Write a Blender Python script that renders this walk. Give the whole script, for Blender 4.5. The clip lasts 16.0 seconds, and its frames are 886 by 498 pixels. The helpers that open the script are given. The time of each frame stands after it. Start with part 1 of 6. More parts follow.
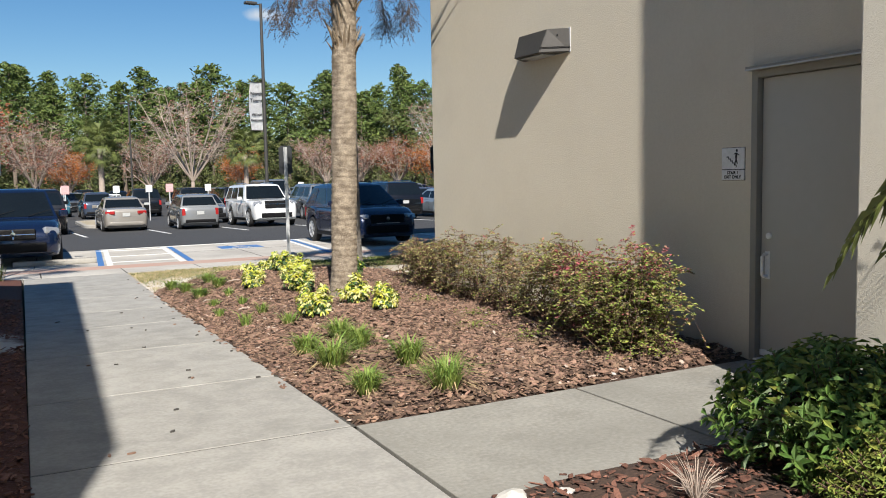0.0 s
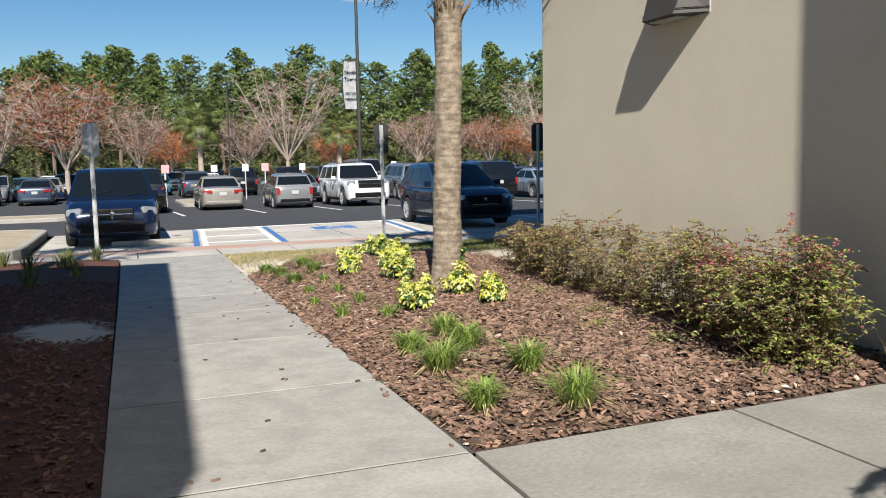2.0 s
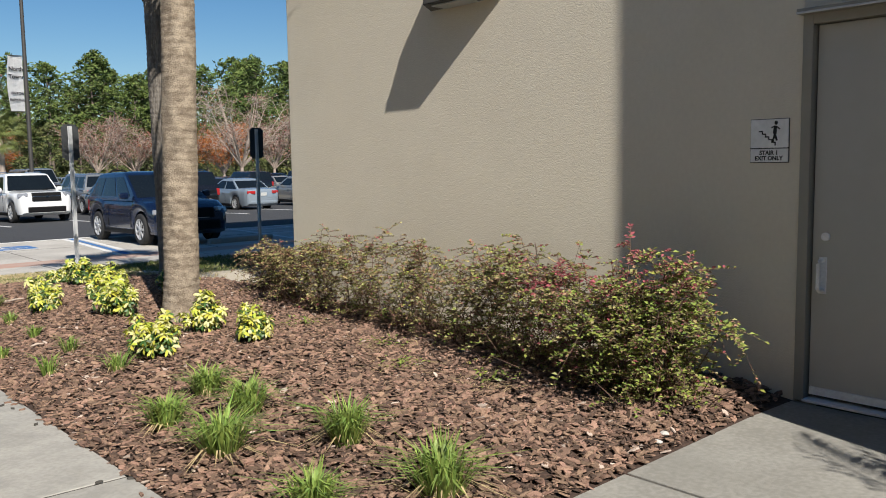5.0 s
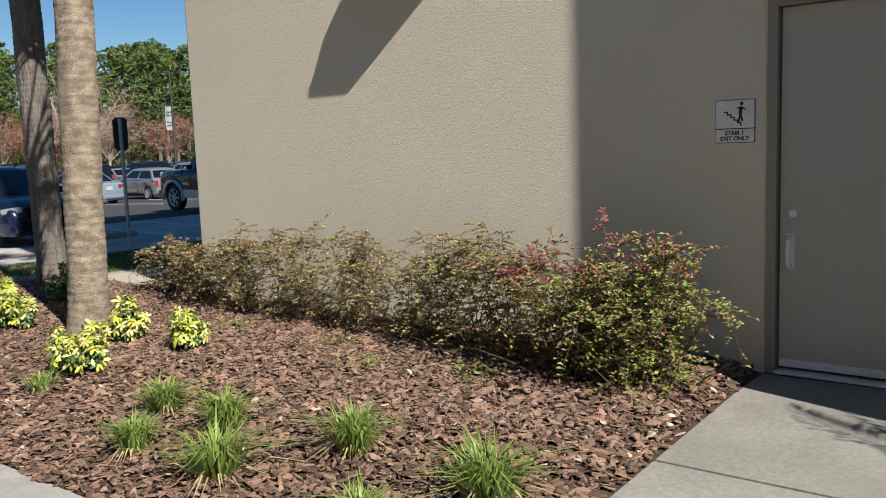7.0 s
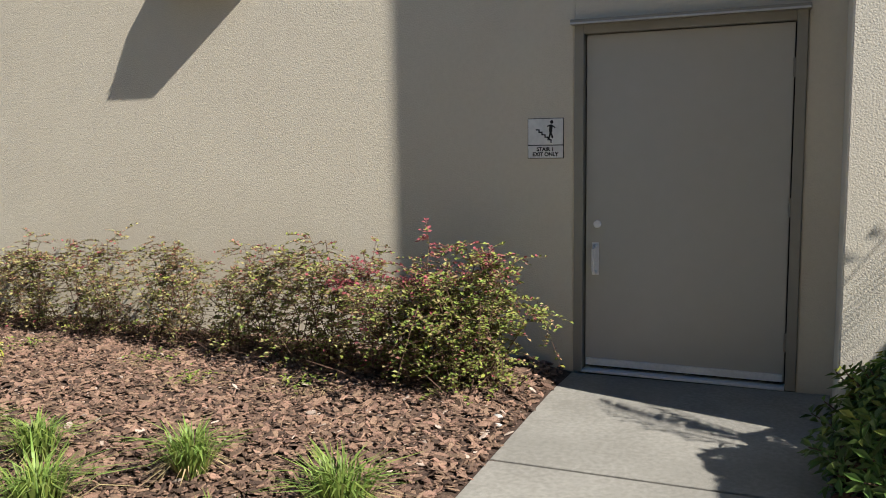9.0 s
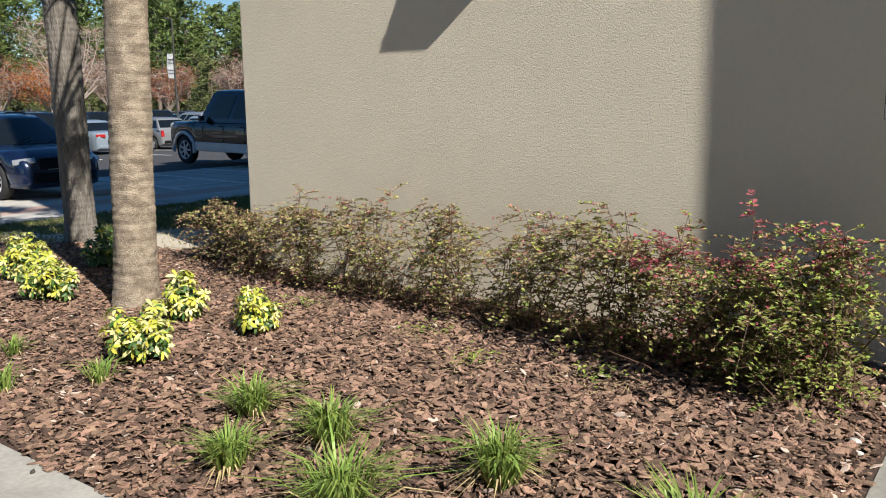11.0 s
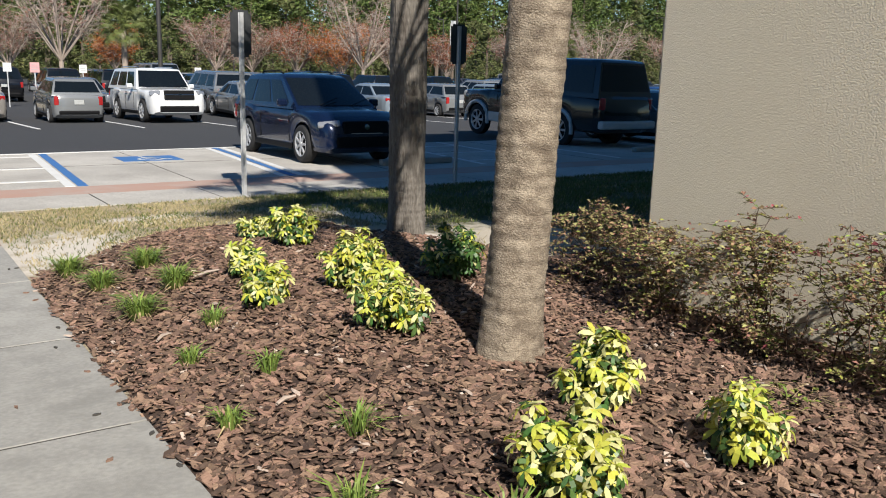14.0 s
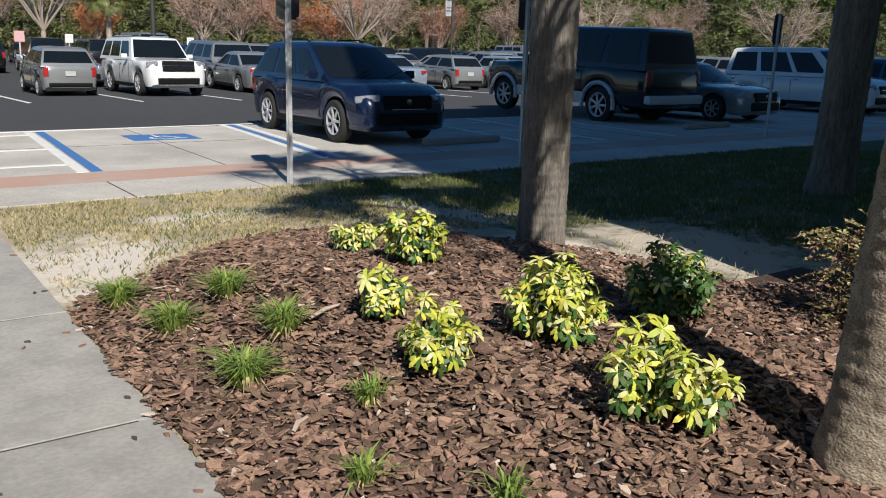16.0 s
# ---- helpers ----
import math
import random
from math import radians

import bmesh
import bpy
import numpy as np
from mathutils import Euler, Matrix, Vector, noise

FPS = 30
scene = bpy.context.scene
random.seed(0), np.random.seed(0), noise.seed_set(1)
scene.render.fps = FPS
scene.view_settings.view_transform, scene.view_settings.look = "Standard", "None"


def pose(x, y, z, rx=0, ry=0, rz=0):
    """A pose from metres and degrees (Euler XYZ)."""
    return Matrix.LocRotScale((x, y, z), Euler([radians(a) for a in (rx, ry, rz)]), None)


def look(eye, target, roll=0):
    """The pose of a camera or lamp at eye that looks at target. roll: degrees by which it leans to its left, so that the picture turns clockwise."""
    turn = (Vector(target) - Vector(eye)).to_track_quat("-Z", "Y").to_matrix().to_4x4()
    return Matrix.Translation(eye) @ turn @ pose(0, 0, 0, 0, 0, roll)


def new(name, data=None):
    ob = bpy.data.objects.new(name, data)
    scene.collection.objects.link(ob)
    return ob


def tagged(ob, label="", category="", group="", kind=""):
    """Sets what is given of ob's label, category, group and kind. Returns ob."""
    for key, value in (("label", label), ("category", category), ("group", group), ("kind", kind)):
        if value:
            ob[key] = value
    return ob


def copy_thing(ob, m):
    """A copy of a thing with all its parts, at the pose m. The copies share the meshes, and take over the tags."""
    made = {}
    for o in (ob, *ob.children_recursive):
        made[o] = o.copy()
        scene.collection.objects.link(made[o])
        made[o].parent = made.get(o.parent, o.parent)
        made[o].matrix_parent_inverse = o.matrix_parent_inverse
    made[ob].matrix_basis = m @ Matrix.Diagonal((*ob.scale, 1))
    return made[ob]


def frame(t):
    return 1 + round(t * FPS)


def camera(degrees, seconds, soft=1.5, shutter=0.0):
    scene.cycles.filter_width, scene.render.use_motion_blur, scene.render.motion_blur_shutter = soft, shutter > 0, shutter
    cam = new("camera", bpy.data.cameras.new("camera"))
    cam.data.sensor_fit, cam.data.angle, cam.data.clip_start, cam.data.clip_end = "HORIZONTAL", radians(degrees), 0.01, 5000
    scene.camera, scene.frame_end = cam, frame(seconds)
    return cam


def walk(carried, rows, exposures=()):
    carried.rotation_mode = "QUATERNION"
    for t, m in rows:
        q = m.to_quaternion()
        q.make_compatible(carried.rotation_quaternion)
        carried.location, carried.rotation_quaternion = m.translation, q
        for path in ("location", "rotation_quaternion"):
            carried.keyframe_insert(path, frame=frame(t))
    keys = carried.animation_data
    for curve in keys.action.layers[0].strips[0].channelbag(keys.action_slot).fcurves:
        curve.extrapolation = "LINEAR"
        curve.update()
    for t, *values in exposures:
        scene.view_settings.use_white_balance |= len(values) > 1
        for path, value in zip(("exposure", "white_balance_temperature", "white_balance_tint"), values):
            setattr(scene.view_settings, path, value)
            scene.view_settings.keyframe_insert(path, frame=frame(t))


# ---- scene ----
cam = camera(55.2, 16.0, soft=1.0)
PATH = [
    (0, (-0.117, -0.267, 1.457), (0.774, 1.516, 1.284), -1.1),
    (0.5, (0.004, -0.106, 1.482), (0.826, 1.708, 1.302), -1.3),
    (1, (0.048, 0.07, 1.476), (0.79, 1.918, 1.287), -1.1),
    (1.5, (0.022, 0.351, 1.477), (0.727, 2.212, 1.28), -1.2),
    (2, (0.039, 0.58, 1.458), (0.734, 2.443, 1.241), -1.1),
    (2.5, (0.139, 0.848, 1.464), (0.845, 2.706, 1.238), -1.3),
    (3, (0.191, 1.083, 1.461), (0.914, 2.934, 1.234), -1.2),
    (3.5, (0.148, 1.385, 1.473), (0.921, 3.216, 1.244), -1.1),
    (4, (0.149, 1.682, 1.429), (1.071, 3.442, 1.202), -0.6),
    (4.5, (0.196, 1.964, 1.403), (1.376, 3.569, 1.218), -0.0),
    (4.7, (0.189, 2.044, 1.403), (1.434, 3.597, 1.213), -0.3),
    (6.8, (-0.165, 2.81, 1.436), (1.338, 4.107, 1.194), -2.3),
    (7, (-0.206, 2.863, 1.428), (1.347, 4.098, 1.184), -2.1),
    (7.5, (-0.341, 2.922, 1.475), (1.348, 3.962, 1.221), -1.4),
    (8, (-0.405, 2.932, 1.483), (1.389, 3.782, 1.242), -1.0),
    (8.2, (-0.424, 2.946, 1.484), (1.393, 3.745, 1.242), -0.9),
    (10.3, (-0.193, 3.416, 1.433), (1.581, 4.305, 1.18), 0.4),
    (10.5, (-0.156, 3.505, 1.438), (1.553, 4.508, 1.164), -0.3),
    (11, (-0.089, 3.809, 1.507), (1.457, 5.03, 1.159), -0.7),
    (11.5, (0.124, 4.128, 1.453), (1.448, 5.584, 1.096), -2.0),
    (12, (0.307, 4.49, 1.453), (1.468, 6.075, 1.081), -1.6),
    (12.5, (0.437, 4.907, 1.461), (1.547, 6.526, 1.078), -0.3),
    (13, (0.589, 5.355, 1.435), (1.688, 6.978, 1.041), 0.3),
    (13.5, (0.668, 5.766, 1.438), (1.776, 7.383, 1.041), 1.3),
    (14, (0.68, 6.259, 1.443), (1.793, 7.869, 1.03), 1.6),
    (14.5, (0.683, 6.777, 1.392), (1.777, 8.397, 0.968), 1.7),
    (15, (0.678, 7.269, 1.379), (1.746, 8.9, 0.933), 1.8),
    (15.5, (0.659, 7.769, 1.383), (1.764, 9.372, 0.928), 1.8),
    (16, (0.687, 8.298, 1.337), (1.826, 9.872, 0.865), 1.8),
]
EXPOSURES = [(0.0, 0.75), (3.0, 0.72), (4.5, 0.58), (8.0, 0.7), (10.5, 0.88), (11.0, 0.78), (12.0, 0.58), (12.5, 0.57), (14.5, 0.47), (16.0, 0.4)]
walk(cam, [(t, look(eye, target, roll)) for t, eye, target, roll in PATH], EXPOSURES)

# ---- light ----
SUN_WAY = Vector((0.252, 0.87, -0.813)).normalized()
world = bpy.data.worlds.new("sky")
scene.world = world
world.use_nodes = True
wn = world.node_tree.nodes
sky = wn.new("ShaderNodeTexSky")
sky.sky_type = "NISHITA"
sky.sun_disc = False
sky.sun_elevation = math.asin(-SUN_WAY.z)
sky.sun_rotation = math.atan2(-SUN_WAY.x, -SUN_WAY.y)
sky.altitude = 20
sky.air_density = 1.0
sky.dust_density = 0.0
sky.ozone_density = 4.0
wn["Background"].inputs["Strength"].default_value = 0.056
deep = wn.new("ShaderNodeHueSaturation")
deep.inputs["Saturation"].default_value = 1.24
world.node_tree.links.new(sky.outputs["Color"], deep.inputs["Color"])
wl = world.node_tree.links
# one small fair-weather cloud low in the north-east
wtc, wturn, wfit, wragged = wn.new("ShaderNodeTexCoord"), wn.new("ShaderNodeMapping"), wn.new("ShaderNodeMapping"), wn.new("ShaderNodeTexNoise")
wturn.inputs["Rotation"].default_value = (0, 0, radians(15.0))
wfit.inputs["Scale"].default_value = (1 / 0.03, 0, 1 / 0.0085)
wfit.inputs["Location"].default_value = (0, 0, -0.1815 / 0.0085)
wragged.inputs["Scale"].default_value, wragged.inputs["Detail"].default_value = 34, 6
wlen, wsum, wedge, wmix = wn.new("ShaderNodeVectorMath"), wn.new("ShaderNodeMath"), wn.new("ShaderNodeMapRange"), wn.new("ShaderNodeMix")
wlen.operation, wsum.operation, wmix.data_type = "LENGTH", "MULTIPLY_ADD", "RGBA"
wsum.inputs[1].default_value = 1.6
wedge.inputs["From Min"].default_value, wedge.inputs["From Max"].default_value, wedge.inputs["To Max"].default_value = 1.75, 0.9, 0.8
wmix.inputs["B"].default_value = (7.5, 8.0, 8.6, 1)
wl.new(wtc.outputs["Generated"], wturn.inputs["Vector"])
wl.new(wturn.outputs["Vector"], wfit.inputs["Vector"])
wl.new(wfit.outputs["Vector"], wlen.inputs[0])
wl.new(wturn.outputs["Vector"], wragged.inputs["Vector"])
wl.new(wragged.outputs["Fac"], wsum.inputs[0])
wl.new(wlen.outputs["Value"], wsum.inputs[2])
wl.new(wsum.outputs[0], wedge.inputs["Value"])
wl.new(wedge.outputs[0], wmix.inputs["Factor"])
wl.new(deep.outputs["Color"], wmix.inputs["A"])
wl.new(wmix.outputs["Result"], wn["Background"].inputs["Color"])
sun = new("sun", bpy.data.lights.new("sun", "SUN"))
sun.data.energy = 4.8
sun.data.angle = radians(0.55)
sun.data.color = (1.0, 0.94, 0.85)
sun.rotation_mode = "QUATERNION"
sun.rotation_quaternion = SUN_WAY.to_track_quat("-Z", "Y")


# ---- materials ----
def mat(name, base, rough=0.8, metal=0.0, dark=None, scale=8.0, fine=90.0, spread=0.5, bump=0.0, bump_scale=None,
        per="", per_amount=0.25, coat=0.0, stretch=(1, 1, 1), stain=None, stain_scale=0.7, stain_amount=0.4, hue=0.0,
        translucent=0.0, specular=0.5):
    """A surface with two scales of variation: broad patches and fine grain, with optional relief and change from piece to piece."""
    m = bpy.data.materials.new(name)
    m.use_nodes = True
    nt = m.node_tree
    nodes, links = nt.nodes, nt.links
    bsdf = nodes["Principled BSDF"]
    bsdf.inputs["Roughness"].default_value = rough
    bsdf.inputs["Metallic"].default_value = metal
    bsdf.inputs["Coat Weight"].default_value = coat
    bsdf.inputs["Specular IOR Level"].default_value = specular
    tc = nodes.new("ShaderNodeTexCoord")
    mp = nodes.new("ShaderNodeMapping")
    mp.inputs["Scale"].default_value = stretch
    links.new(tc.outputs["Object"], mp.inputs["Vector"])
    n1 = nodes.new("ShaderNodeTexNoise")
    n1.inputs["Scale"].default_value, n1.inputs["Detail"].default_value = scale, 5
    n2 = nodes.new("ShaderNodeTexNoise")
    n2.inputs["Scale"].default_value, n2.inputs["Detail"].default_value = fine, 4
    for n in (n1, n2):
        links.new(mp.outputs["Vector"], n.inputs["Vector"])
    add = nodes.new("ShaderNodeMath")
    add.operation = "ADD"
    links.new(n1.outputs["Fac"], add.inputs[0])
    links.new(n2.outputs["Fac"], add.inputs[1])
    rng = nodes.new("ShaderNodeMapRange")
    rng.inputs["From Min"].default_value, rng.inputs["From Max"].default_value = 1 - spread, 1 + spread
    links.new(add.outputs[0], rng.inputs["Value"])
    mix = nodes.new("ShaderNodeMix")
    mix.data_type = "RGBA"
    dark = dark or tuple(c * 0.72 for c in base)
    mix.inputs["A"].default_value = (*dark, 1)
    mix.inputs["B"].default_value = (*base, 1)
    links.new(rng.outputs[0], mix.inputs["Factor"])
    colour = mix.outputs["Result"]
    if stain:
        n3 = nodes.new("ShaderNodeTexNoise")
        n3.inputs["Scale"].default_value, n3.inputs["Detail"].default_value = stain_scale, 7
        n3.inputs["Roughness"].default_value = 0.65
        links.new(mp.outputs["Vector"], n3.inputs["Vector"])
        r3 = nodes.new("ShaderNodeMapRange")
        r3.inputs["From Min"].default_value, r3.inputs["From Max"].default_value = 0.48, 0.68
        r3.inputs["To Max"].default_value = stain_amount
        links.new(n3.outputs["Fac"], r3.inputs["Value"])
        m3 = nodes.new("ShaderNodeMix")
        m3.data_type = "RGBA"
        m3.inputs["B"].default_value = (*stain, 1)
        links.new(colour, m3.inputs["A"])
        links.new(r3.outputs[0], m3.inputs["Factor"])
        colour = m3.outputs["Result"]
    if per:
        if per == "object":
            src = nodes.new("ShaderNodeObjectInfo").outputs["Random"]
        else:
            src = nodes.new("ShaderNodeNewGeometry").outputs["Random Per Island"]
        hsv = nodes.new("ShaderNodeHueSaturation")
        r4 = nodes.new("ShaderNodeMapRange")
        r4.inputs["To Min"].default_value, r4.inputs["To Max"].default_value = 1 - per_amount, 1 + per_amount
        links.new(src, r4.inputs["Value"])
        links.new(r4.outputs[0], hsv.inputs["Value"])
        if hue:
            mul = nodes.new("ShaderNodeMath")
            mul.operation = "MULTIPLY"
            mul.inputs[1].default_value = 7.31
            fra = nodes.new("ShaderNodeMath")
            fra.operation = "FRACT"
            r5 = nodes.new("ShaderNodeMapRange")
            r5.inputs["To Min"].default_value, r5.inputs["To Max"].default_value = 0.5 - hue, 0.5 + hue
            links.new(src, mul.inputs[0])
            links.new(mul.outputs[0], fra.inputs[0])
            links.new(fra.outputs[0], r5.inputs["Value"])
            links.new(r5.outputs[0], hsv.inputs["Hue"])
        links.new(colour, hsv.inputs["Color"])
        colour = hsv.outputs["Color"]
    links.new(colour, bsdf.inputs["Base Color"])
    if bump:
        bp = nodes.new("ShaderNodeBump")
        bp.inputs["Strength"].default_value = min(1.0, bump)
        bp.inputs["Distance"].default_value = 0.02 * max(1.0, bump)
        src = n2
        if bump_scale:
            src = nodes.new("ShaderNodeTexNoise")
            src.inputs["Scale"].default_value, src.inputs["Detail"].default_value = bump_scale, 4
            links.new(mp.outputs["Vector"], src.inputs["Vector"])
        links.new(src.outputs["Fac"], bp.inputs["Height"])
        links.new(bp.outputs["Normal"], bsdf.inputs["Normal"])
    if translucent:
        tr = nodes.new("ShaderNodeBsdfTranslucent")
        links.new(colour, tr.inputs["Color"])
        ms = nodes.new("ShaderNodeMixShader")
        ms.inputs["Fac"].default_value = translucent
        links.new(bsdf.outputs["BSDF"], ms.inputs[1])
        links.new(tr.outputs["BSDF"], ms.inputs[2])
        links.new(ms.outputs["Shader"], nodes["Material Output"].inputs["Surface"])
    return m


M_STUCCO = mat("stucco", (0.70, 0.64, 0.525), 0.92, dark=(0.63, 0.572, 0.465), scale=1.3, fine=30, bump=0.23, bump_scale=95,
               stain=(0.57, 0.51, 0.415), stain_scale=0.6, stain_amount=0.4)
M_STUCCO_LIGHT = mat("stucco_light", (0.70, 0.66, 0.57), 0.92, dark=(0.64, 0.60, 0.51), scale=1.3, fine=30, bump=0.22, bump_scale=110)
M_CONCRETE = mat("concrete", (0.36, 0.35, 0.325), 0.88, dark=(0.285, 0.277, 0.258), scale=4.5, fine=38, spread=0.2, bump=0.15,
                 bump_scale=220, stain=(0.21, 0.205, 0.19), stain_scale=2.8, stain_amount=0.55, per="object", per_amount=0.05)
M_CONCRETE_OLD = mat("stained_concrete", (0.315, 0.306, 0.278), 0.9, dark=(0.225, 0.218, 0.196), scale=3.2, fine=38, spread=0.22, bump=0.2,
                     bump_scale=200, stain=(0.16, 0.156, 0.138), stain_scale=1.6, stain_amount=0.6)
M_PAD = mat("pad_concrete", (0.54, 0.515, 0.47), 0.88, dark=(0.34, 0.32, 0.29), scale=0.9, fine=40, spread=0.25, bump=0.1, bump_scale=150,
            stain=(0.30, 0.28, 0.25), stain_scale=0.5, stain_amount=0.5)
M_ASPHALT = mat("asphalt", (0.052, 0.053, 0.056), 0.9, dark=(0.036, 0.037, 0.04), scale=0.35, fine=70, bump=0.3, bump_scale=160)
M_TACTILE = mat("tactile_paint", (0.44, 0.25, 0.19), 0.85, dark=(0.40, 0.31, 0.26), scale=1.1, fine=25, stain=(0.42, 0.38, 0.34),
                stain_scale=0.8, stain_amount=0.7)
M_WHITE_LINE = mat("white_line_paint", (0.74, 0.74, 0.72), 0.75, dark=(0.55, 0.55, 0.54), scale=3, fine=60)
M_BLUE_LINE = mat("blue_line_paint", (0.045, 0.16, 0.44), 0.7, dark=(0.06, 0.16, 0.34), scale=3, fine=60)
M_SOIL = mat("mulch_soil", (0.085, 0.05, 0.036), 0.95, dark=(0.03, 0.018, 0.013), scale=9, fine=55, bump=1.0, bump_scale=38)
M_RED_SOIL = mat("red_mulch_soil", (0.14, 0.05, 0.032), 0.95, dark=(0.06, 0.024, 0.017), scale=9, fine=55, bump=1.0, bump_scale=38)
M_CHIP = mat("bark_chip", (0.30, 0.192, 0.137), 0.78, dark=(0.105, 0.06, 0.041), scale=14, fine=70, stretch=(1, 3, 3), bump=0.5,
             bump_scale=60, per="island", per_amount=0.7, hue=0.01)
M_FLAKE = mat("bark_flake", (0.30, 0.192, 0.137), 0.78, dark=(0.105, 0.06, 0.041), scale=3, fine=14, stretch=(1, 3, 3), bump=0.4,
              bump_scale=12, per="object", per_amount=0.7, hue=0.01)
M_CHIP_RED = mat("red_bark_chip", (0.22, 0.105, 0.072), 0.88, dark=(0.12, 0.052, 0.037), scale=14, fine=70, bump=0.5, bump_scale=60,
                 per="island", per_amount=0.5)
M_CHIP_PALE = mat("pale_bark_chip", (0.52, 0.42, 0.36), 0.8, dark=(0.34, 0.27, 0.22), scale=14, fine=70, per="island", per_amount=0.3)
M_GROUND = mat("far_ground", (0.07, 0.068, 0.034), 0.95, dark=(0.04, 0.042, 0.02), scale=0.25, fine=6)
M_LAWN = mat("lawn_soil", (0.46, 0.39, 0.28), 0.95, dark=(0.25, 0.21, 0.125), scale=2.2, fine=40, bump=0.8, bump_scale=45,
             stain=(0.40, 0.36, 0.30), stain_scale=0.55, stain_amount=0.75)
M_LAWN_GREEN = mat("turf_soil", (0.09, 0.095, 0.035), 0.95, dark=(0.045, 0.055, 0.018), scale=2.5, fine=40, bump=0.8, bump_scale=45)
M_KERB = mat("kerb_concrete", (0.40, 0.38, 0.34), 0.88, scale=3, fine=60, bump=0.2, stain=(0.22, 0.21, 0.19), stain_amount=0.4)
M_DOOR = mat("door_paint", (0.45, 0.44, 0.405), 0.34, dark=(0.42, 0.41, 0.375), scale=1.5, fine=12)
M_FRAME = mat("door_frame_paint", (0.29, 0.275, 0.24), 0.45, dark=(0.26, 0.245, 0.21), scale=2, fine=20)
M_STEEL = mat("brushed_steel", (0.88, 0.88, 0.88), 0.42, 0.0, scale=4, fine=60)
M_GALV = mat("galvanised_steel", (0.60, 0.61, 0.62), 0.45, 0.1, scale=6, fine=40)
M_BRONZE = mat("dark_bronze_metal", (0.085, 0.08, 0.074), 0.5, 0.4, scale=4, fine=40)
M_SIGN_BACK = mat("sign_back_metal", (0.075, 0.08, 0.085), 0.55, 0.5, scale=5, fine=30)
M_SIGN_GREY = mat("sign_grey_metal", (0.5, 0.52, 0.53), 0.5, 0.15, scale=5, fine=30)
M_SIGN_WHITE = mat("sign_white", (0.86, 0.86, 0.85), 0.35, scale=6, fine=30)
M_PLATE = mat("number_plate_paint", (0.5, 0.51, 0.5), 0.5, scale=14, fine=60)
M_SIGN_PINK = mat("sign_pink", (0.75, 0.42, 0.42), 0.5, scale=6, fine=30)
M_BLACK = mat("black_ink", (0.02, 0.02, 0.022), 0.6, scale=6, fine=30)
M_STONE = mat("white_stone", (0.62, 0.60, 0.56), 0.85, scale=9, fine=60, bump=0.5, bump_scale=30)
M_TAR = mat("joint_filler", (0.07, 0.065, 0.058), 0.9, scale=9, fine=60)
M_BARK = mat("palm_bark", (0.37, 0.31, 0.235), 0.95, dark=(0.18, 0.142, 0.105), scale=5, fine=48, stretch=(2.2, 2.2, 3.0), bump=0.6,
             bump_scale=40, spread=0.16, stain=(0.10, 0.075, 0.056), stain_scale=3.2, stain_amount=0.7)
M_BARK_OLD = mat("old_palm_bark", (0.25, 0.228, 0.2), 0.95, dark=(0.07, 0.058, 0.048), scale=5, fine=22, stretch=(3.2, 3.2, 0.5), bump=1.0,
                 bump_scale=16, spread=0.36)
M_BOOT = mat("dry_frond_boot", (0.30, 0.235, 0.16), 0.9, dark=(0.15, 0.11, 0.075), scale=8, fine=40, per="island")
M_FROND = mat("palm_frond", (0.21, 0.24, 0.07), 0.5, dark=(0.11, 0.14, 0.04), scale=3, fine=20, per="island", per_amount=0.3, translucent=0.25)
M_SEED = mat("palm_seed_cluster", (0.10, 0.075, 0.06), 0.85, scale=6, fine=30, per="island", per_amount=0.4)
M_TWIG = mat("shrub_twig", (0.14, 0.085, 0.058), 0.9, dark=(0.085, 0.05, 0.035), scale=8, fine=40)
M_LEAF_OLIVE = mat("olive_leaf", (0.35, 0.325, 0.13), 0.6, specular=0.3, dark=(0.16, 0.145, 0.06), scale=4, fine=30, per="island", per_amount=0.5, hue=0.035, translucent=0.12)
M_LEAF_BRONZE = mat("bronze_leaf", (0.33, 0.2, 0.13), 0.75, specular=0.2, dark=(0.15, 0.085, 0.055), scale=4, fine=30, per="island", per_amount=0.5, hue=0.03, translucent=0.12)
M_LEAF_RED = mat("red_new_leaf", (0.42, 0.12, 0.145), 0.75, specular=0.2, dark=(0.2, 0.055, 0.06), scale=4, fine=30, per="island", per_amount=0.4, translucent=0.25)
M_LEAF_GREEN = mat("fresh_green_leaf", (0.30, 0.35, 0.075), 0.7, specular=0.2, dark=(0.11, 0.15, 0.035), scale=4, fine=30, per="island", per_amount=0.4, hue=0.03, translucent=0.12)
M_LEAF_YELLOW = mat("variegated_yellow_leaf", (0.62, 0.60, 0.09), 0.45, dark=(0.38, 0.45, 0.06), scale=9, fine=40, per="island", per_amount=0.28, hue=0.025, translucent=0.25)
M_LEAF_CREAM = mat("cream_leaf_margin", (0.72, 0.70, 0.36), 0.45, dark=(0.60, 0.60, 0.22), scale=9, fine=40, per="island", per_amount=0.2, translucent=0.25)
M_LEAF_DARK = mat("dark_green_shade_leaf", (0.075, 0.155, 0.035), 0.42, dark=(0.04, 0.095, 0.022), scale=9, fine=40, per="island", per_amount=0.4, hue=0.02, translucent=0.2)
M_LEAF_EVER = mat("evergreen_leaf", (0.13, 0.21, 0.045), 0.42, dark=(0.065, 0.125, 0.028), scale=9, fine=40, per="island", per_amount=0.4, hue=0.02, translucent=0.2)
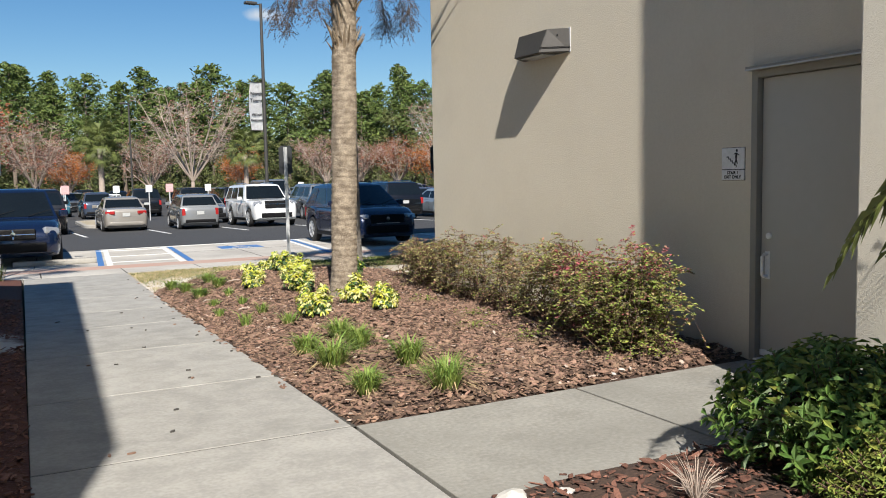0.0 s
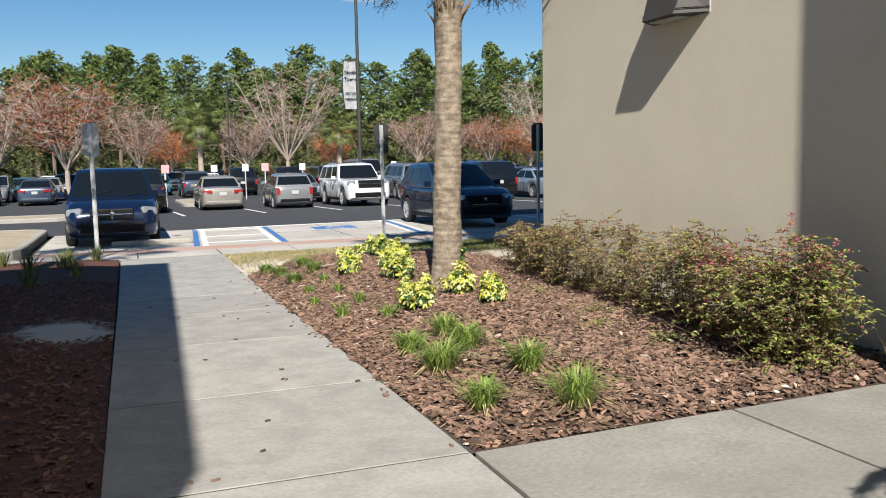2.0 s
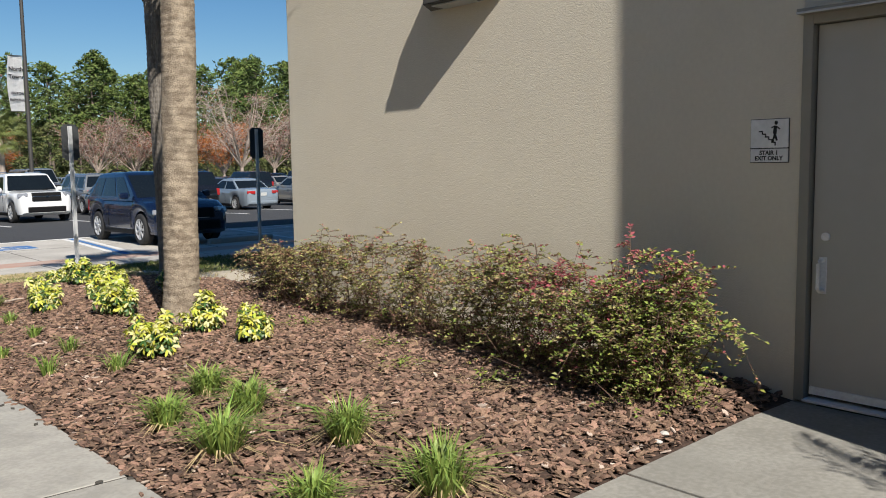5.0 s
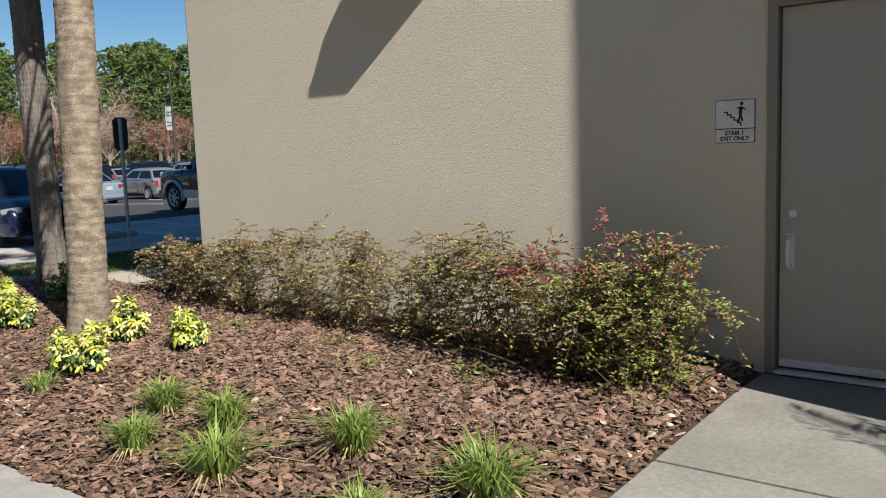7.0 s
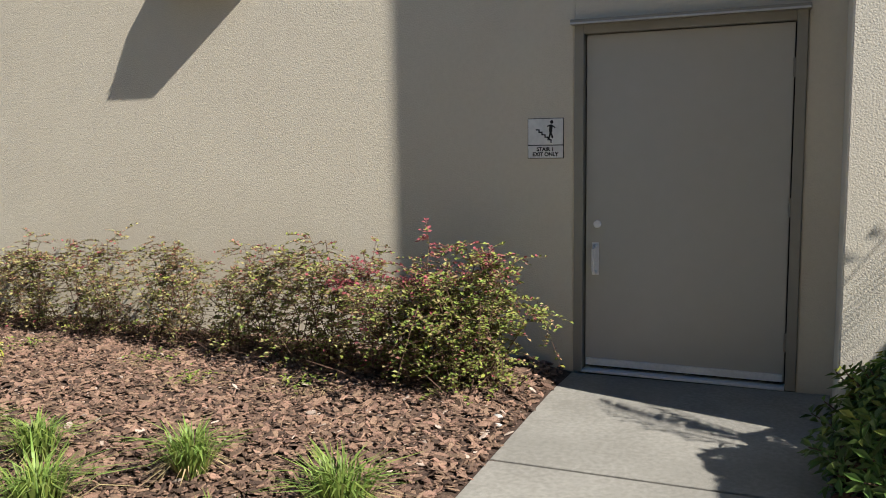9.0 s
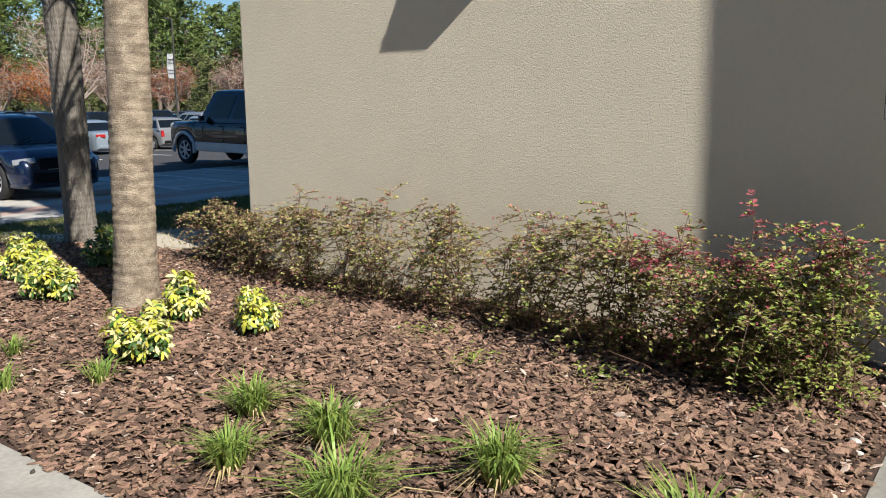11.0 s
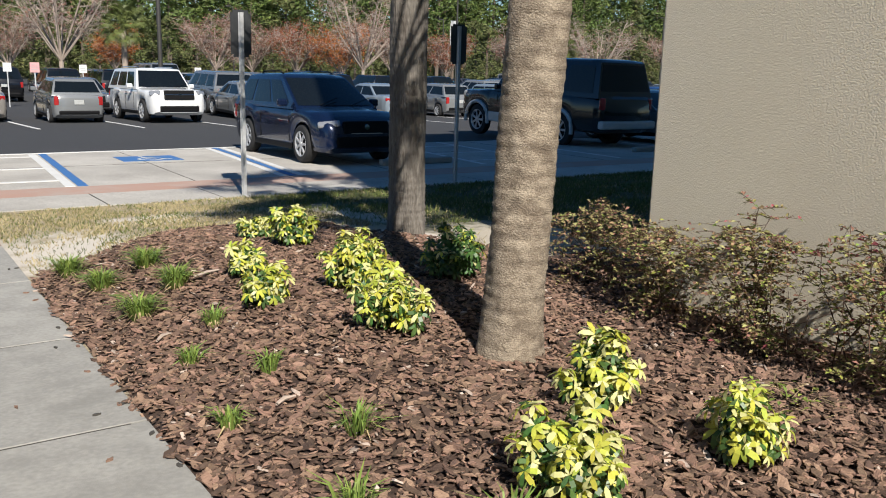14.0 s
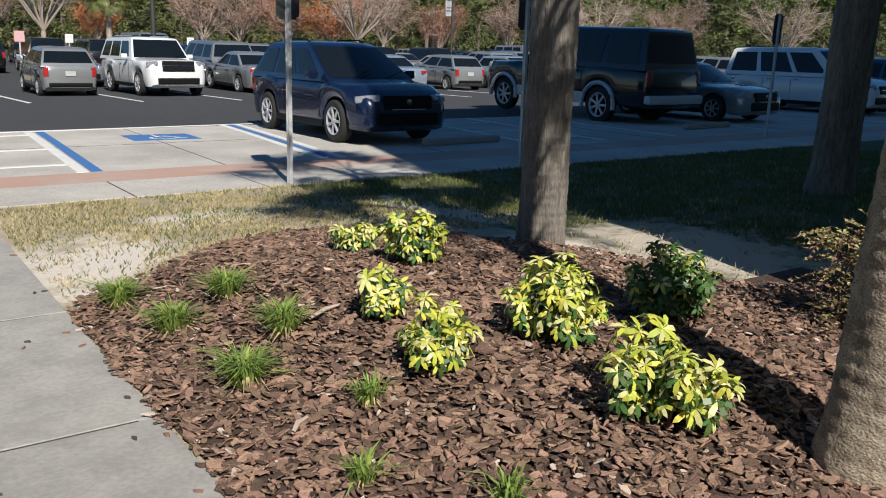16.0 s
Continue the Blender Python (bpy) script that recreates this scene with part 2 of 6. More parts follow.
M_BLADE = mat("grass_blade", (0.29, 0.38, 0.09), 0.5, dark=(0.15, 0.24, 0.05), scale=4, fine=30, per="island", per_amount=0.4, hue=0.02, translucent=0.25)
M_STRAW = mat("straw_blade", (0.42, 0.34, 0.18), 0.8, dark=(0.28, 0.21, 0.11), scale=4, fine=30, per="island", per_amount=0.3)
M_TURF = mat("turf_blade", (0.16, 0.185, 0.05), 0.7, dark=(0.09, 0.12, 0.03), scale=3, fine=30, per="island", per_amount=0.45, hue=0.03, translucent=0.2)
M_DRY_TURF = mat("dry_turf_blade", (0.46, 0.39, 0.22), 0.8, dark=(0.3, 0.25, 0.13), scale=3, fine=30, per="island", per_amount=0.4)
M_PINE = mat("pine_needles", (0.14, 0.19, 0.036), 0.7, dark=(0.06, 0.095, 0.028), scale=0.35, fine=4, per="island", per_amount=0.5, hue=0.02)
M_OAK = mat("oak_leaves", (0.15, 0.17, 0.05), 0.7, dark=(0.07, 0.085, 0.028), scale=0.35, fine=4, per="island", per_amount=0.5, hue=0.03)
M_TREE_BARK = mat("tree_bark", (0.21, 0.17, 0.135), 0.95, dark=(0.11, 0.085, 0.065), scale=5, fine=30, bump=0.8)
M_PALE_BARK = mat("pale_tree_bark", (0.47, 0.385, 0.32), 0.95, dark=(0.3, 0.24, 0.2), scale=5, fine=30)
M_FAR_WOOD_SHADE = mat("far_wood_shade", (0.06, 0.075, 0.025), 0.95, dark=(0.025, 0.035, 0.012), scale=0.5, fine=3)
M_RUST = mat("rust_leaves", (0.34, 0.105, 0.042), 0.7, dark=(0.18, 0.06, 0.03), scale=0.6, fine=5, per="island", per_amount=0.45, hue=0.02)
M_ROSE = mat("rose_brown_leaves", (0.36, 0.19, 0.145), 0.8, dark=(0.15, 0.075, 0.055), scale=0.6, fine=5, per="island", per_amount=0.4, hue=0.02)
M_ORANGE = mat("orange_leaves", (0.44, 0.155, 0.03), 0.7, dark=(0.28, 0.085, 0.02), scale=0.6, fine=5, per="island", per_amount=0.4, hue=0.02)
M_TYRE = mat("tyre_rubber", (0.022, 0.022, 0.023), 0.85, scale=8, fine=60)
M_RIM = mat("alloy_rim", (0.62, 0.63, 0.65), 0.35, 0.4, scale=8, fine=40)
M_TRIM = mat("black_trim", (0.009, 0.009, 0.01), 0.5, scale=8, fine=40, specular=0.15)
M_CHROME = mat("chrome", (0.72, 0.72, 0.73), 0.12, 1.0, scale=8, fine=40)
M_LENS = mat("clear_lamp_lens", (0.42, 0.43, 0.45), 0.12, 0.35, dark=(0.22, 0.225, 0.235), scale=20, fine=60, coat=1.0)
M_TAIL = mat("red_lamp_lens", (0.42, 0.02, 0.02), 0.2, scale=20, fine=60, coat=1.0)
M_GLASS = mat("car_glass", (0.008, 0.011, 0.013), 0.05, scale=3, fine=20, specular=0.5)


def worn_to_sand(m, spots, sand):
    """Bare sandy places of their own ragged shape in the turf: (x, y, half width, half length)."""
    nodes, links = m.node_tree.nodes, m.node_tree.links
    bsdf = nodes["Principled BSDF"]
    colour = bsdf.inputs["Base Color"].links[0].from_socket
    tc = nodes.new("ShaderNodeTexCoord")
    ragged = nodes.new("ShaderNodeTexNoise")
    ragged.inputs["Scale"].default_value, ragged.inputs["Detail"].default_value, ragged.inputs["Roughness"].default_value = 2.6, 8, 0.7
    links.new(tc.outputs["Object"], ragged.inputs["Vector"])
    for x, y, rx, ry in spots:
        mp = nodes.new("ShaderNodeMapping")
        mp.inputs["Location"].default_value = (-x / rx, -y / ry, 0)
        mp.inputs["Scale"].default_value = (1 / rx, 1 / ry, 0)
        links.new(tc.outputs["Object"], mp.inputs["Vector"])
        far = nodes.new("ShaderNodeVectorMath")
        far.operation = "LENGTH"
        links.new(mp.outputs["Vector"], far.inputs[0])
        mix = nodes.new("ShaderNodeMath")
        mix.operation = "MULTIPLY_ADD"
        mix.inputs[1].default_value = 2.4
        links.new(ragged.outputs["Fac"], mix.inputs[0])
        links.new(far.outputs["Value"], mix.inputs[2])
        edge = nodes.new("ShaderNodeMapRange")
        edge.inputs["From Min"].default_value, edge.inputs["From Max"].default_value = 2.25, 1.75
        links.new(mix.outputs[0], edge.inputs["Value"])
        both = nodes.new("ShaderNodeMix")
        both.data_type = "RGBA"
        both.inputs["B"].default_value = (*sand, 1)
        links.new(edge.outputs[0], both.inputs["Factor"])
        links.new(colour, both.inputs["A"])
        colour = both.outputs["Result"]
    links.new(colour, bsdf.inputs["Base Color"])


worn_to_sand(M_LAWN, ((2.1, 14.5, 0.6, 1.1), (4.9, 12.4, 0.8, 0.9), (3.2, 15.4, 0.7, 0.5)), (0.58, 0.53, 0.47))
worn_to_sand(M_LAWN_GREEN, ((5.4, 12.0, 1.1, 1.2), (5.1, 14.6, 0.5, 1.4)), (0.46, 0.41, 0.33))
worn_to_sand(M_RED_SOIL, ((-0.6, 9.4, 0.5, 0.9),), (0.46, 0.42, 0.37))


# ---- small builders ----
def mesh(name, verts, faces, material, smooth=False):
    me = bpy.data.meshes.new(name)
    me.from_pydata([tuple(v) for v in verts], [], [tuple(f) for f in faces])
    for m in (material if isinstance(material, (list, tuple)) else [material]):
        me.materials.append(m)
    if smooth:
        me.polygons.foreach_set("use_smooth", [True] * len(me.polygons))
    me.update()
    if smooth:
        me.set_sharp_from_angle(angle=radians(38))
    return me


def add_part(name, me, parent=None, m=None, label=""):
    ob = new(name, me)
    if parent is not None:
        ob.parent = parent
    if m is not None:
        ob.matrix_basis = m
    return tagged(ob, label=label)


def thing(name, m, label, category, group="", kind=""):
    ob = new(name)
    ob.empty_display_size = 0.1
    ob.matrix_basis = m
    return tagged(ob, label, category, group, kind)


def bm_mesh(name, bm, material, smooth=False):
    me = bpy.data.meshes.new(name)
    bm.to_mesh(me)
    bm.free()
    me.materials.append(material)
    if smooth:
        me.polygons.foreach_set("use_smooth", [True] * len(me.polygons))
    return me


def box_bm(size, bevel=0.0, m=None, bm=None, segments=2):
    """A box with bevelled edges, centred, put at m into bm."""
    one = bmesh.new()
    bmesh.ops.create_cube(one, size=1.0)
    bmesh.ops.scale(one, vec=size, verts=one.verts)
    if bevel:
        bmesh.ops.bevel(one, geom=one.edges[:], offset=bevel, segments=segments, affect="EDGES", profile=0.6)
    if m is not None:
        bmesh.ops.transform(one, matrix=m, verts=one.verts)
    if bm is None:
        return one
    tmp = bpy.data.meshes.new("tmp")
    one.to_mesh(tmp)
    one.free()
    bm.from_mesh(tmp)
    bpy.data.meshes.remove(tmp)
    return bm


def box_mesh(name, size, material, bevel=0.01, m=None, segments=2):
    return bm_mesh(name, box_bm(size, bevel, m, segments=segments), material)


def lathe(name, profile, material, sides=24, smooth=True, axis="z", wobble=None, caps=True):
    """Turns (radius, height) pairs round an axis."""
    verts, faces = [], []
    for k, (r, h) in enumerate(profile):
        for i in range(sides):
            a = 2 * math.pi * i / sides
            rr = r * (wobble(a, h) if wobble else 1)
            p = (rr * math.cos(a), rr * math.sin(a), h)
            verts.append(p if axis == "z" else (h, rr * math.cos(a), rr * math.sin(a)))
    for k in range(len(profile) - 1):
        for i in range(sides):
            j = (i + 1) % sides
            faces.append((k * sides + i, k * sides + j, (k + 1) * sides + j, (k + 1) * sides + i))
    if caps:
        faces.append(tuple(range(sides))[::-1])
        faces.append(tuple((len(profile) - 1) * sides + i for i in range(sides)))
    return mesh(name, verts, faces, material, smooth)


def tube(points, radii, sides=6):
    """A tapered tube along points: its vertices and faces."""
    verts, faces = [], []
    pts = [Vector(p) for p in points]
    for k, p in enumerate(pts):
        way = (pts[min(k + 1, len(pts) - 1)] - pts[max(k - 1, 0)]).normalized()
        side = way.cross(Vector((0, 0, 1)) if abs(way.z) < 0.9 else Vector((1, 0, 0))).normalized()
        up = side.cross(way)
        for i in range(sides):
            a = 2 * math.pi * i / sides
            verts.append(p + radii[k] * (math.cos(a) * side + math.sin(a) * up))
    for k in range(len(pts) - 1):
        for i in range(sides):
            j = (i + 1) % sides
            faces.append((k * sides + i, k * sides + j, (k + 1) * sides + j, (k + 1) * sides + i))
    faces.append(tuple((len(pts) - 1) * sides + i for i in range(sides)))
    return verts, faces


class Pile:
    """Vertices and faces gathered for one mesh."""

    def __init__(self):
        self.verts, self.faces = [], []

    def add(self, verts, faces):
        n = len(self.verts)
        self.verts.extend(verts)
        self.faces.extend(tuple(i + n for i in f) for f in faces)

    def made(self, name, material, smooth=False):
        return mesh(name, self.verts, self.faces, material, smooth)


def leaves(pile, places, ways, ups, lengths, widths, fold=0.25, droop=0.0):
    """Folded leaf blades of four points each, at places, pointing along ways."""
    for p, w, u, l, b in zip(places, ways, ups, lengths, widths):
        w, u = Vector(w).normalized(), Vector(u)
        s = w.cross(u)
        if s.length < 1e-4:
            s = w.cross(Vector((0.3, 0.8, 0.5)))
        s.normalize()
        up = s.cross(w)
        p = Vector(p)
        mid = p + w * l * 0.5
        tip = p + w * l - up * l * droop
        pile.add([p, mid + s * b * 0.5 + up * b * fold, tip, mid - s * b * 0.5 + up * b * fold], [(0, 1, 2), (0, 2, 3)])


def oval_leaf(pile, p, way, up, l, b, droop=0.35):
    """A rounded, hanging leaflet of six points."""
    w, p = Vector(way).normalized(), Vector(p)
    s = w.cross(Vector(up))
    s = s.normalized() if s.length > 1e-4 else Vector((1, 0, 0))
    n = s.cross(w)
    q1, q2 = p + w * l * 0.42 + n * b * 0.10, p + w * l * 0.80 - n * l * droop * 0.4
    tip = p + w * l - n * l * droop
    pile.add([p, q1 + s * b * 0.40, q2 + s * b * 0.42, tip, q2 - s * b * 0.42, q1 - s * b * 0.40], [(0, 1, 5), (1, 2, 4, 5), (2, 3, 4)])


# ---- the ground's heights ----
GROUND_Y = [-400, 4.2, 10, 11.7, 14.8, 17.4, 19.5, 23.3, 40, 80, 900]
GROUND_Z = [0, 0, -0.2, -0.255, -0.31, -0.33, -0.35, -0.39, -0.65, -1.1, -1.1]


def ground_z(y):
    return float(np.interp(y, GROUND_Y, GROUND_Z))


def ease(u):
    u = min(1.0, max(0.0, u))
    return u * u * (3 - 2 * u)


def land_z(x, y):
    """The planted ground beside the walk: level near the building, falling to the walk and to the car park."""
    if x <= 1.65 or y >= 17.3:
        return ground_z(y)
    inner = float(np.interp(y, [4.2, 4.7, 12.5, 17.3], [-0.02, 0.02, 0.0, -0.33]))
    return ground_z(y) + (inner - ground_z(y)) * ease((x - 1.7) / 1.3)


def bed_z(x, y):
    return land_z(x, y) + 0.03 * ease((x - 1.6) / 0.3) * ease((y - 4.35 - 0.045 * (x - 1.6)) / 0.3) - 0.05 * math.exp(-((x - 3.3) ** 2 + (y - 9.5) ** 2) / 0.5)


def sheet(name, x0, x1, y0, y1, dz, material, height=None, step=None, label="", category="ground", skew=0.0, kind="structure"):
    """A sheet of ground that follows the heights."""
    height = height or (lambda x, y: ground_z(y))
    ys = [y0] + [y for y in GROUND_Y if y0 < y < y1] + [y1]
    xs = [x0, x1]
    if step:
        ys = sorted(set(ys) | set(np.arange(y0, y1, step).tolist()))
        xs = np.linspace(x0, x1, max(2, int((x1 - x0) / step) + 1)).tolist()
    verts = [(x + skew * (y - y0), y, height(x, y) + dz) for y in ys for x in xs]
    n = len(xs)
    faces = [(r * n + c, r * n + c + 1, (r + 1) * n + c + 1, (r + 1) * n + c) for r in range(len(ys) - 1) for c in range(n - 1)]
    ob = new(name, mesh(name, verts, faces, material))
    return tagged(ob, label, category, kind=kind)


# ---- ground, paving, car park ----
def big_ground():
    xs = [-700, -60, -9, 60, 300, 900]
    ys = [-400, -30, 4.2, 10, 11.7, 14.8, 17.4, 19.5, 23.3, 40, 80, 300, 900]
    verts = [(x, y, ground_z(y) - 0.09) for y in ys for x in xs]
    n = len(xs)
    faces = [(r * n + c, r * n + c + 1, (r + 1) * n + c + 1, (r + 1) * n + c) for r in range(len(ys) - 1) for c in range(n - 1)]
    tagged(new("ground", mesh("ground", verts, faces, M_GROUND)), "dull green and brown earth all around", "ground", kind="structure")


big_ground()
sheet("road", -70, 110, 24.9, 128, -0.01, M_ASPHALT, label="dark grey asphalt of the car park and its lanes", category="road")
sheet("pavement", -1.75, 40, 19.28, 24.9, -0.006, M_PAD, label="pale stained concrete parking bays beside the kerbless walk", category="pavement")
sheet("tactile_band", -1.75, 24, 18.45, 19.28, -0.002, M_TACTILE, label="faded red painted band along the bays", category="pavement")


def slab(name, corners, parent, thick=0.1, gap=0.011, bevel=0.003, material=None):
    """One paving slab between four corners, with rounded arrises and an open joint around it."""
    c = Vector((sum(p[0] for p in corners) / 4, sum(p[1] for p in corners) / 4, 0))
    inner = []
    for x, y in corners:
        d = Vector((x, y, 0)) - c
        inner.append(c + d * (1 - gap / max(0.3, d.length) * 1.4))
    top = [Vector((p.x, p.y, ground_z(p.y))) for p in inner]
    ridge = [c + (Vector((p.x, p.y, 0)) - c) * (1 - bevel * 1.6 / (Vector((p.x, p.y, 0)) - c).length) for p in inner]
    ridge = [Vector((p.x, p.y, ground_z(p.y))) for p in ridge]
    verts = [p - Vector((0, 0, thick)) for p in top] + [p - Vector((0, 0, bevel)) for p in top] + ridge
    faces = [(4 * k + i, 4 * k + (i + 1) % 4, 4 * k + 4 + (i + 1) % 4, 4 * k + 4 + i) for k in range(2) for i in range(4)] + [(8, 9, 10, 11)]
    return add_part(name, mesh(name, verts, faces, material or M_CONCRETE), parent)


walkway = thing("walkway", Matrix(), "grey broom-finished concrete walk of cast slabs", "walkway", kind="structure")
WALK_LEFT = lambda y: -0.15 + 0.003 * (y - 4)
WALK_RIGHT = lambda y: float(np.interp(y, [0, 4.3, 9, 17], [1.58, 1.58, 1.68, 1.73]))
JOINTS = [-9.2, -7.3, -5.4, -3.5, -1.5, 0.45, 2.45, 4.36, 6.12, 8.16, 10.1, 11.72, 13.5, 15.25, 17.3]
for a, b in zip(JOINTS, JOINTS[1:]):
    slab("slab", [(WALK_LEFT(a), a), (WALK_RIGHT(a), a), (WALK_RIGHT(b), b), (WALK_LEFT(b), b)], walkway)


def in_bed(x, y):
    """Whether the bark mulch covers this place."""
    end = float(np.interp(x, [1.6, 1.9, 2.4, 3.4, 4.7, 4.9], [13.4, 13.75, 13.8, 14.05, 13.6, 13.0]))
    shelf = not (x > 4.35 and 10.6 < y) or y < 12.9 - 2.2 * max(0, x - 4.35)
    return x > WALK_RIGHT(y) - 0.02 + 0.02 * math.sin(y * 9) and 4.36 + 0.045 * (x - 1.6) < y < end and shelf


# the branch to the door
for x0, x1 in ((1.585, 3.22), (3.22, 4.88)):
    slab("slab", [(x0, 2.93), (x1, 2.93), (x1, 4.36 + 0.045 * (x1 - 1.6)), (x0, 4.36 + 0.045 * (x0 - 1.6))], walkway, material=M_CONCRETE_OLD)
# the walk along the bays
edge = [-4.6, -3.0, -1.5, 0.2, 1.73, 3.2, 4.7, 6.2, 7.7, 9.2, 10.7, 12.2, 13.7, 15.2, 16.7, 18.2, 19.7, 21.2, 22.7, 24.2]
for a, b in zip(edge, edge[1:]):
    slab("slab", [(a, 17.3), (b, 17.3), (b, 18.45), (a, 18.45)], walkway, material=M_PAD)
for name, x0, x1, y0, y1 in (("joint_bed", -0.13, 1.57, -9, 4.35), ("joint_bed_far", -0.11, 1.6, 4.35, 17.29), ("joint_bed_cross", -4.5, 24, 17.32, 18.44)):
    sheet(name, x0, x1, y0, y1, -0.005, M_TAR, label="dark dirt in the joints between slabs", category="joint")
for x in (1.575, 3.22):
    sheet("joint_bed_door", x - 0.02, x + 0.02, 2.97, 4.34, -0.022, M_TAR, label="dark dirt in the joints between slabs", category="joint")


def line(name, a, b, width, material, label, dz=0.006):
    """A painted line on the paving from a to b."""
    a, b = Vector((*a, 0)), Vector((*b, 0))
    side = (b - a).normalized().cross(Vector((0, 0, 1))) * width / 2
    cuts = sorted({0.0, 1.0} | {(y - a.y) / (b.y - a.y) for y in GROUND_Y if abs(b.y - a.y) > 0.1 and min(a.y, b.y) < y < max(a.y, b.y)})
    verts = []
    for u in cuts:
        p = a.lerp(b, u)
        for q in (p - side, p + side):
            verts.append((q.x, q.y, ground_z(q.y) + dz - 0.006))
    faces = [(2 * i, 2 * i + 1, 2 * i + 3, 2 * i + 2) for i in range(len(cuts) - 1)]
    low = [(x, y, z - 0.01) for x, y, z in verts]
    n = len(verts)
    rim = [0] + [2 * i + 1 for i in range(len(cuts))] + [2 * i for i in range(len(cuts) - 1, 0, -1)]
    faces += [(rim[i], rim[(i + 1) % len(rim)], rim[(i + 1) % len(rim)] + n, rim[i] + n) for i in range(len(rim))]
    return tagged(new(name, mesh(name, verts + low, faces, material)), label, "marking", kind="structure")


WL, BL = "worn white painted parking line", "blue painted line of an accessible bay"
line("marking_line", (1.42, 19.35), (1.78, 24.75), 0.13, M_BLUE_LINE, BL)
line("marking_line", (1.60, 19.35), (1.96, 24.75), 0.13, M_WHITE_LINE, WL)
line("marking_line", (3.14, 19.33), (3.47, 24.75), 0.14, M_WHITE_LINE, WL)
line("marking_line", (3.31, 19.33), (3.66, 24.75), 0.14, M_BLUE_LINE, BL)
for y in (20.15, 22.0, 24.2):
    line("marking_line", (1.70, y), (3.10 + (y - 19.3) * 0.065, y - 0.02), 0.11, M_WHITE_LINE, WL, 0.008)
line("marking_line", (1.8, 24.82), (8.0, 25.1), 0.10, M_WHITE_LINE, WL, 0.009)
for k, (c, lab) in enumerate(((M_WHITE_LINE, WL), (M_BLUE_LINE, BL), (M_WHITE_LINE, WL))):
    line("marking_line", (6.46 + 0.17 * k, 19.34), (7.14 + 0.17 * k, 25.15), 0.12, c, lab)
for y in (20.3, 21.9, 23.6):
    line("marking_line", (11.0 + (y - 20.3) * 0.15, y), (12.7 + (y - 20.3) * 0.15, y + 0.05), 0.1, M_WHITE_LINE, WL, 0.008)
line("marking_line", (10.85, 19.6), (11.6, 24.8), 0.12, M_WHITE_LINE, WL)
line("marking_line", (12.55, 19.6), (13.2, 24.8), 0.12, M_WHITE_LINE, WL)
line("marking_line", (14.6, 19.6), (15.1, 24.8), 0.1, M_WHITE_LINE, WL)
line("marking_line", (18.0, 19.6), (18.4, 24.8), 0.1, M_WHITE_LINE, WL)
line("marking_line", (23.6, 19.6), (24.2, 24.8), 0.1, M_WHITE_LINE, WL)
line("marking_line", (26.8, 19.6), (27.4, 24.8), 0.1, M_WHITE_LINE, WL)
for i in range(-9, 16):
    x = 2.05 + 2.95 * i
    line("marking_line", (x, 33.2), (x - 0.25, 38.4), 0.11, M_WHITE_LINE, WL, 0.012)

for a, b in (((4.95, 19.3), (5.15, 24.88)), ((8.6, 19.3), (8.9, 24.88)), ((-1.7, 22.1), (12.0, 22.25)), ((13.9, 19.3), (14.1, 24.88)), ((0.1, 19.3), (0.3, 24.88))):
    line("pad_joint", a, b, 0.014, M_TAR, "dark saw-cut joint in the bay concrete", 0.003)

# the accessible-bay mark: a blue square with a white seated figure sign
line("accessible_mark", (5.27, 22.6), (5.30, 23.55), 1.12, M_BLUE_LINE, "blue painted square with a white wheelchair sign")


def wheelchair_sign():
    """The plain wheelchair sign, painted white, on the blue square."""
    pile = Pile()
    c, z = Vector((5.28, 23.0)), ground_z(23.0) + 0.006

    def stroke(pts, w):
        for a, b in zip(pts, pts[1:]):
            a, b = Vector(a), Vector(b)
            s = Vector((-(b - a).y, (b - a).x)).normalized() * w / 2
            q = [c + p for p in (a - s, b - s, b + s, a + s)]
            pile.add([(p.x, p.y, ground_z(p.y) + 0.005) for p in q], [(0, 1, 2, 3)])

    stroke([(0.22 * math.cos(t), -0.12 + 0.2 * math.sin(t)) for t in np.linspace(2.4, 6.6, 14)], 0.06)
    stroke([(-0.06, 0.3), (-0.06, 0.0), (0.18, 0.0), (0.28, -0.22), (0.38, -0.2)], 0.07)
    stroke([(-0.06, 0.17), (0.16, 0.15)], 0.05)
    stroke([(-0.1, 0.4), (-0.02, 0.4)], 0.1)
    tagged(new("wheelchair_mark", pile.made("wheelchair_mark", M_WHITE_LINE)), "white painted wheelchair sign on the blue square", "marking", kind="structure")


wheelchair_sign()


def wheel_stop(x, y, turn):
    me = box_mesh("wheel_stop", (1.7, 0.15, 0.12), M_KERB, 0.035)
    tagged(new("wheel_stop", me), "worn concrete wheel stop in a parking bay", "wheel stop", "wheel stops").matrix_basis = pose(x, y, ground_z(y) + 0.055, 0, 0, turn)


wheel_stop(0.55, 20.35, 2)
wheel_stop(9.6, 20.15, 4)
wheel_stop(16.9, 20.6, 4)


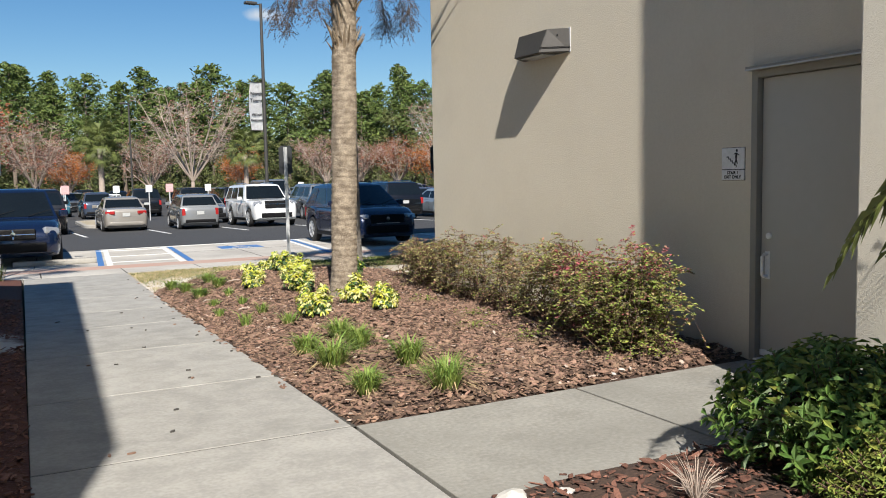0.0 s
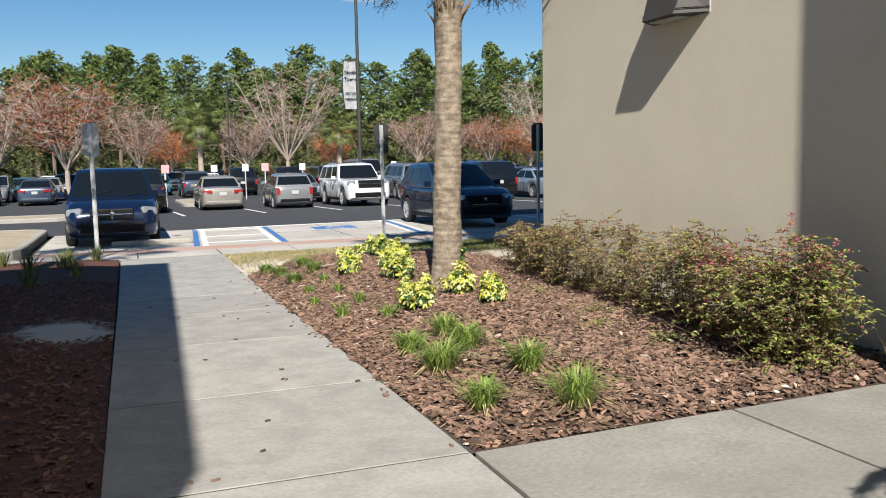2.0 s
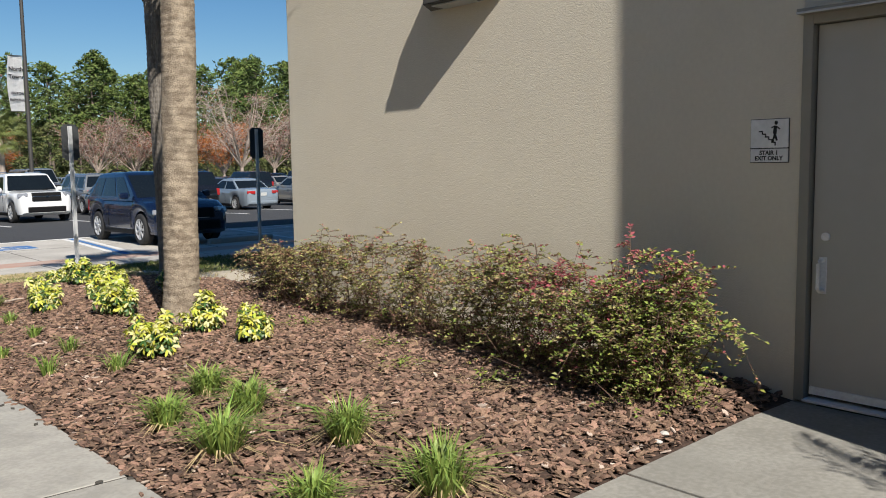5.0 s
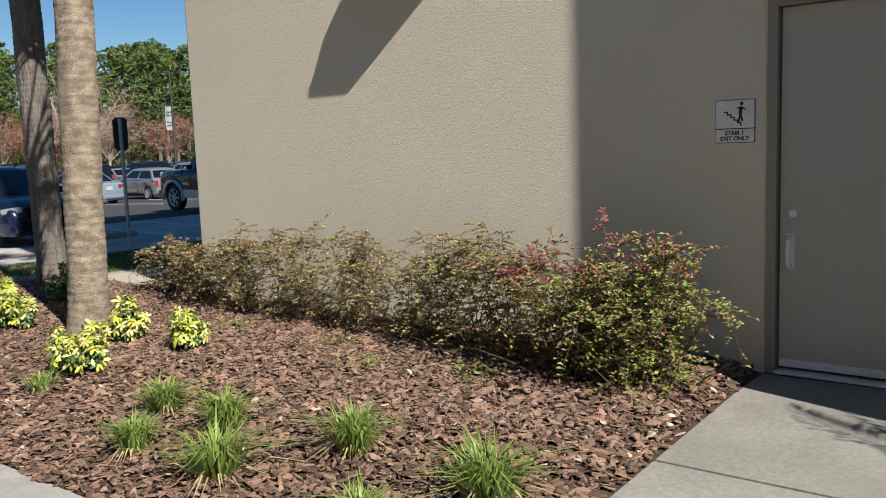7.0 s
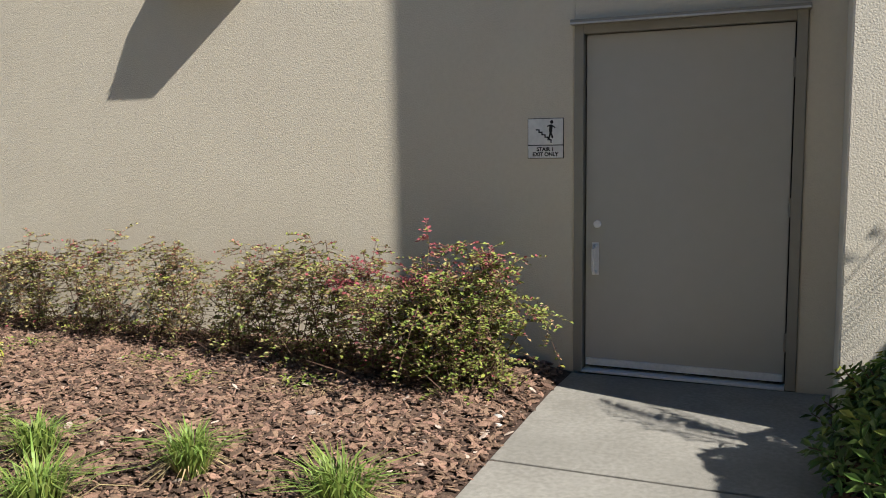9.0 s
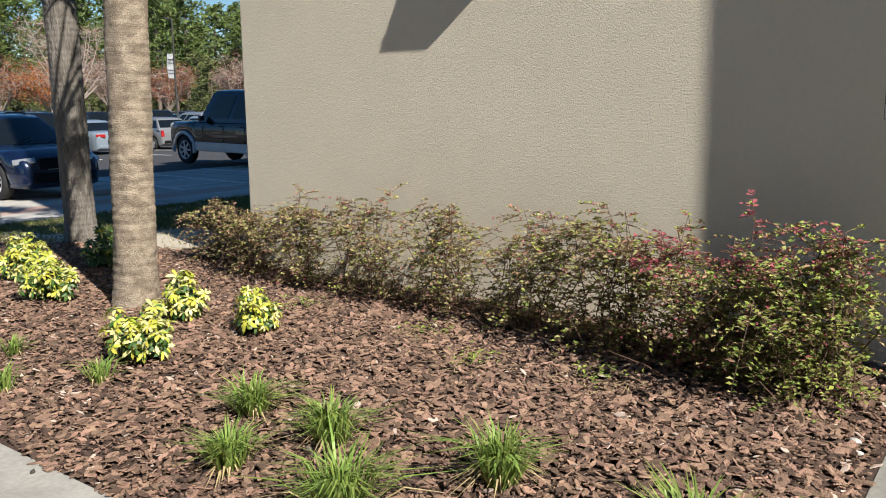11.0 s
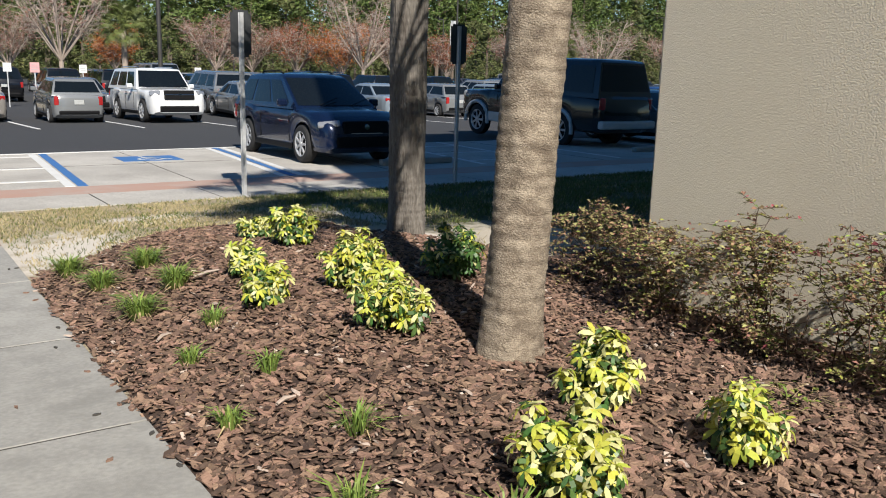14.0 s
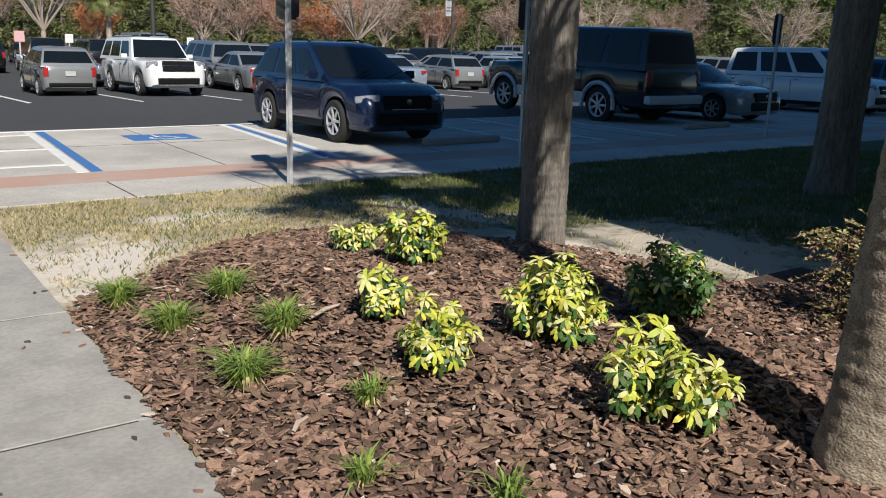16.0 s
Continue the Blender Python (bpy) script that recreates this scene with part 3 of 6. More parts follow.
def kerb(points, label, fill=None, fill_label="", height=0.13, width=0.16):
    """A raised kerb along points, with the planted ground that it holds."""
    pts = [Vector((x, y, 0)) for x, y in points]
    n = len(pts)
    verts, faces = [], []
    for i, p in enumerate(pts):
        t = (pts[(i + 1) % n] - pts[i - 1]).normalized()
        s = Vector((t.y, -t.x, 0))
        z = ground_z(p.y)
        for off, h in ((0.0, -0.1), (0.0, height - 0.025), (-0.025, height), (-width, height), (-width, -0.05)):
            verts.append((p.x + s.x * off, p.y + s.y * off, z + h))
    for i in range(n):
        j = (i + 1) % n
        for k in range(4):
            faces.append((5 * i + k, 5 * j + k, 5 * j + k + 1, 5 * i + k + 1))
    tagged(new("kerb", mesh("kerb", verts, faces, M_KERB)), label, "kerb", kind="structure")
    if fill:
        mid = Vector((sum(p.x for p in pts) / n, sum(p.y for p in pts) / n, 0))
        verts = [(mid.x, mid.y, ground_z(mid.y) + height + 0.03)]
        for i, p in enumerate(pts):
            q = p + (mid - p).normalized() * (width - 0.02)
            verts.append((q.x, q.y, ground_z(q.y) + height - 0.015))
        tagged(new("verge", mesh("verge", verts, [(0, 1 + i, 1 + (i + 1) % n) for i in range(n)], fill)), fill_label, "verge", kind="structure")


def rounded(x0, x1, y0, y1, r, steps=5):
    pts = []
    for cx, cy, a in ((x1 - r, y0 + r, -90), (x1 - r, y1 - r, 0), (x0 + r, y1 - r, 90), (x0 + r, y0 + r, 180)):
        for i in range(steps + 1):
            t = radians(a + 90 * i / steps)
            pts.append((cx + r * math.cos(t), cy + r * math.sin(t)))
    return pts


kerb(rounded(-9, -1.95, 18.9, 26.2, 0.9), "weathered concrete kerb round a grass island", M_LAWN, "dry grass on the kerbed island")
kerb(rounded(-12, -1.4, 33.0, 36.1, 1.2), "weathered concrete kerb round a grass island", M_LAWN, "dry grass on the kerbed island")
for x in (-30, -13, 4, 21, 38):
    kerb(rounded(x - 1.4, x + 1.4, 42.0, 50.5, 0.9), "concrete kerb round a tree island", M_LAWN, "mown grass on a tree island")

# ---- planted ground ----
sheet("mulch_bed", 1.6, 4.88, 4.34, 14.1, -0.012, M_SOIL, height=lambda x, y: bed_z(x, y) if y < 9 or in_bed(x, y) else land_z(x, y) - 0.06, step=0.12, label="dark brown bark mulch over soil beside the walk", category="mulch bed")
sheet("mulch_bed_east", 4.88, 5.6, 10.02, 11.2, -0.012, M_SOIL, height=bed_z, step=0.12, label="dark brown bark mulch at the corner of the building", category="mulch bed")
sheet("lawn", 1.68, 4.9, 10.4, 17.31, -0.012, M_LAWN, height=lambda x, y: land_z(x, y) + 0.0, step=0.15, label="thin dry grass and sand between bed and bays", category="lawn")
sheet("lawn_east", 4.9, 60, 10.02, 17.31, -0.016, M_LAWN_GREEN, height=land_z, step=0.5, label="grass in the shade of the building", category="lawn")
sheet("door_bed", 1.6, 4.2, -8, 2.94, -0.005, M_SOIL, height=lambda x, y: 0.0 + 0.04 * ease((x - 1.6) / 0.5), step=0.3, label="red-brown bark mulch under the evergreen shrub", category="mulch bed")
sheet("left_bed", -9, -0.14, -9, 17.3, -0.01, M_RED_SOIL, height=lambda x, y: ground_z(y) + 0.05 * ease((-0.15 - x) / 0.6), step=0.4, label="reddish bark mulch in the shade beside the walk", category="mulch bed")

# ---- the building ----
WALL_X, NORTH_Y, PIER_X, PIER_Y, TOP = 4.892, 10.0, 4.07, 2.93, 16.0
DOOR_Y0, DOOR_Y1, DOOR_TOP = 3.128, 4.465, 2.2


def block(name, x0, x1, y0, y1, z0, z1, material, label, category="wall", bevel=0.012):
    m = Matrix.Translation(((x0 + x1) / 2, (y0 + y1) / 2, (z0 + z1) / 2))
    ob = new(name, box_mesh(name, (x1 - x0, y1 - y0, z1 - z0), material, bevel))
    ob.matrix_basis = m
    return tagged(ob, label, category, kind="structure")


SL = "beige sand-textured stucco wall of the building"
block("wall_west_1", WALL_X, WALL_X + 0.4, DOOR_Y1, NORTH_Y, -0.5, TOP, M_STUCCO, SL)
block("wall_west_2", WALL_X, WALL_X + 0.4, PIER_Y - 0.2, DOOR_Y0, -0.5, TOP, M_STUCCO, SL)
block("wall_west_3", WALL_X, WALL_X + 0.4, DOOR_Y0, DOOR_Y1, DOOR_TOP, TOP, M_STUCCO, SL, bevel=0.0)
block("wall_north", WALL_X + 0.4, 46, NORTH_Y - 0.4, NORTH_Y - 0.002, -0.6, TOP, M_STUCCO, SL)
block("wall_pier", PIER_X, WALL_X - 0.003, -14, PIER_Y, -0.5, TOP, M_STUCCO_LIGHT, "pale rough stucco pier that steps out beside the door")
block("wall_back", WALL_X + 0.4, 46, -14, -13.6, -0.5, TOP, M_STUCCO, SL)
block("roof", PIER_X, 46, -14, NORTH_Y, TOP, TOP + 0.3, M_STUCCO, "flat roof slab of the building", "roof")
# an unseen block, added and sized so that its shade lies on the walk
shade_block = new("wall_shade_block", mesh("wall_shade_block", [(x, y, z) for z in (-0.4, 6.0) for x, y in ((-1.56, -1.75), (-1.27, 9.48), (-9.0, 9.48), (-9.0, -1.75))],
                             [(0, 3, 2, 1), (4, 5, 6, 7), (0, 1, 5, 4), (1, 2, 6, 5), (2, 3, 7, 6), (3, 0, 4, 7)], M_STUCCO))
tagged(shade_block, "unseen beige stucco block added to cast shade on the walk", "wall", kind="structure")

# the door
door = thing("door_1", pose(WALL_X, (DOOR_Y0 + DOOR_Y1) / 2, 0), "closed grey-beige painted steel exit door in a steel frame", "door", kind="structure")
W = DOOR_Y1 - DOOR_Y0
add_part("door_leaf", box_mesh("door_leaf", (0.045, W - 0.134, 2.100), M_DOOR, 0.003), door, pose(0.055, 0, 0.032 + 2.106 / 2))
for s in (-1, 1):
    add_part("jamb", box_mesh("jamb", (0.14, 0.058, DOOR_TOP), M_FRAME, 0.004), door, pose(0.052, s * (W / 2 - 0.029), DOOR_TOP / 2))
add_part("frame_head", box_mesh("frame_head", (0.14, W - 0.118, 0.06), M_FRAME, 0.004), door, pose(0.052, 0, DOOR_TOP - 0.03))
# dark panel added to keep light from behind out of the gap round the leaf
add_part("door_stop", box_mesh("door_stop", (0.03, W - 0.117, DOOR_TOP - 0.06), M_TRIM, 0.002), door, pose(0.0965, 0, (DOOR_TOP - 0.06) / 2), "dark panel added behind the leaf to block light in the gap")
add_part("drip_cap", box_mesh("drip_cap", (0.075, W + 0.03, 0.03), M_FRAME, 0.004), door, pose(-0.0345, 0, DOOR_TOP + 0.008), "thin metal drip cap")
add_part("drip_edge", box_mesh("drip_edge", (0.006, W + 0.026, 0.012), M_GALV, 0.002), door, pose(-0.075, 0, DOOR_TOP - 0.001), "bright lower edge of the drip cap")
add_part("door_sweep", box_mesh("door_sweep", (0.02, W - 0.15, 0.045), M_STEEL, 0.004), door, pose(0.026, 0, 0.062), "bright metal door sweep")
add_part("threshold", box_mesh("threshold", (0.12, W - 0.12, 0.016), M_STEEL, 0.005), door, pose(0.02, 0, 0.01), "low metal threshold")
hy = 4.335 - (DOOR_Y0 + DOOR_Y1) / 2
add_part("lock", lathe("lock", [(0.024, 0), (0.024, -0.012), (0.015, -0.016), (0.012, -0.016)], M_STEEL, 20, axis="x"), door, pose(0.032, hy - 0.012, 0.957), "round steel lock cylinder")
grip = Pile()
v, f = tube([(0.035, 0, -0.085), (-0.01, 0, -0.085), (-0.028, 0, -0.07), (-0.028, 0, 0.07), (-0.01, 0, 0.085), (0.035, 0, 0.085)], [0.012] * 6, 8)
grip.add(v, f)
add_part("pull_handle", grip.made("pull_handle", M_STEEL, True), door, pose(0, hy, 0.735), "steel pull handle")
add_part("handle_plate", box_mesh("handle_plate", (0.006, 0.045, 0.21), M_STEEL, 0.002), door, pose(0.03, hy, 0.735))
for z in (0.28, 1.08, 1.88):
    add_part("hinge", lathe("hinge", [(0.011, -0.055), (0.011, 0.055)], M_FRAME, 10), door, pose(0.022, -W / 2 + 0.063, z))


def letters(text, size, material, m, parent, name="lettering", depth=0.001):
    cu = bpy.data.curves.new(name, "FONT")
    cu.body, cu.size, cu.extrude, cu.offset = text, size, depth, size * 0.035
    cu.align_x, cu.align_y = "CENTER", "CENTER"
    tmp = bpy.data.objects.new(name, cu)
    scene.collection.objects.link(tmp)
    bpy.context.view_layer.update()
    me = bpy.data.meshes.new_from_object(tmp.evaluated_get(bpy.context.evaluated_depsgraph_get()))
    bpy.data.objects.remove(tmp)
    me.materials.clear()
    me.materials.append(material)
    return add_part(name, me, parent, m)


# the stair sign by the door; local x runs along the wall to the reader's right
FACE_WEST = Matrix(((0, 0, -1, 0), (-1, 0, 0, 0), (0, 1, 0, 0), (0, 0, 0, 1)))
sign = thing("wall_sign", Matrix.Translation((WALL_X, 4.655, 1.503)) @ FACE_WEST, "white stair exit sign with black lettering on the wall", "sign")
add_part("sign_plate", box_mesh("sign_plate", (0.232, 0.165, 0.008), M_SIGN_WHITE, 0.003), sign, pose(0, 0.042, 0.006))
add_part("sign_plate", box_mesh("sign_plate", (0.232, 0.078, 0.008), M_SIGN_WHITE, 0.003), sign, pose(0, -0.085, 0.006))
add_part("sign_back", box_mesh("sign_back", (0.24, 0.256, 0.004), M_BLACK, 0.001), sign, pose(0, 0, 0.001))
letters("STAIR 1", 0.034, M_BLACK, pose(0, -0.07, 0.0105), sign)
letters("EXIT ONLY", 0.034, M_BLACK, pose(0, -0.102, 0.0105), sign)
pict = Pile()
for i in range(5):
    x, y = -0.062 + 0.02 * i, 0.055 - 0.016 * i
    for cx, cy, w, h in ((x + 0.01, y, 0.024, 0.008), (x + 0.02, y - 0.008, 0.008, 0.022)):
        pict.add([(cx - w / 2, cy - h / 2, 0.0108), (cx + w / 2, cy - h / 2, 0.0108), (cx + w / 2, cy + h / 2, 0.0108), (cx - w / 2, cy + h / 2, 0.0108)], [(0, 1, 2, 3)])
for (ax, ay), (bx, by), w in (((0.038, 0.085), (0.034, 0.04), 0.022), ((0.036, 0.045), (0.022, -0.01), 0.012), ((0.034, 0.045), (0.048, 0.0), 0.012),
                              ((0.036, 0.085), (0.012, 0.075), 0.008), ((0.038, 0.085), (0.066, 0.066), 0.008)):
    a, b = Vector((ax, ay)), Vector((bx, by))
    s = Vector((-(b - a).y, (b - a).x)).normalized() * w / 2
    pict.add([(*(a - s), 0.0108), (*(b - s), 0.0108), (*(b + s), 0.0108), (*(a + s), 0.0108)], [(0, 1, 2, 3)])
ring = [(0.042 + 0.011 * math.cos(t), 0.103 + 0.012 * math.sin(t), 0.0108) for t in np.linspace(0, 2 * math.pi, 13)[:-1]]
pict.add(ring, [tuple(range(12))])
add_part("pictogram", pict.made("pictogram", M_BLACK), sign, None, "black stairs pictogram")


def wall_lamp():
    """A wedge-shaped wall lamp: narrow sloped front, splayed ends, open lens below."""
    lamp = thing("wall_lamp", Matrix.Translation((WALL_X, 7.255, 2.665)), "dark bronze wedge-shaped wall lamp on the stucco", "wall lamp")
    back_b, back_t, front_b, front_t = 0.43, 0.415, 0.24, 0.27
    pts = [(-0.002, -back_b, 0), (-0.002, back_b, 0), (-0.002, back_t, 0.235), (-0.002, -back_t, 0.235),
           (-0.252, -front_b, 0), (-0.252, front_b, 0), (-0.17, front_t, 0.235), (-0.17, -front_t, 0.235)]
    bm = bmesh.new()
    vs = [bm.verts.new(p) for p in pts]
    for f in ((0, 1, 2, 3), (4, 7, 6, 5), (3, 2, 6, 7), (0, 3, 7, 4), (1, 5, 6, 2), (0, 4, 5, 1)):
        bm.faces.new([vs[i] for i in f])
    bmesh.ops.recalc_face_normals(bm, faces=bm.faces)
    bmesh.ops.bevel(bm, geom=bm.edges[:], offset=0.006, segments=2, affect="EDGES")
    add_part("housing", bm_mesh("housing", bm, M_BRONZE), lamp)
    add_part("lens", box_mesh("lens", (0.16, 0.4, 0.012), M_SIGN_GREY, 0.003), lamp, pose(-0.11, 0, -0.008), "frosted lens under the housing")
    add_part("back_plate", box_mesh("back_plate", (0.008, 0.866, 0.24), M_GALV, 0.002), lamp, pose(-0.003, 0, 0.1175), "pale edge of the back plate")
    for s in (-1, 1):
        for dz in (0.04, 0.052):
            a, b = Vector((-0.245, s * (front_b + 0.002), dz)), Vector((-0.006, s * (back_b + 0.001), dz))
            q, f = tube([a, b], [0.0025, 0.0025], 4)
            add_part("groove", mesh("groove", q, f, M_TRIM), lamp)
    add_part("screw", lathe("screw", [(0.008, 0), (0.007, 0.004)], M_TRIM, 10), lamp, pose(-0.1, -0.345, 0.17, 90, 0, -39))


wall_lamp()


# ---- posts and signs ----
def sign_post(x, y, plate_m, label, top=2.15, low=1.54, width=0.29, turn=0):
    z = ground_z(y)
    post = thing("sign_post", pose(x, y, z, 0, 0, turn), label, "sign post", "sign posts along the bays")
    h = top - z
    bm = bmesh.new()
    prof = [(-0.038, 0.016), (-0.026, 0.016), (-0.018, -0.014), (0.018, -0.014), (0.026, 0.016), (0.038, 0.016), (0.038, 0.012), (0.029, 0.012), (0.02, -0.018), (-0.02, -0.018), (-0.029, 0.012), (-0.038, 0.012)]
    rows = [[bm.verts.new((px, py, pz)) for px, py in prof] for pz in (-0.25, h - 0.03)]
    for i in range(12):
        j = (i + 1) % 12
        bm.faces.new((rows[0][i], rows[0][j], rows[1][j], rows[1][i]))
    bm.faces.new(rows[1])
    bmesh.ops.recalc_face_normals(bm, faces=bm.faces)
    add_part("post", bm_mesh("post", bm, M_GALV), post, None, "galvanised channel post")
    bm = box_bm((width, 0.006, top - low))
    edges = [e for e in bm.edges if abs(e.verts[0].co.y - e.verts[1].co.y) > 0.001]
    bmesh.ops.bevel(bm, geom=edges, offset=0.035, segments=4, affect="EDGES")
    plate = add_part("sign_plate", bm_mesh("sign_plate", bm, plate_m), post, pose(0, 0.022, (top + low) / 2 - z), "metal back of the sign plate")
    for dz in (-0.2, 0.2):
        add_part("bolt", lathe("bolt", [(0.012, 0), (0.012, 0.008), (0.007, 0.012)], M_GALV, 6), plate, pose(0, -0.003, dz, 90))
    return post


sign_post(5.02, 17.4, M_SIGN_BACK, "galvanised post with a dark-backed bay sign at the grass edge", turn=2)
sign_post(8.6, 17.42, M_SIGN_BACK, "galvanised post with a dark-backed bay sign in the shade", turn=-3)
sign_post(-0.51, 17.75, M_SIGN_GREY, "leaning galvanised post with a grey sign back beside the walk", top=2.2, low=1.58, turn=4)
sign_post(16.2, 18.6, M_SIGN_BACK, "galvanised post with a dark-backed bay sign by the shaded bays", top=2.1, low=1.5)


def small_sign(x, y, m, w=0.36, h=0.4, top=2.0, label=""):
    z = ground_z(y)
    post = thing("lot_sign", pose(x, y, z), label, "sign", "signs in the car park")
    add_part("post", box_mesh("post", (0.05, 0.04, top), M_GALV, 0.008), post, pose(0, 0, top / 2 - 0.1))
    add_part("sign_plate", box_mesh("sign_plate", (w, 0.012, h), m, 0.005), post, pose(0, -0.03, top - h / 2))
    for k in range(3):
        add_part("lettering_bar", box_mesh("lettering_bar", (w * 0.7, 0.004, h * 0.05), M_SIGN_GREY, 0.001), post, pose(0, -0.039, top - h * (0.25 + 0.22 * k)))
    return post


for x, y, m in ((1.9, 43.5, M_SIGN_PINK), (5.0, 52, M_SIGN_WHITE), (6.8, 44.5, M_SIGN_PINK), (6.6, 50.5, M_SIGN_WHITE), (10.2, 52, M_SIGN_WHITE), (2.4, 56, M_SIGN_WHITE), (16.0, 52, M_SIGN_WHITE)):
    small_sign(x, y, m, label="faded pink notice on a post between parked cars" if m is M_SIGN_PINK else "small white notice on a post in the car park")


def street_lamp(x, y, height, banner=0, turn=0.0, arm=1.0):
    z = ground_z(y)
    lamp = thing("street_lamp", pose(x, y, z, 0, 0, turn), "tall dark bronze car park lamp" + (" with a fabric banner" if banner else ""), "street lamp", "car park lamps")
    add_part("base", lathe("base", [(0.3, -0.1), (0.3, 0.75), (0.27, 0.8)], M_KERB, 20), lamp, None, "round concrete base")
    add_part("pole", lathe("pole", [(0.095, 0.8), (0.09, height * 0.5), (0.075, height)], M_BRONZE, 14), lamp)
    add_part("arm", box_mesh("arm", (0.5, 0.06, 0.06), M_BRONZE, 0.01), lamp, pose(-0.2, 0, height - 0.05))
    add_part("lamp_head", box_mesh("lamp_head", (0.62, 0.36, 0.14), M_BRONZE, 0.04), lamp, pose(-0.55, 0, height - 0.02))
    if banner:
        low, high = banner
        bm = bmesh.new()
        n = 10
        rows = []
        for i in range(n + 1):
            u = i / n
            bulge = 0.10 * math.sin(math.pi * u)
            rows.append([bm.verts.new((-0.12 - v * (0.62 + bulge), 0.05 * math.sin(math.pi * v), low + (high - low) * u)) for v in (0, 0.25, 0.5, 0.75, 1)])
        for a, b in zip(rows, rows[1:]):
            for k in range(4):
                bm.faces.new((a[k], a[k + 1], b[k + 1], b[k]))
        bmesh.ops.solidify(bm, geom=bm.faces[:], thickness=0.01)
        cloth = add_part("banner", bm_mesh("banner", bm, M_SIGN_WHITE), lamp, None, "white fabric banner with dark lettering")
        for zz in (low - 0.02, high + 0.02):
            add_part("bracket", box_mesh("bracket", (0.8, 0.03, 0.03), M_BRONZE, 0.006), lamp, pose(-0.42, 0, zz))
        H = high - low
        for text, u, s in (("North", 0.76, 0.25), ("Tower", 0.62, 0.25), ("VISITOR", 0.32, 0.16), ("PARKING", 0.2, 0.16)):
            letters(text, s, M_BLACK, pose(-0.43, 0.0, low + H * u, 90, 0, 0) @ Matrix.Translation((0, 0, 0.02)), lamp)
    return lamp


street_lamp(11.7, 44.0, 11.2, (4.7, 7.15), turn=8)
street_lamp(47, 72, 10.0, (4.7, 6.9), turn=5)
street_lamp(10.5, 92, 10.5)
street_lamp(40, 110, 9.5)
street_lamp(95, 90, 10.5)
street_lamp(70, 108, 9.5)


# ---- parked vehicles ----
PAINTS = {}


def paint(name, colour, metal=0.1, rough=0.24):
    if name not in PAINTS:
        PAINTS[name] = mat("paint_" + name, colour, rough, metal, dark=tuple(c * 0.9 for c in colour), scale=1.5, fine=25, coat=0.8, specular=0.5)
    return PAINTS[name]


COLOURS = {"navy": (0.007, 0.016, 0.05), "white": (0.74, 0.75, 0.75), "silver": (0.27, 0.28, 0.285), "champagne": (0.36, 0.335, 0.30), "grey": (0.20, 0.21, 0.22),
           "black": (0.006, 0.006, 0.007), "red": (0.28, 0.015, 0.02), "teal": (0.05, 0.17, 0.22), "blue": (0.03, 0.09, 0.26), "pale_blue": (0.30, 0.36, 0.42), "slate": (0.06, 0.08, 0.12)}

# length, width, height, hood height, belt height, boot height, clearance, wheel radius, front and rear axle,
# windscreen foot and head, rear-window head and foot, as distances from the nose
KINDS = {
    "minivan": dict(L=5.1, W=1.98, H=1.72, hood=1.02, belt=1.05, boot=1.06, low=0.20, r=0.33, ax=(0.98, 4.05), cabin=(0.95, 1.85, 4.80, 5.02), nose=0.74, windows=3),
    "van": dict(L=5.2, W=2.0, H=1.95, hood=1.08, belt=1.12, boot=1.12, low=0.22, r=0.34, ax=(0.98, 4.1), cabin=(0.95, 1.85, 4.95, 5.12), nose=0.78, windows=3),
    "crossover": dict(L=4.55, W=1.86, H=1.69, hood=1.03, belt=1.05, boot=1.08, low=0.22, r=0.36, ax=(0.92, 3.62), cabin=(1.10, 2.12, 3.95, 4.45), nose=0.74, windows=3),
    "suv": dict(L=5.15, W=2.04, H=1.86, hood=1.16, belt=1.16, boot=1.18, low=0.26, r=0.39, ax=(0.95, 3.90), cabin=(1.45, 2.0, 4.85, 5.08), nose=0.98, windows=3),
    "sedan": dict(L=4.75, W=1.83, H=1.46, hood=0.90, belt=0.94, boot=1.02, low=0.18, r=0.325, ax=(0.92, 3.68), cabin=(1.28, 2.1, 3.25, 4.02), nose=0.66, windows=2),
    "hatchback": dict(L=3.95, W=1.70, H=1.50, hood=0.96, belt=0.98, boot=1.0, low=0.18, r=0.30, ax=(0.76, 3.26), cabin=(0.86, 1.70, 3.45, 3.86), nose=0.68, windows=2),
    "pickup": dict(L=6.0, W=2.04, H=2.28, hood=1.34, belt=1.36, boot=1.40, low=0.42, r=0.44, ax=(0.98, 4.55), cabin=(1.60, 2.2, 5.78, 5.95), nose=1.16, windows=3),
}


def ring_points(w, low, top, crown):
    """Half of a body's cross-section, from under the middle to the middle of its deck."""
    h = top - low
    return [(0, low), (0.80 * w, low), (0.95 * w, low + 0.05 * h), (0.985 * w, low + 0.22 * h), (w, low + 0.48 * h), (0.99 * w, low + 0.68 * h), (0.985 * w, low + 0.74 * h),
            (0.955 * w, low + 0.90 * h), (0.90 * w, top - 0.012), (0.80 * w, top + crown * 0.35), (0.45 * w, top + crown * 0.85), (0, top + crown)]


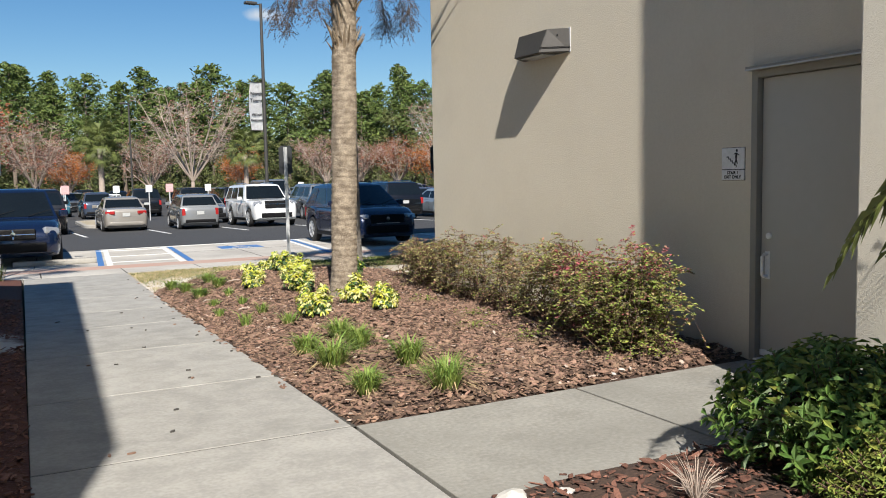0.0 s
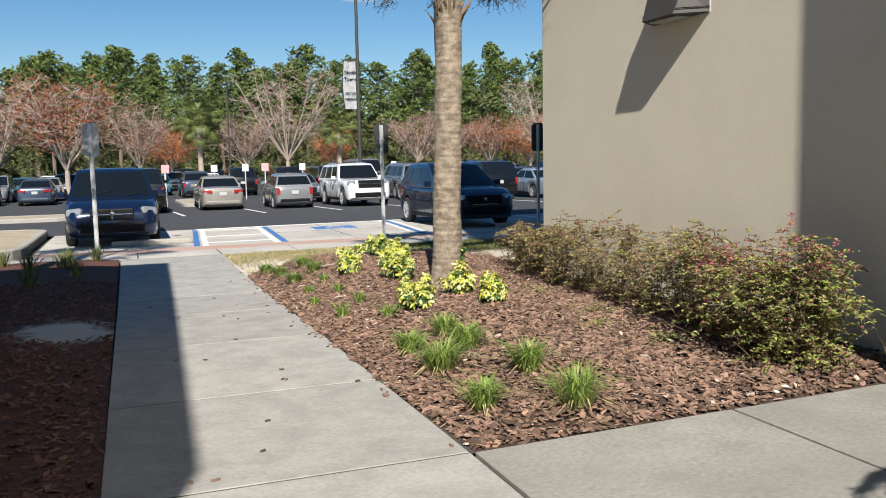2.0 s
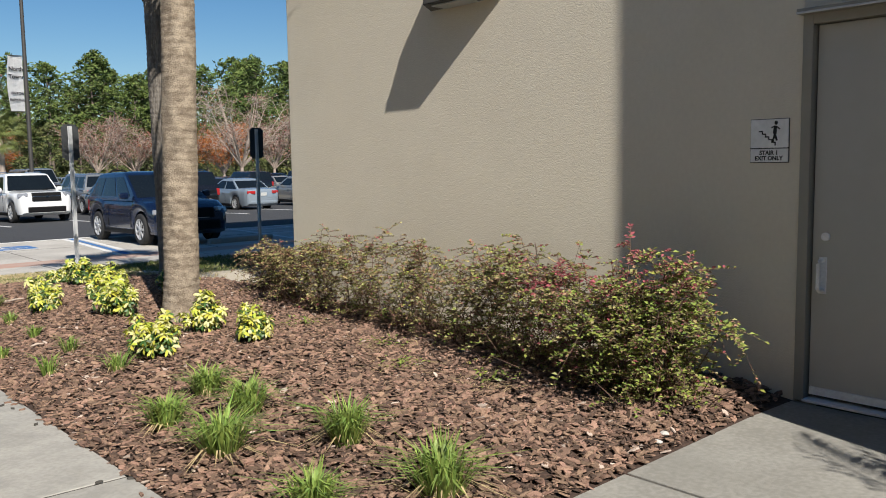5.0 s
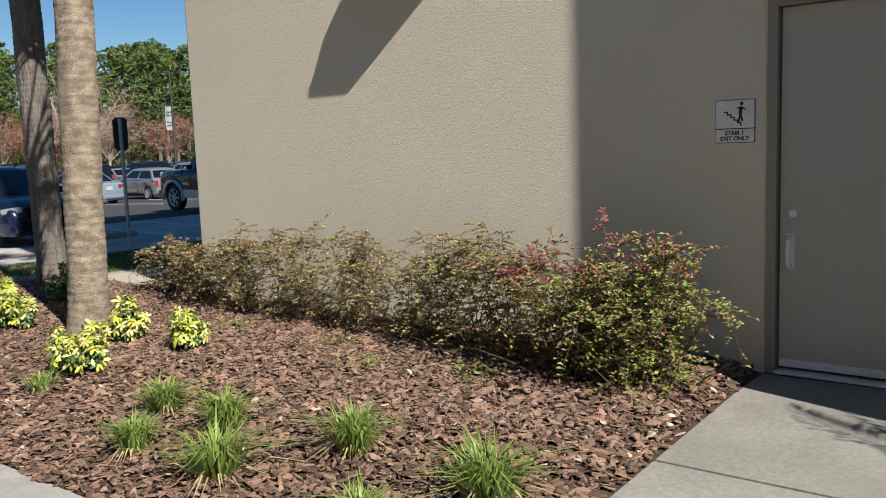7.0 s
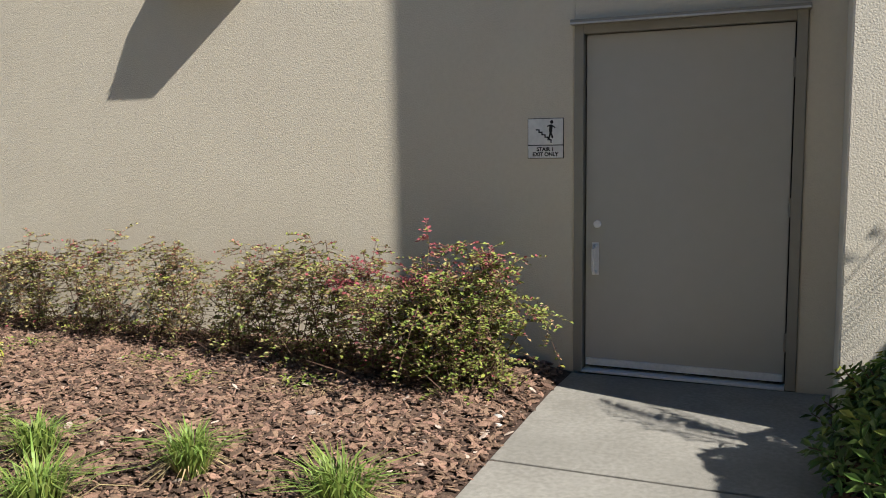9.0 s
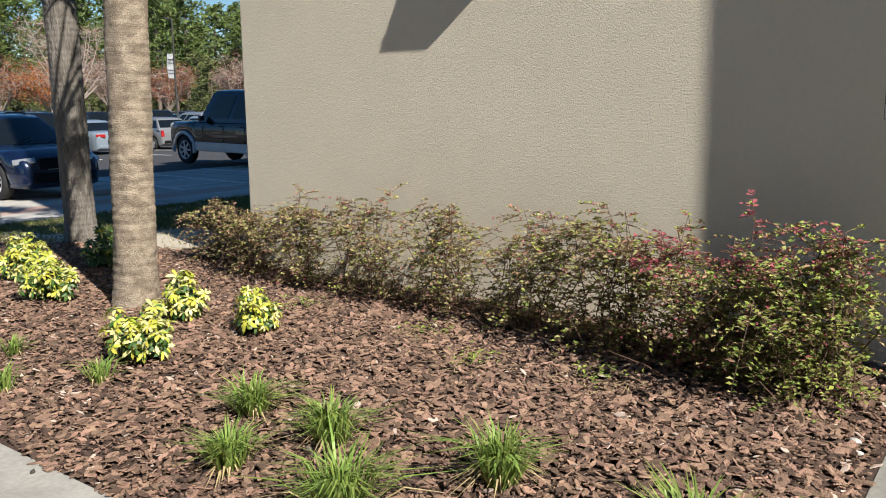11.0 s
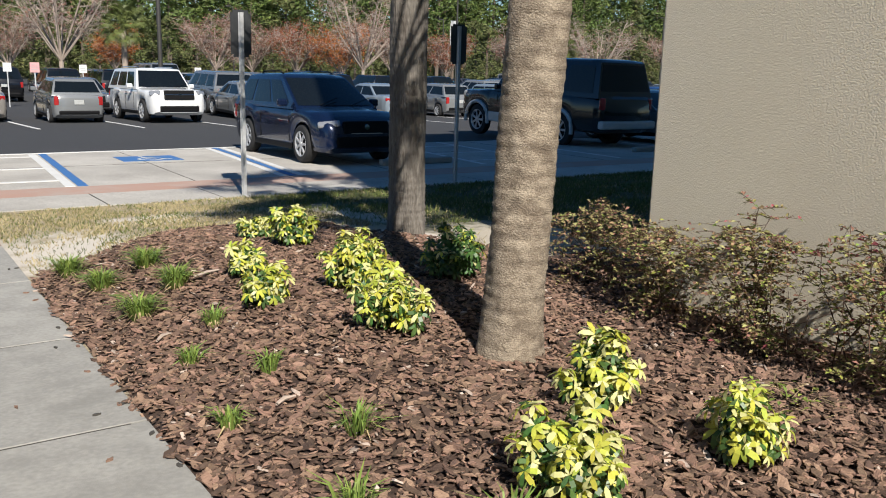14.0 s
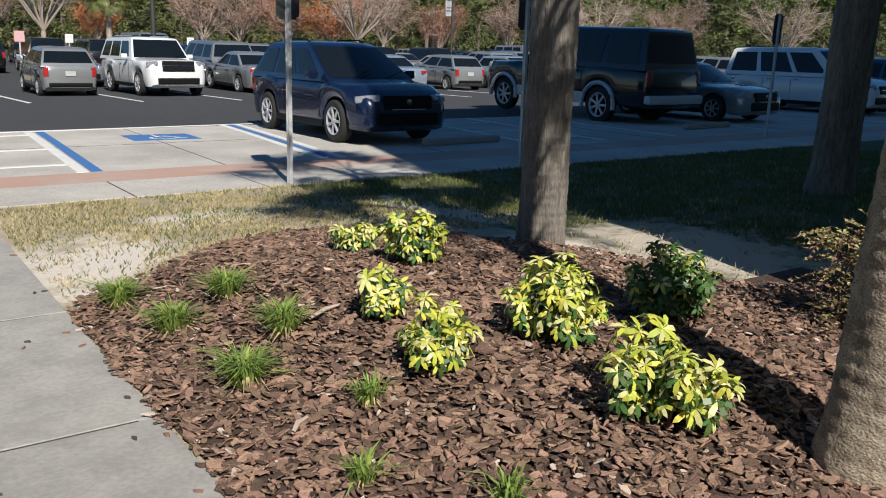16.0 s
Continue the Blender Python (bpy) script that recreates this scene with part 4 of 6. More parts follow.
def body_mesh(k, material, near=True):
    L, W = k["L"], k["W"] / 2
    c0, c1, c2, c3 = k["cabin"]
    r = k["r"] + 0.055
    cuts = set(np.linspace(0, L, 40 if near else 9).round(3).tolist())
    for a in k["ax"]:
        cuts |= set((a + r * np.cos(np.linspace(0, math.pi, 13 if near else 6))).round(3).tolist())
    cuts |= {0.02, 0.06, 0.14, 0.25, L - 0.02, L - 0.06, L - 0.14, L - 0.25} if near else {0.06, 0.25, L - 0.06, L - 0.25}
    cuts = sorted(c for c in cuts if 0 <= c <= L)
    verts, n = [], 23
    for s in cuts:
        deck = float(np.interp(s, [0, 0.05, 0.2, 0.45, c0, c3, L - 0.3, L - 0.06, L], [k["nose"] - 0.10, k["nose"] + 0.02, k["nose"] + 0.12, k["hood"] - 0.06, k["hood"], k["boot"], k["boot"] - 0.01, k["boot"] - 0.06, k["boot"] - 0.16]))
        w = W * float(np.interp(s, [0, 0.06, 0.2, 0.5, 1.1, L - 0.9, L - 0.25, L - 0.06, L], [0.74, 0.85, 0.93, 0.975, 1.0, 1.0, 0.95, 0.89, 0.80]))
        low = k["low"] + float(np.interp(s, [0, 0.15, L - 0.15, L], [0.1, 0.0, 0.02, 0.14]))
        inner = low
        for a in k["ax"]:
            if abs(s - a) <= r + 1e-4:
                low = max(low, k["r"] + math.sqrt(max(0, r * r - (s - a) ** 2)) - 0.01)
        half = ring_points(w, low, deck, 0.035)
        full = half + [(-x, z) for x, z in half[-2:0:-1]]
        n = len(full)
        verts += [(x, s - L / 2, z) for x, z in full]
    faces = []
    for i in range(len(cuts) - 1):
        for j in range(n):
            faces.append((i * n + j, i * n + (j + 1) % n, (i + 1) * n + (j + 1) % n, (i + 1) * n + j))
    faces.append(tuple(range(n))[::-1])
    faces.append(tuple((len(cuts) - 1) * n + j for j in range(n)))
    return mesh("body", verts, [f[::-1] for f in faces], material, True)


def cabin_rows(k):
    """The loops of the cabin from belt to roof: rows of points, front first, going round."""
    L, W, H = k["L"], k["W"] / 2, k["H"]
    c0, c1, c2, c3 = k["cabin"]
    rows = []
    for u, (yf, yr, wf, z) in enumerate(((c0 - 0.06, c3 + 0.02, 0.95, k["belt"] - 0.05), (c0, c3, 0.935, k["belt"]), (c0 + (c1 - c0) * 0.94, c3 + (c2 - c3) * 0.94, 0.755, H - 0.085),
                                         (c1 + 0.05, c2 - 0.05, 0.70, H - 0.035), (c1 + 0.35, c2 - 0.35, 0.50, H))):
        w = W * wf
        bow = 0.14 if u < 4 else 0.05
        row = [(x * w, yf + bow * x * x - 0.02) for x in (-1, -0.6, 0, 0.6, 1)]
        row += [(w * (1.0 + 0.012 * math.sin(math.pi * v)), (yf + bow) + (yr - 0.06 - yf - bow) * v) for v in np.linspace(0, 1, 9)[1:-1]]
        row += [(x * w, yr - 0.06 * x * x) for x in (1, 0.6, 0, -0.6, -1)]
        row += [(-w * (1.0 + 0.012 * math.sin(math.pi * v)), (yf + bow) + (yr - 0.06 - yf - bow) * v) for v in np.linspace(1, 0, 9)[1:-1]]
        rows.append([Vector((x, y - L / 2, z)) for x, y in row])
    return rows


def cabin_mesh(k, material):
    rows = cabin_rows(k)
    n = len(rows[0])
    verts = [v for row in rows for v in row]
    faces = [(a * n + i, a * n + (i + 1) % n, (a + 1) * n + (i + 1) % n, (a + 1) * n + i) for a in range(len(rows) - 1) for i in range(n)]
    faces.append(tuple((len(rows) - 1) * n + i for i in range(n)))
    return mesh("cabin", verts, faces, material, True)


def pane_mesh(k, i0, i1, u0=0.0, u1=1.0, v0=0.10, v1=0.93, out=0.008):
    """A window pane laid on the cabin from loop point i0 to i1, with margins."""
    rows = cabin_rows(k)
    low, high = rows[1], rows[2]
    n = len(low)
    cols = []
    count = i1 - i0
    steps = [u0 + (u1 - u0) * j / max(4, count * 2) for j in range(max(4, count * 2) + 1)]
    for u in steps:
        f = i0 + u * count
        a, fr = int(math.floor(f)), f - math.floor(f)
        p = low[a % n].lerp(low[(a + 1) % n], fr)
        q = high[a % n].lerp(high[(a + 1) % n], fr)
        cols.append((p.lerp(q, v0), p.lerp(q, v1)))
    mid = (cols[0][0] + cols[-1][1]) / 2
    nor = (cols[-1][0] - cols[0][0]).cross(cols[0][1] - cols[0][0]).normalized()
    if nor.dot(Vector((mid.x, mid.y * 0.3, 0.2))) < 0:
        nor = -nor
    verts = [c + nor * out for col in cols for c in col] + [c - nor * 0.004 for col in cols for c in col]
    m = len(cols)
    faces = [(2 * j, 2 * j + 2, 2 * j + 3, 2 * j + 1) for j in range(m - 1)]
    b = 2 * m
    faces += [(2 * j, b + 2 * j, b + 2 * j + 2, 2 * j + 2) for j in range(m - 1)] + [(2 * j + 1, 2 * j + 3, b + 2 * j + 3, b + 2 * j + 1) for j in range(m - 1)]
    faces += [(0, 1, b + 1, b), (2 * m - 2, b + 2 * m - 2, b + 2 * m - 1, 2 * m - 1)]
    return mesh("window", verts, faces, M_GLASS, True)


WHEELS = {}


def wheel_meshes(r):
    if r not in WHEELS:
        w = 0.11
        tyre = lathe("tyre", [(r * 0.66, -w), (r * 0.9, -w * 1.02), (r * 0.98, -w * 0.8), (r, -w * 0.4), (r, w * 0.4), (r * 0.98, w * 0.8), (r * 0.9, w * 1.02), (r * 0.66, w)], M_TYRE, 28, axis="x", caps=False)
        bm = bmesh.new()
        for i in range(7):
            a = 2 * math.pi * i / 7
            box_bm((0.03, r * 0.62, r * 0.13), 0.006, Matrix.Rotation(a, 4, "X") @ Matrix.Translation((w * 0.86, r * 0.34, 0)), bm, 1)
        one = bmesh.new()
        bmesh.ops.create_cone(one, cap_ends=True, segments=16, radius1=r * 0.16, radius2=r * 0.12, depth=0.04, matrix=Matrix.Translation((w * 0.88, 0, 0)) @ Matrix.Rotation(math.pi / 2, 4, "Y"))
        tmp = bpy.data.meshes.new("tmp")
        one.to_mesh(tmp)
        one.free()
        bm.from_mesh(tmp)
        bpy.data.meshes.remove(tmp)
        rim = bm_mesh("rim", bm, M_RIM)
        lip = lathe("rim_lip", [(r * 0.62, w * 0.45), (r * 0.69, w * 0.9), (r * 0.66, w * 1.04), (r * 0.60, w * 0.9), (r * 0.58, w * 0.5)], M_RIM, 28, axis="x", caps=False)
        # black disc behind the spokes, in place of the shade inside the wheel
        shade_disc = lathe("rim_shade_disc", [(r * 0.66, w * 0.3), (r * 0.66, w * 0.36)], M_TRIM, 20, axis="x")
        WHEELS[r] = (tyre, rim, lip, shade_disc)
    return WHEELS[r]


def far_wheel_meshes(r):
    """The same wheel with fewer facets for cars far off."""
    key = ("far", r)
    if key not in WHEELS:
        w = 0.11
        WHEELS[key] = (lathe("tyre", [(r * 0.66, -w), (r * 0.96, -w), (r, 0), (r * 0.96, w), (r * 0.66, w)], M_TYRE, 14, axis="x", caps=False),
                       lathe("rim", [(r * 0.66, w * 0.5), (r * 0.64, w * 0.95), (r * 0.12, w * 0.7)], M_RIM, 10, axis="x"))
    return WHEELS[key]


def lamp_patch(size, m, material, parent, name):
    return add_part(name, box_mesh(name, size, material, min(size) * 0.32, segments=3), parent, m)


CARS = {}


def vehicle(kind, colour, x, y, turn, label, near=True, name="car", two_tone=None, plate=True):
    """A parked vehicle. Its nose points to -y at turn 0; x and y are its middle."""
    key = (kind, colour, near, two_tone)
    m = pose(x, y, ground_z(y) - 0.004, math.degrees(math.atan((ground_z(y + 2) - ground_z(y - 2)) / 4)), 0, turn)
    if key in CARS:
        ob = copy_thing(CARS[key], m)
        ob.name = name
        return tagged(ob, label)
    k = KINDS[kind]
    L, W, H = k["L"], k["W"] / 2, k["H"]
    col = paint(colour, COLOURS[colour], 0.0 if colour in ("white", "black") else 0.35)
    car = thing(name, m, label, {"pickup": "pickup truck", "minivan": "minivan", "van": "minivan", "suv": "suv", "crossover": "suv"}.get(kind, "car"), "parked vehicles")
    body = add_part("body", body_mesh(k, col, near), car)
    add_part("cabin", cabin_mesh(k, col), car)
    # glass: windscreen, sides, rear
    add_part("windscreen", pane_mesh(k, 0, 4, 0.04, 0.96, 0.04, 0.97), car)
    rear = pane_mesh(k, 12, 16, 0.05, 0.95, 0.16, 0.93)
    add_part("rear_window", rear, car)
    count = k["windows"]
    for side in (4, 16):
        for i in range(count):
            a, b = i / count, (i + 1) / count
            a, b = (a + 0.03 + (0.05 if i == 0 else 0), b - 0.012 - (0.04 if i == count - 1 else 0))
            if side == 16:
                a, b = 1 - b, 1 - a
            add_part("side_window", pane_mesh(k, side, side + 8, a, b, 0.10, 0.90), car)
    tyre, rim = far_wheel_meshes(k["r"]) if not near else wheel_meshes(k["r"])[:2]
    for a in k["ax"]:
        for s in (-1, 1):
            wheel = add_part("wheel", tyre, car, pose(s * (W - 0.115), a - L / 2, k["r"], 0, 0, 0 if s > 0 else 180))
            add_part("rim", rim, wheel)
            if near:
                add_part("rim_lip", wheel_meshes(k["r"])[2], wheel)
                add_part("hub_shadow", wheel_meshes(k["r"])[3], wheel, None, "black disc standing in for the shade inside the wheel")
    # lamps and ends
    zl = k["nose"] + 0.03
    for s in (-1, 1):
        lamp_patch((0.36 if kind != "crossover" else 0.42, 0.2, 0.17 if kind != "crossover" else 0.12), pose(s * (W - 0.255), -L / 2 + 0.185, zl - 0.02, -18, s * 6, s * 32), M_LENS, car, "headlight")
        tall = kind in ("minivan", "van", "suv", "pickup", "crossover", "hatchback")
        lamp_patch((0.15 if tall else 0.38, 0.12, 0.30 if tall else 0.14), pose(s * (W - (0.175 if tall else 0.29)), L / 2 - (0.062 if tall else 0.045), k["boot"] - (0.22 if tall else 0.17), 0, 0, -s * 22), M_TAIL, car, "tail_light")
    add_part("grille", box_mesh("grille", (W * (0.9 if kind in ("minivan", "van") else 1.02), 0.08, 0.24 if kind != "suv" else 0.32), M_TRIM, 0.03), car, pose(0, -L / 2 + 0.018, k["nose"] - 0.03, -8))
    add_part("front_bumper", box_mesh("front_bumper", (W * 1.34, 0.12, 0.22), M_TRIM, 0.05), car, pose(0, -L / 2 + 0.035, k["low"] + 0.22), "dark lower intake")
    add_part("rear_bumper", box_mesh("rear_bumper", (W * 1.5, 0.14, 0.15), M_TRIM if kind != "sedan" else col, 0.05), car, pose(0, L / 2 - 0.05, k["low"] + 0.22))
    add_part("number_plate", box_mesh("number_plate", (0.30, 0.02, 0.15), M_PLATE, 0.006), car, pose(0, L / 2 + 0.012, k["boot"] - 0.26 if kind not in ("pickup",) else 0.62))
    if near:
        if kind in ("minivan", "van"):
            add_part("grille_bar", box_mesh("grille_bar", (W * 0.86, 0.02, 0.022), M_CHROME, 0.006), car, pose(0, -L / 2 - 0.024, k["nose"] - 0.03, -8), "chrome cross bar")
            add_part("grille_bar", box_mesh("grille_bar", (0.03, 0.02, 0.20), M_CHROME, 0.006), car, pose(0, -L / 2 - 0.026, k["nose"] - 0.03, -8), "chrome cross bar")
        elif kind == "suv":
            for i in range(2):
                add_part("grille_bar", box_mesh("grille_bar", (W * 0.98, 0.02, 0.03), M_CHROME, 0.008), car, pose(0, -L / 2 - 0.024, k["nose"] - 0.13 + 0.11 * i, -8))
        else:
            add_part("grille_bar", box_mesh("grille_bar", (W * 0.72, 0.02, 0.016), M_CHROME, 0.005), car, pose(0, -L / 2 - 0.024, k["nose"] - 0.14, -8))
        add_part("badge", lathe("badge", [(0.055, 0), (0.05, 0.012), (0.0, 0.014)], M_CHROME, 16), car, pose(0, -L / 2 - 0.03, k["nose"] - 0.02, 90), "plain round chrome badge")
        for s in (-1, 1):
            lamp_patch((0.13, 0.08, 0.09), pose(s * (W - 0.32), -L / 2 + 0.06, k["low"] + 0.22, 0, 0, s * 18), M_LENS, car, "fog_lamp")
        for s in (-1, 1):
            mirror = add_part("mirror", box_mesh("mirror", (0.20, 0.11, 0.15), col, 0.045, segments=3), car, pose(s * (W + 0.085), k["cabin"][0] + 0.42 - L / 2, k["belt"] + 0.07, 0, 0, s * 8))
            for y in (k["cabin"][1] + 0.55, k["cabin"][1] + 1.5):
                if y < k["cabin"][2] + 0.2:
                    add_part("door_handle", box_mesh("door_handle", (0.03, 0.19, 0.028), col if colour != "white" else M_CHROME, 0.01), car, pose(s * (W + 0.004), y - L / 2, k["belt"] - 0.14))
            for y in (k["cabin"][0] + 0.32, k["cabin"][1] + 0.72, k["cabin"][1] + 1.72):
                if y < k["ax"][1]:
                    add_part("door_seam", box_mesh("door_seam", (0.012, 0.008, k["belt"] - k["low"] - 0.30), M_TRIM, 0.001), car, pose(s * (W - 0.003), y - L / 2, (k["belt"] + k["low"]) / 2 + 0.02))
            add_part("sill", box_mesh("sill", (0.05, k["ax"][1] - k["ax"][0] - 2 * k["r"] - 0.16, 0.11), two_tone or M_TRIM, 0.02), car, pose(s * (W - 0.03), (k["ax"][0] + k["ax"][1]) / 2 - L / 2, k["low"] + 0.07))
        for s in (-0.5, 0.35):
            a = Vector((s * W * 0.9, k["cabin"][0] - 0.0 - L / 2, k["belt"] + 0.03))
            v, f = tube([a, a + Vector((0.5 * W, 0.16, 0.14))], [0.008, 0.006], 5)
            add_part("wiper", mesh("wiper", v, f, M_TRIM), car)
        if kind in ("crossover", "suv", "minivan"):
            for s in (-1, 1):
                v, f = tube([(s * W * 0.60, k["cabin"][1] + 0.35 - L / 2, H - 0.012), (s * W * 0.61, k["cabin"][1] + 0.5 - L / 2, H + 0.035), (s * W * 0.61, k["cabin"][2] - 0.55 - L / 2, H + 0.035), (s * W * 0.60, k["cabin"][2] - 0.4 - L / 2, H - 0.015)], [0.016] * 4, 6)
                add_part("roof_rail", mesh("roof_rail", v, f, M_TRIM if kind != "suv" else M_CHROME, True), car)
    if two_tone:
        # flared wheel arches and a bright bumper on the pickup
        for a in k["ax"]:
            for s in (-1, 1):
                arc = [(s * (W + 0.012), a - L / 2 + (k["r"] + 0.09) * math.cos(t), k["r"] + (k["r"] + 0.09) * math.sin(t)) for t in np.linspace(-0.15, math.pi + 0.15, 15)]
                v, f = tube(arc, [0.055] * 15, 6)
                add_part("wheel_arch", mesh("wheel_arch", v, f, two_tone, True), car, None, "silver flared wheel arch")
        add_part("step_bumper", box_mesh("step_bumper", (W * 1.86, 0.2, 0.2), two_tone, 0.05), car, pose(0, L / 2 + 0.02, 0.66), "silver step bumper")
        for s in (-1, 1):
            add_part("lower_panel", box_mesh("lower_panel", (0.03, 2.5, 0.26), two_tone, 0.012), car, pose(s * (W - 0.004), 2.77 - L / 2, 0.58), "silver lower side panel")
    CARS[key] = car
    return car


SILVER_TRIM = mat("silver_trim_paint", (0.62, 0.62, 0.61), 0.35, 0.2, scale=2, fine=30)
vehicle("minivan", "navy", -0.25, 22.7, 0, "navy blue minivan parked nose-in towards the walk", name="minivan")
vehicle("crossover", "navy", 8.55, 22.55, 0, "dark blue compact crossover half in the shade of the building", name="crossover")
vehicle("suv", "white", 9.74, 38.1, 2, "white full-size sport utility vehicle with a dark grille", name="suv")
vehicle("hatchback", "silver", 6.77, 38.35, 180, "silver hatchback seen from behind", name="hatchback")
vehicle("sedan", "champagne", 3.9, 39.6, 180, "champagne silver sedan seen from behind", name="sedan")
vehicle("sedan", "silver", 13.75, 39.5, 180, "grey-silver sedan seen from behind", name="sedan")
vehicle("suv", "black", 0.6, 38.6, 180, "black sport utility vehicle with red tail lights", name="suv")
vehicle("pickup", "black", 16.85, 24.6, 180, "black pickup truck with a camper shell and silver lower trim", name="pickup_truck", two_tone=SILVER_TRIM)
vehicle("sedan", "silver", 19.6, 23.4, 2, "silver sedan parked nose-out in the shade", name="sedan")
vehicle("van", "white", 26.1, 23.9, 0, "white minivan parked in the shade", name="minivan")
vehicle("sedan", "pale_blue", 19.6, 39.4, 182, "pale silver-blue sedan in the lit row", name="sedan")
vehicle("hatchback", "silver", 23.6, 40.2, 178, "silver hatchback in the lit row", name="hatchback")
vehicle("suv", "black", 16.4, 39.2, 180, "dark sport utility vehicle between two sedans", name="suv")

# the rest of the car park, row by row
rng = random.Random(7)
MODELS = [("sedan", "silver"), ("sedan", "white"), ("sedan", "slate"), ("suv", "black"), ("sedan", "champagne"), ("crossover", "slate"), ("crossover", "silver"), ("sedan", "grey"), ("crossover", "navy"),
          ("hatchback", "teal"), ("hatchback", "pale_blue"), ("minivan", "silver"), ("sedan", "navy"), ("hatchback", "white"), ("pickup", "grey"), ("sedan", "black"), ("suv", "grey"), ("sedan", "blue")]


def far_row(y, x0, x1, facing, gaps, skip=()):
    x = x0
    while x < x1:
        kind, colour = rng.choice(MODELS)
        turn = (0 if rng.random() < 0.5 else 180) + rng.uniform(-2, 2)
        if rng.random() > gaps and not any(a - 1.2 < x < b + 1.2 for a, b in skip):
            vehicle(kind, colour, x, y + rng.uniform(-0.4, 0.4), turn, f"{colour.replace('_', ' ')} {dict(suv='sport utility vehicle', pickup='pickup truck').get(kind, kind)} parked in a row of the car park", near=False,
                    name=dict(suv="suv", pickup="pickup_truck", hatchback="hatchback", minivan="minivan", crossover="crossover").get(kind, "sedan"))
        x += 2.95


far_row(53.5, -25.2, -2.0, 0, 0.1)
far_row(39.2, 26.6, 58, 0, 0.08)
TREES_AT = ((-31, -29), (-14, -12), (3, 5), (20, 22), (37, 39))
far_row(44.6, -0.45, 62, 0, 0.12, TREES_AT)
far_row(59.5, -34, 78, 0, 0.10)
far_row(65.0, -36, 82, 0, 0.10)
far_row(80.0, -40, 95, 0, 0.15)
far_row(86.0, -30, 100, 0, 0.2)
far_row(24.0, 29.2, 48, 0, 0.0)


# ---- palms ----
def palm_trunk(height, r0, r1, material, seed, sides=36, step=0.032, flared=0.30, rough=0.02):
    rnd = random.Random(seed)
    prof, h = [], -0.15
    while h < height:
        u = max(0, h) / height
        flare = flared * math.exp(-max(0, h) / 0.22)
        ring = 0.006 * (1 if int(h / 0.032 + 0.01) % 2 else -1) * rnd.uniform(0.3, 1.3)
        prof.append(((r0 + (r1 - r0) * u) * (1 + flare) + ring * 0.3, h))
        h += step
    ph = [rnd.uniform(0, 6) for _ in range(4)]
    wob = lambda a, z: 1 + 0.03 * math.sin(2 * a + ph[0] + z * 1.3) + 0.022 * math.sin(5 * a + ph[1] + z * 7) + 0.02 * noise.noise((math.cos(a) * 3, math.sin(a) * 3, z * 9 + seed)) + rough * noise.noise((math.cos(a) * 9, math.sin(a) * 9, z * 42 + seed))
    return lathe("trunk", prof, material, sides, True, wobble=wob)


def fan_frond(seed):
    """A costapalmate frond: a stalk and a drooping fan of narrow segments, along +x."""
    rnd = random.Random(seed)
    pile = Pile()
    stalk = [(0, 0, 0), (0.45, 0, 0.16), (0.9, 0, 0.2), (1.25, 0, 0.12)]
    v, f = tube(stalk, [0.022, 0.016, 0.012, 0.008], 4)
    pile.add(v, f)
    for i in range(30):
        a = radians(-112 + 224 * i / 29)
        base = Vector((0.95 + 0.3 * math.cos(a * 0.5), 0, 0.18))
        length = rnd.uniform(0.62, 0.8) * (1.0 - 0.25 * abs(a) / 2)
        way = Vector((math.cos(a), math.sin(a), 0.05))
        side = Vector((-math.sin(a), math.cos(a), 0))
        p1, p2 = base + way * length * 0.5 + Vector((0, 0, 0.02)), base + way * length + Vector((0, 0, -0.30 * length - rnd.uniform(0, 0.2)))
        pile.add([base, p1 - side * 0.022, p1 + side * 0.022, p2], [(0, 1, 2), (1, 3, 2)])
    return pile.made("frond", M_FROND)


def seed_cluster(seed):
    """A hanging, branched flower stalk with dark seeds, along +x and down."""
    rnd = random.Random(seed)
    pile = Pile()
    main = [Vector((0, 0, 0)), Vector((0.5, 0, 0.1)), Vector((0.85, 0, -0.15)), Vector((1.0, 0, -0.6)), Vector((1.05, 0, -0.95))]
    v, f = tube(main, [0.014, 0.011, 0.009, 0.006, 0.003], 4)
    pile.add(v, f)
    for i in range(110):
        u = rnd.uniform(0.35, 1.0) * 3.99
        p = main[int(u)].lerp(main[int(u) + 1], u % 1)
        q = p + Vector((rnd.uniform(-0.22, 0.22), rnd.uniform(-0.22, 0.22), -rnd.uniform(0.08, 0.3)))
        v, f = tube([p, (p + q) / 2 + Vector((0, 0, 0.03)), q], [0.003, 0.0025, 0.0015], 3)
        pile.add(v, f)
        for _ in range(7):
            c = p.lerp(q, rnd.uniform(0.3, 1)) + Vector((rnd.uniform(-1, 1), rnd.uniform(-1, 1), rnd.uniform(-1, 1))) * 0.02
            s = rnd.uniform(0.006, 0.011)
            pile.add([c + Vector((s, 0, 0)), c + Vector((-s, 0, 0)), c + Vector((0, s, 0)), c + Vector((0, -s, 0)), c + Vector((0, 0, s)), c + Vector((0, 0, -s))],
                     [(0, 2, 4), (2, 1, 4), (1, 3, 4), (3, 0, 4), (2, 0, 5), (1, 2, 5), (3, 1, 5), (0, 3, 5)])
    return pile.made("seed_stalk", M_SEED)


FRONDS = [fan_frond(i) for i in range(4)]
SEEDS = [seed_cluster(20 + i) for i in range(2)]


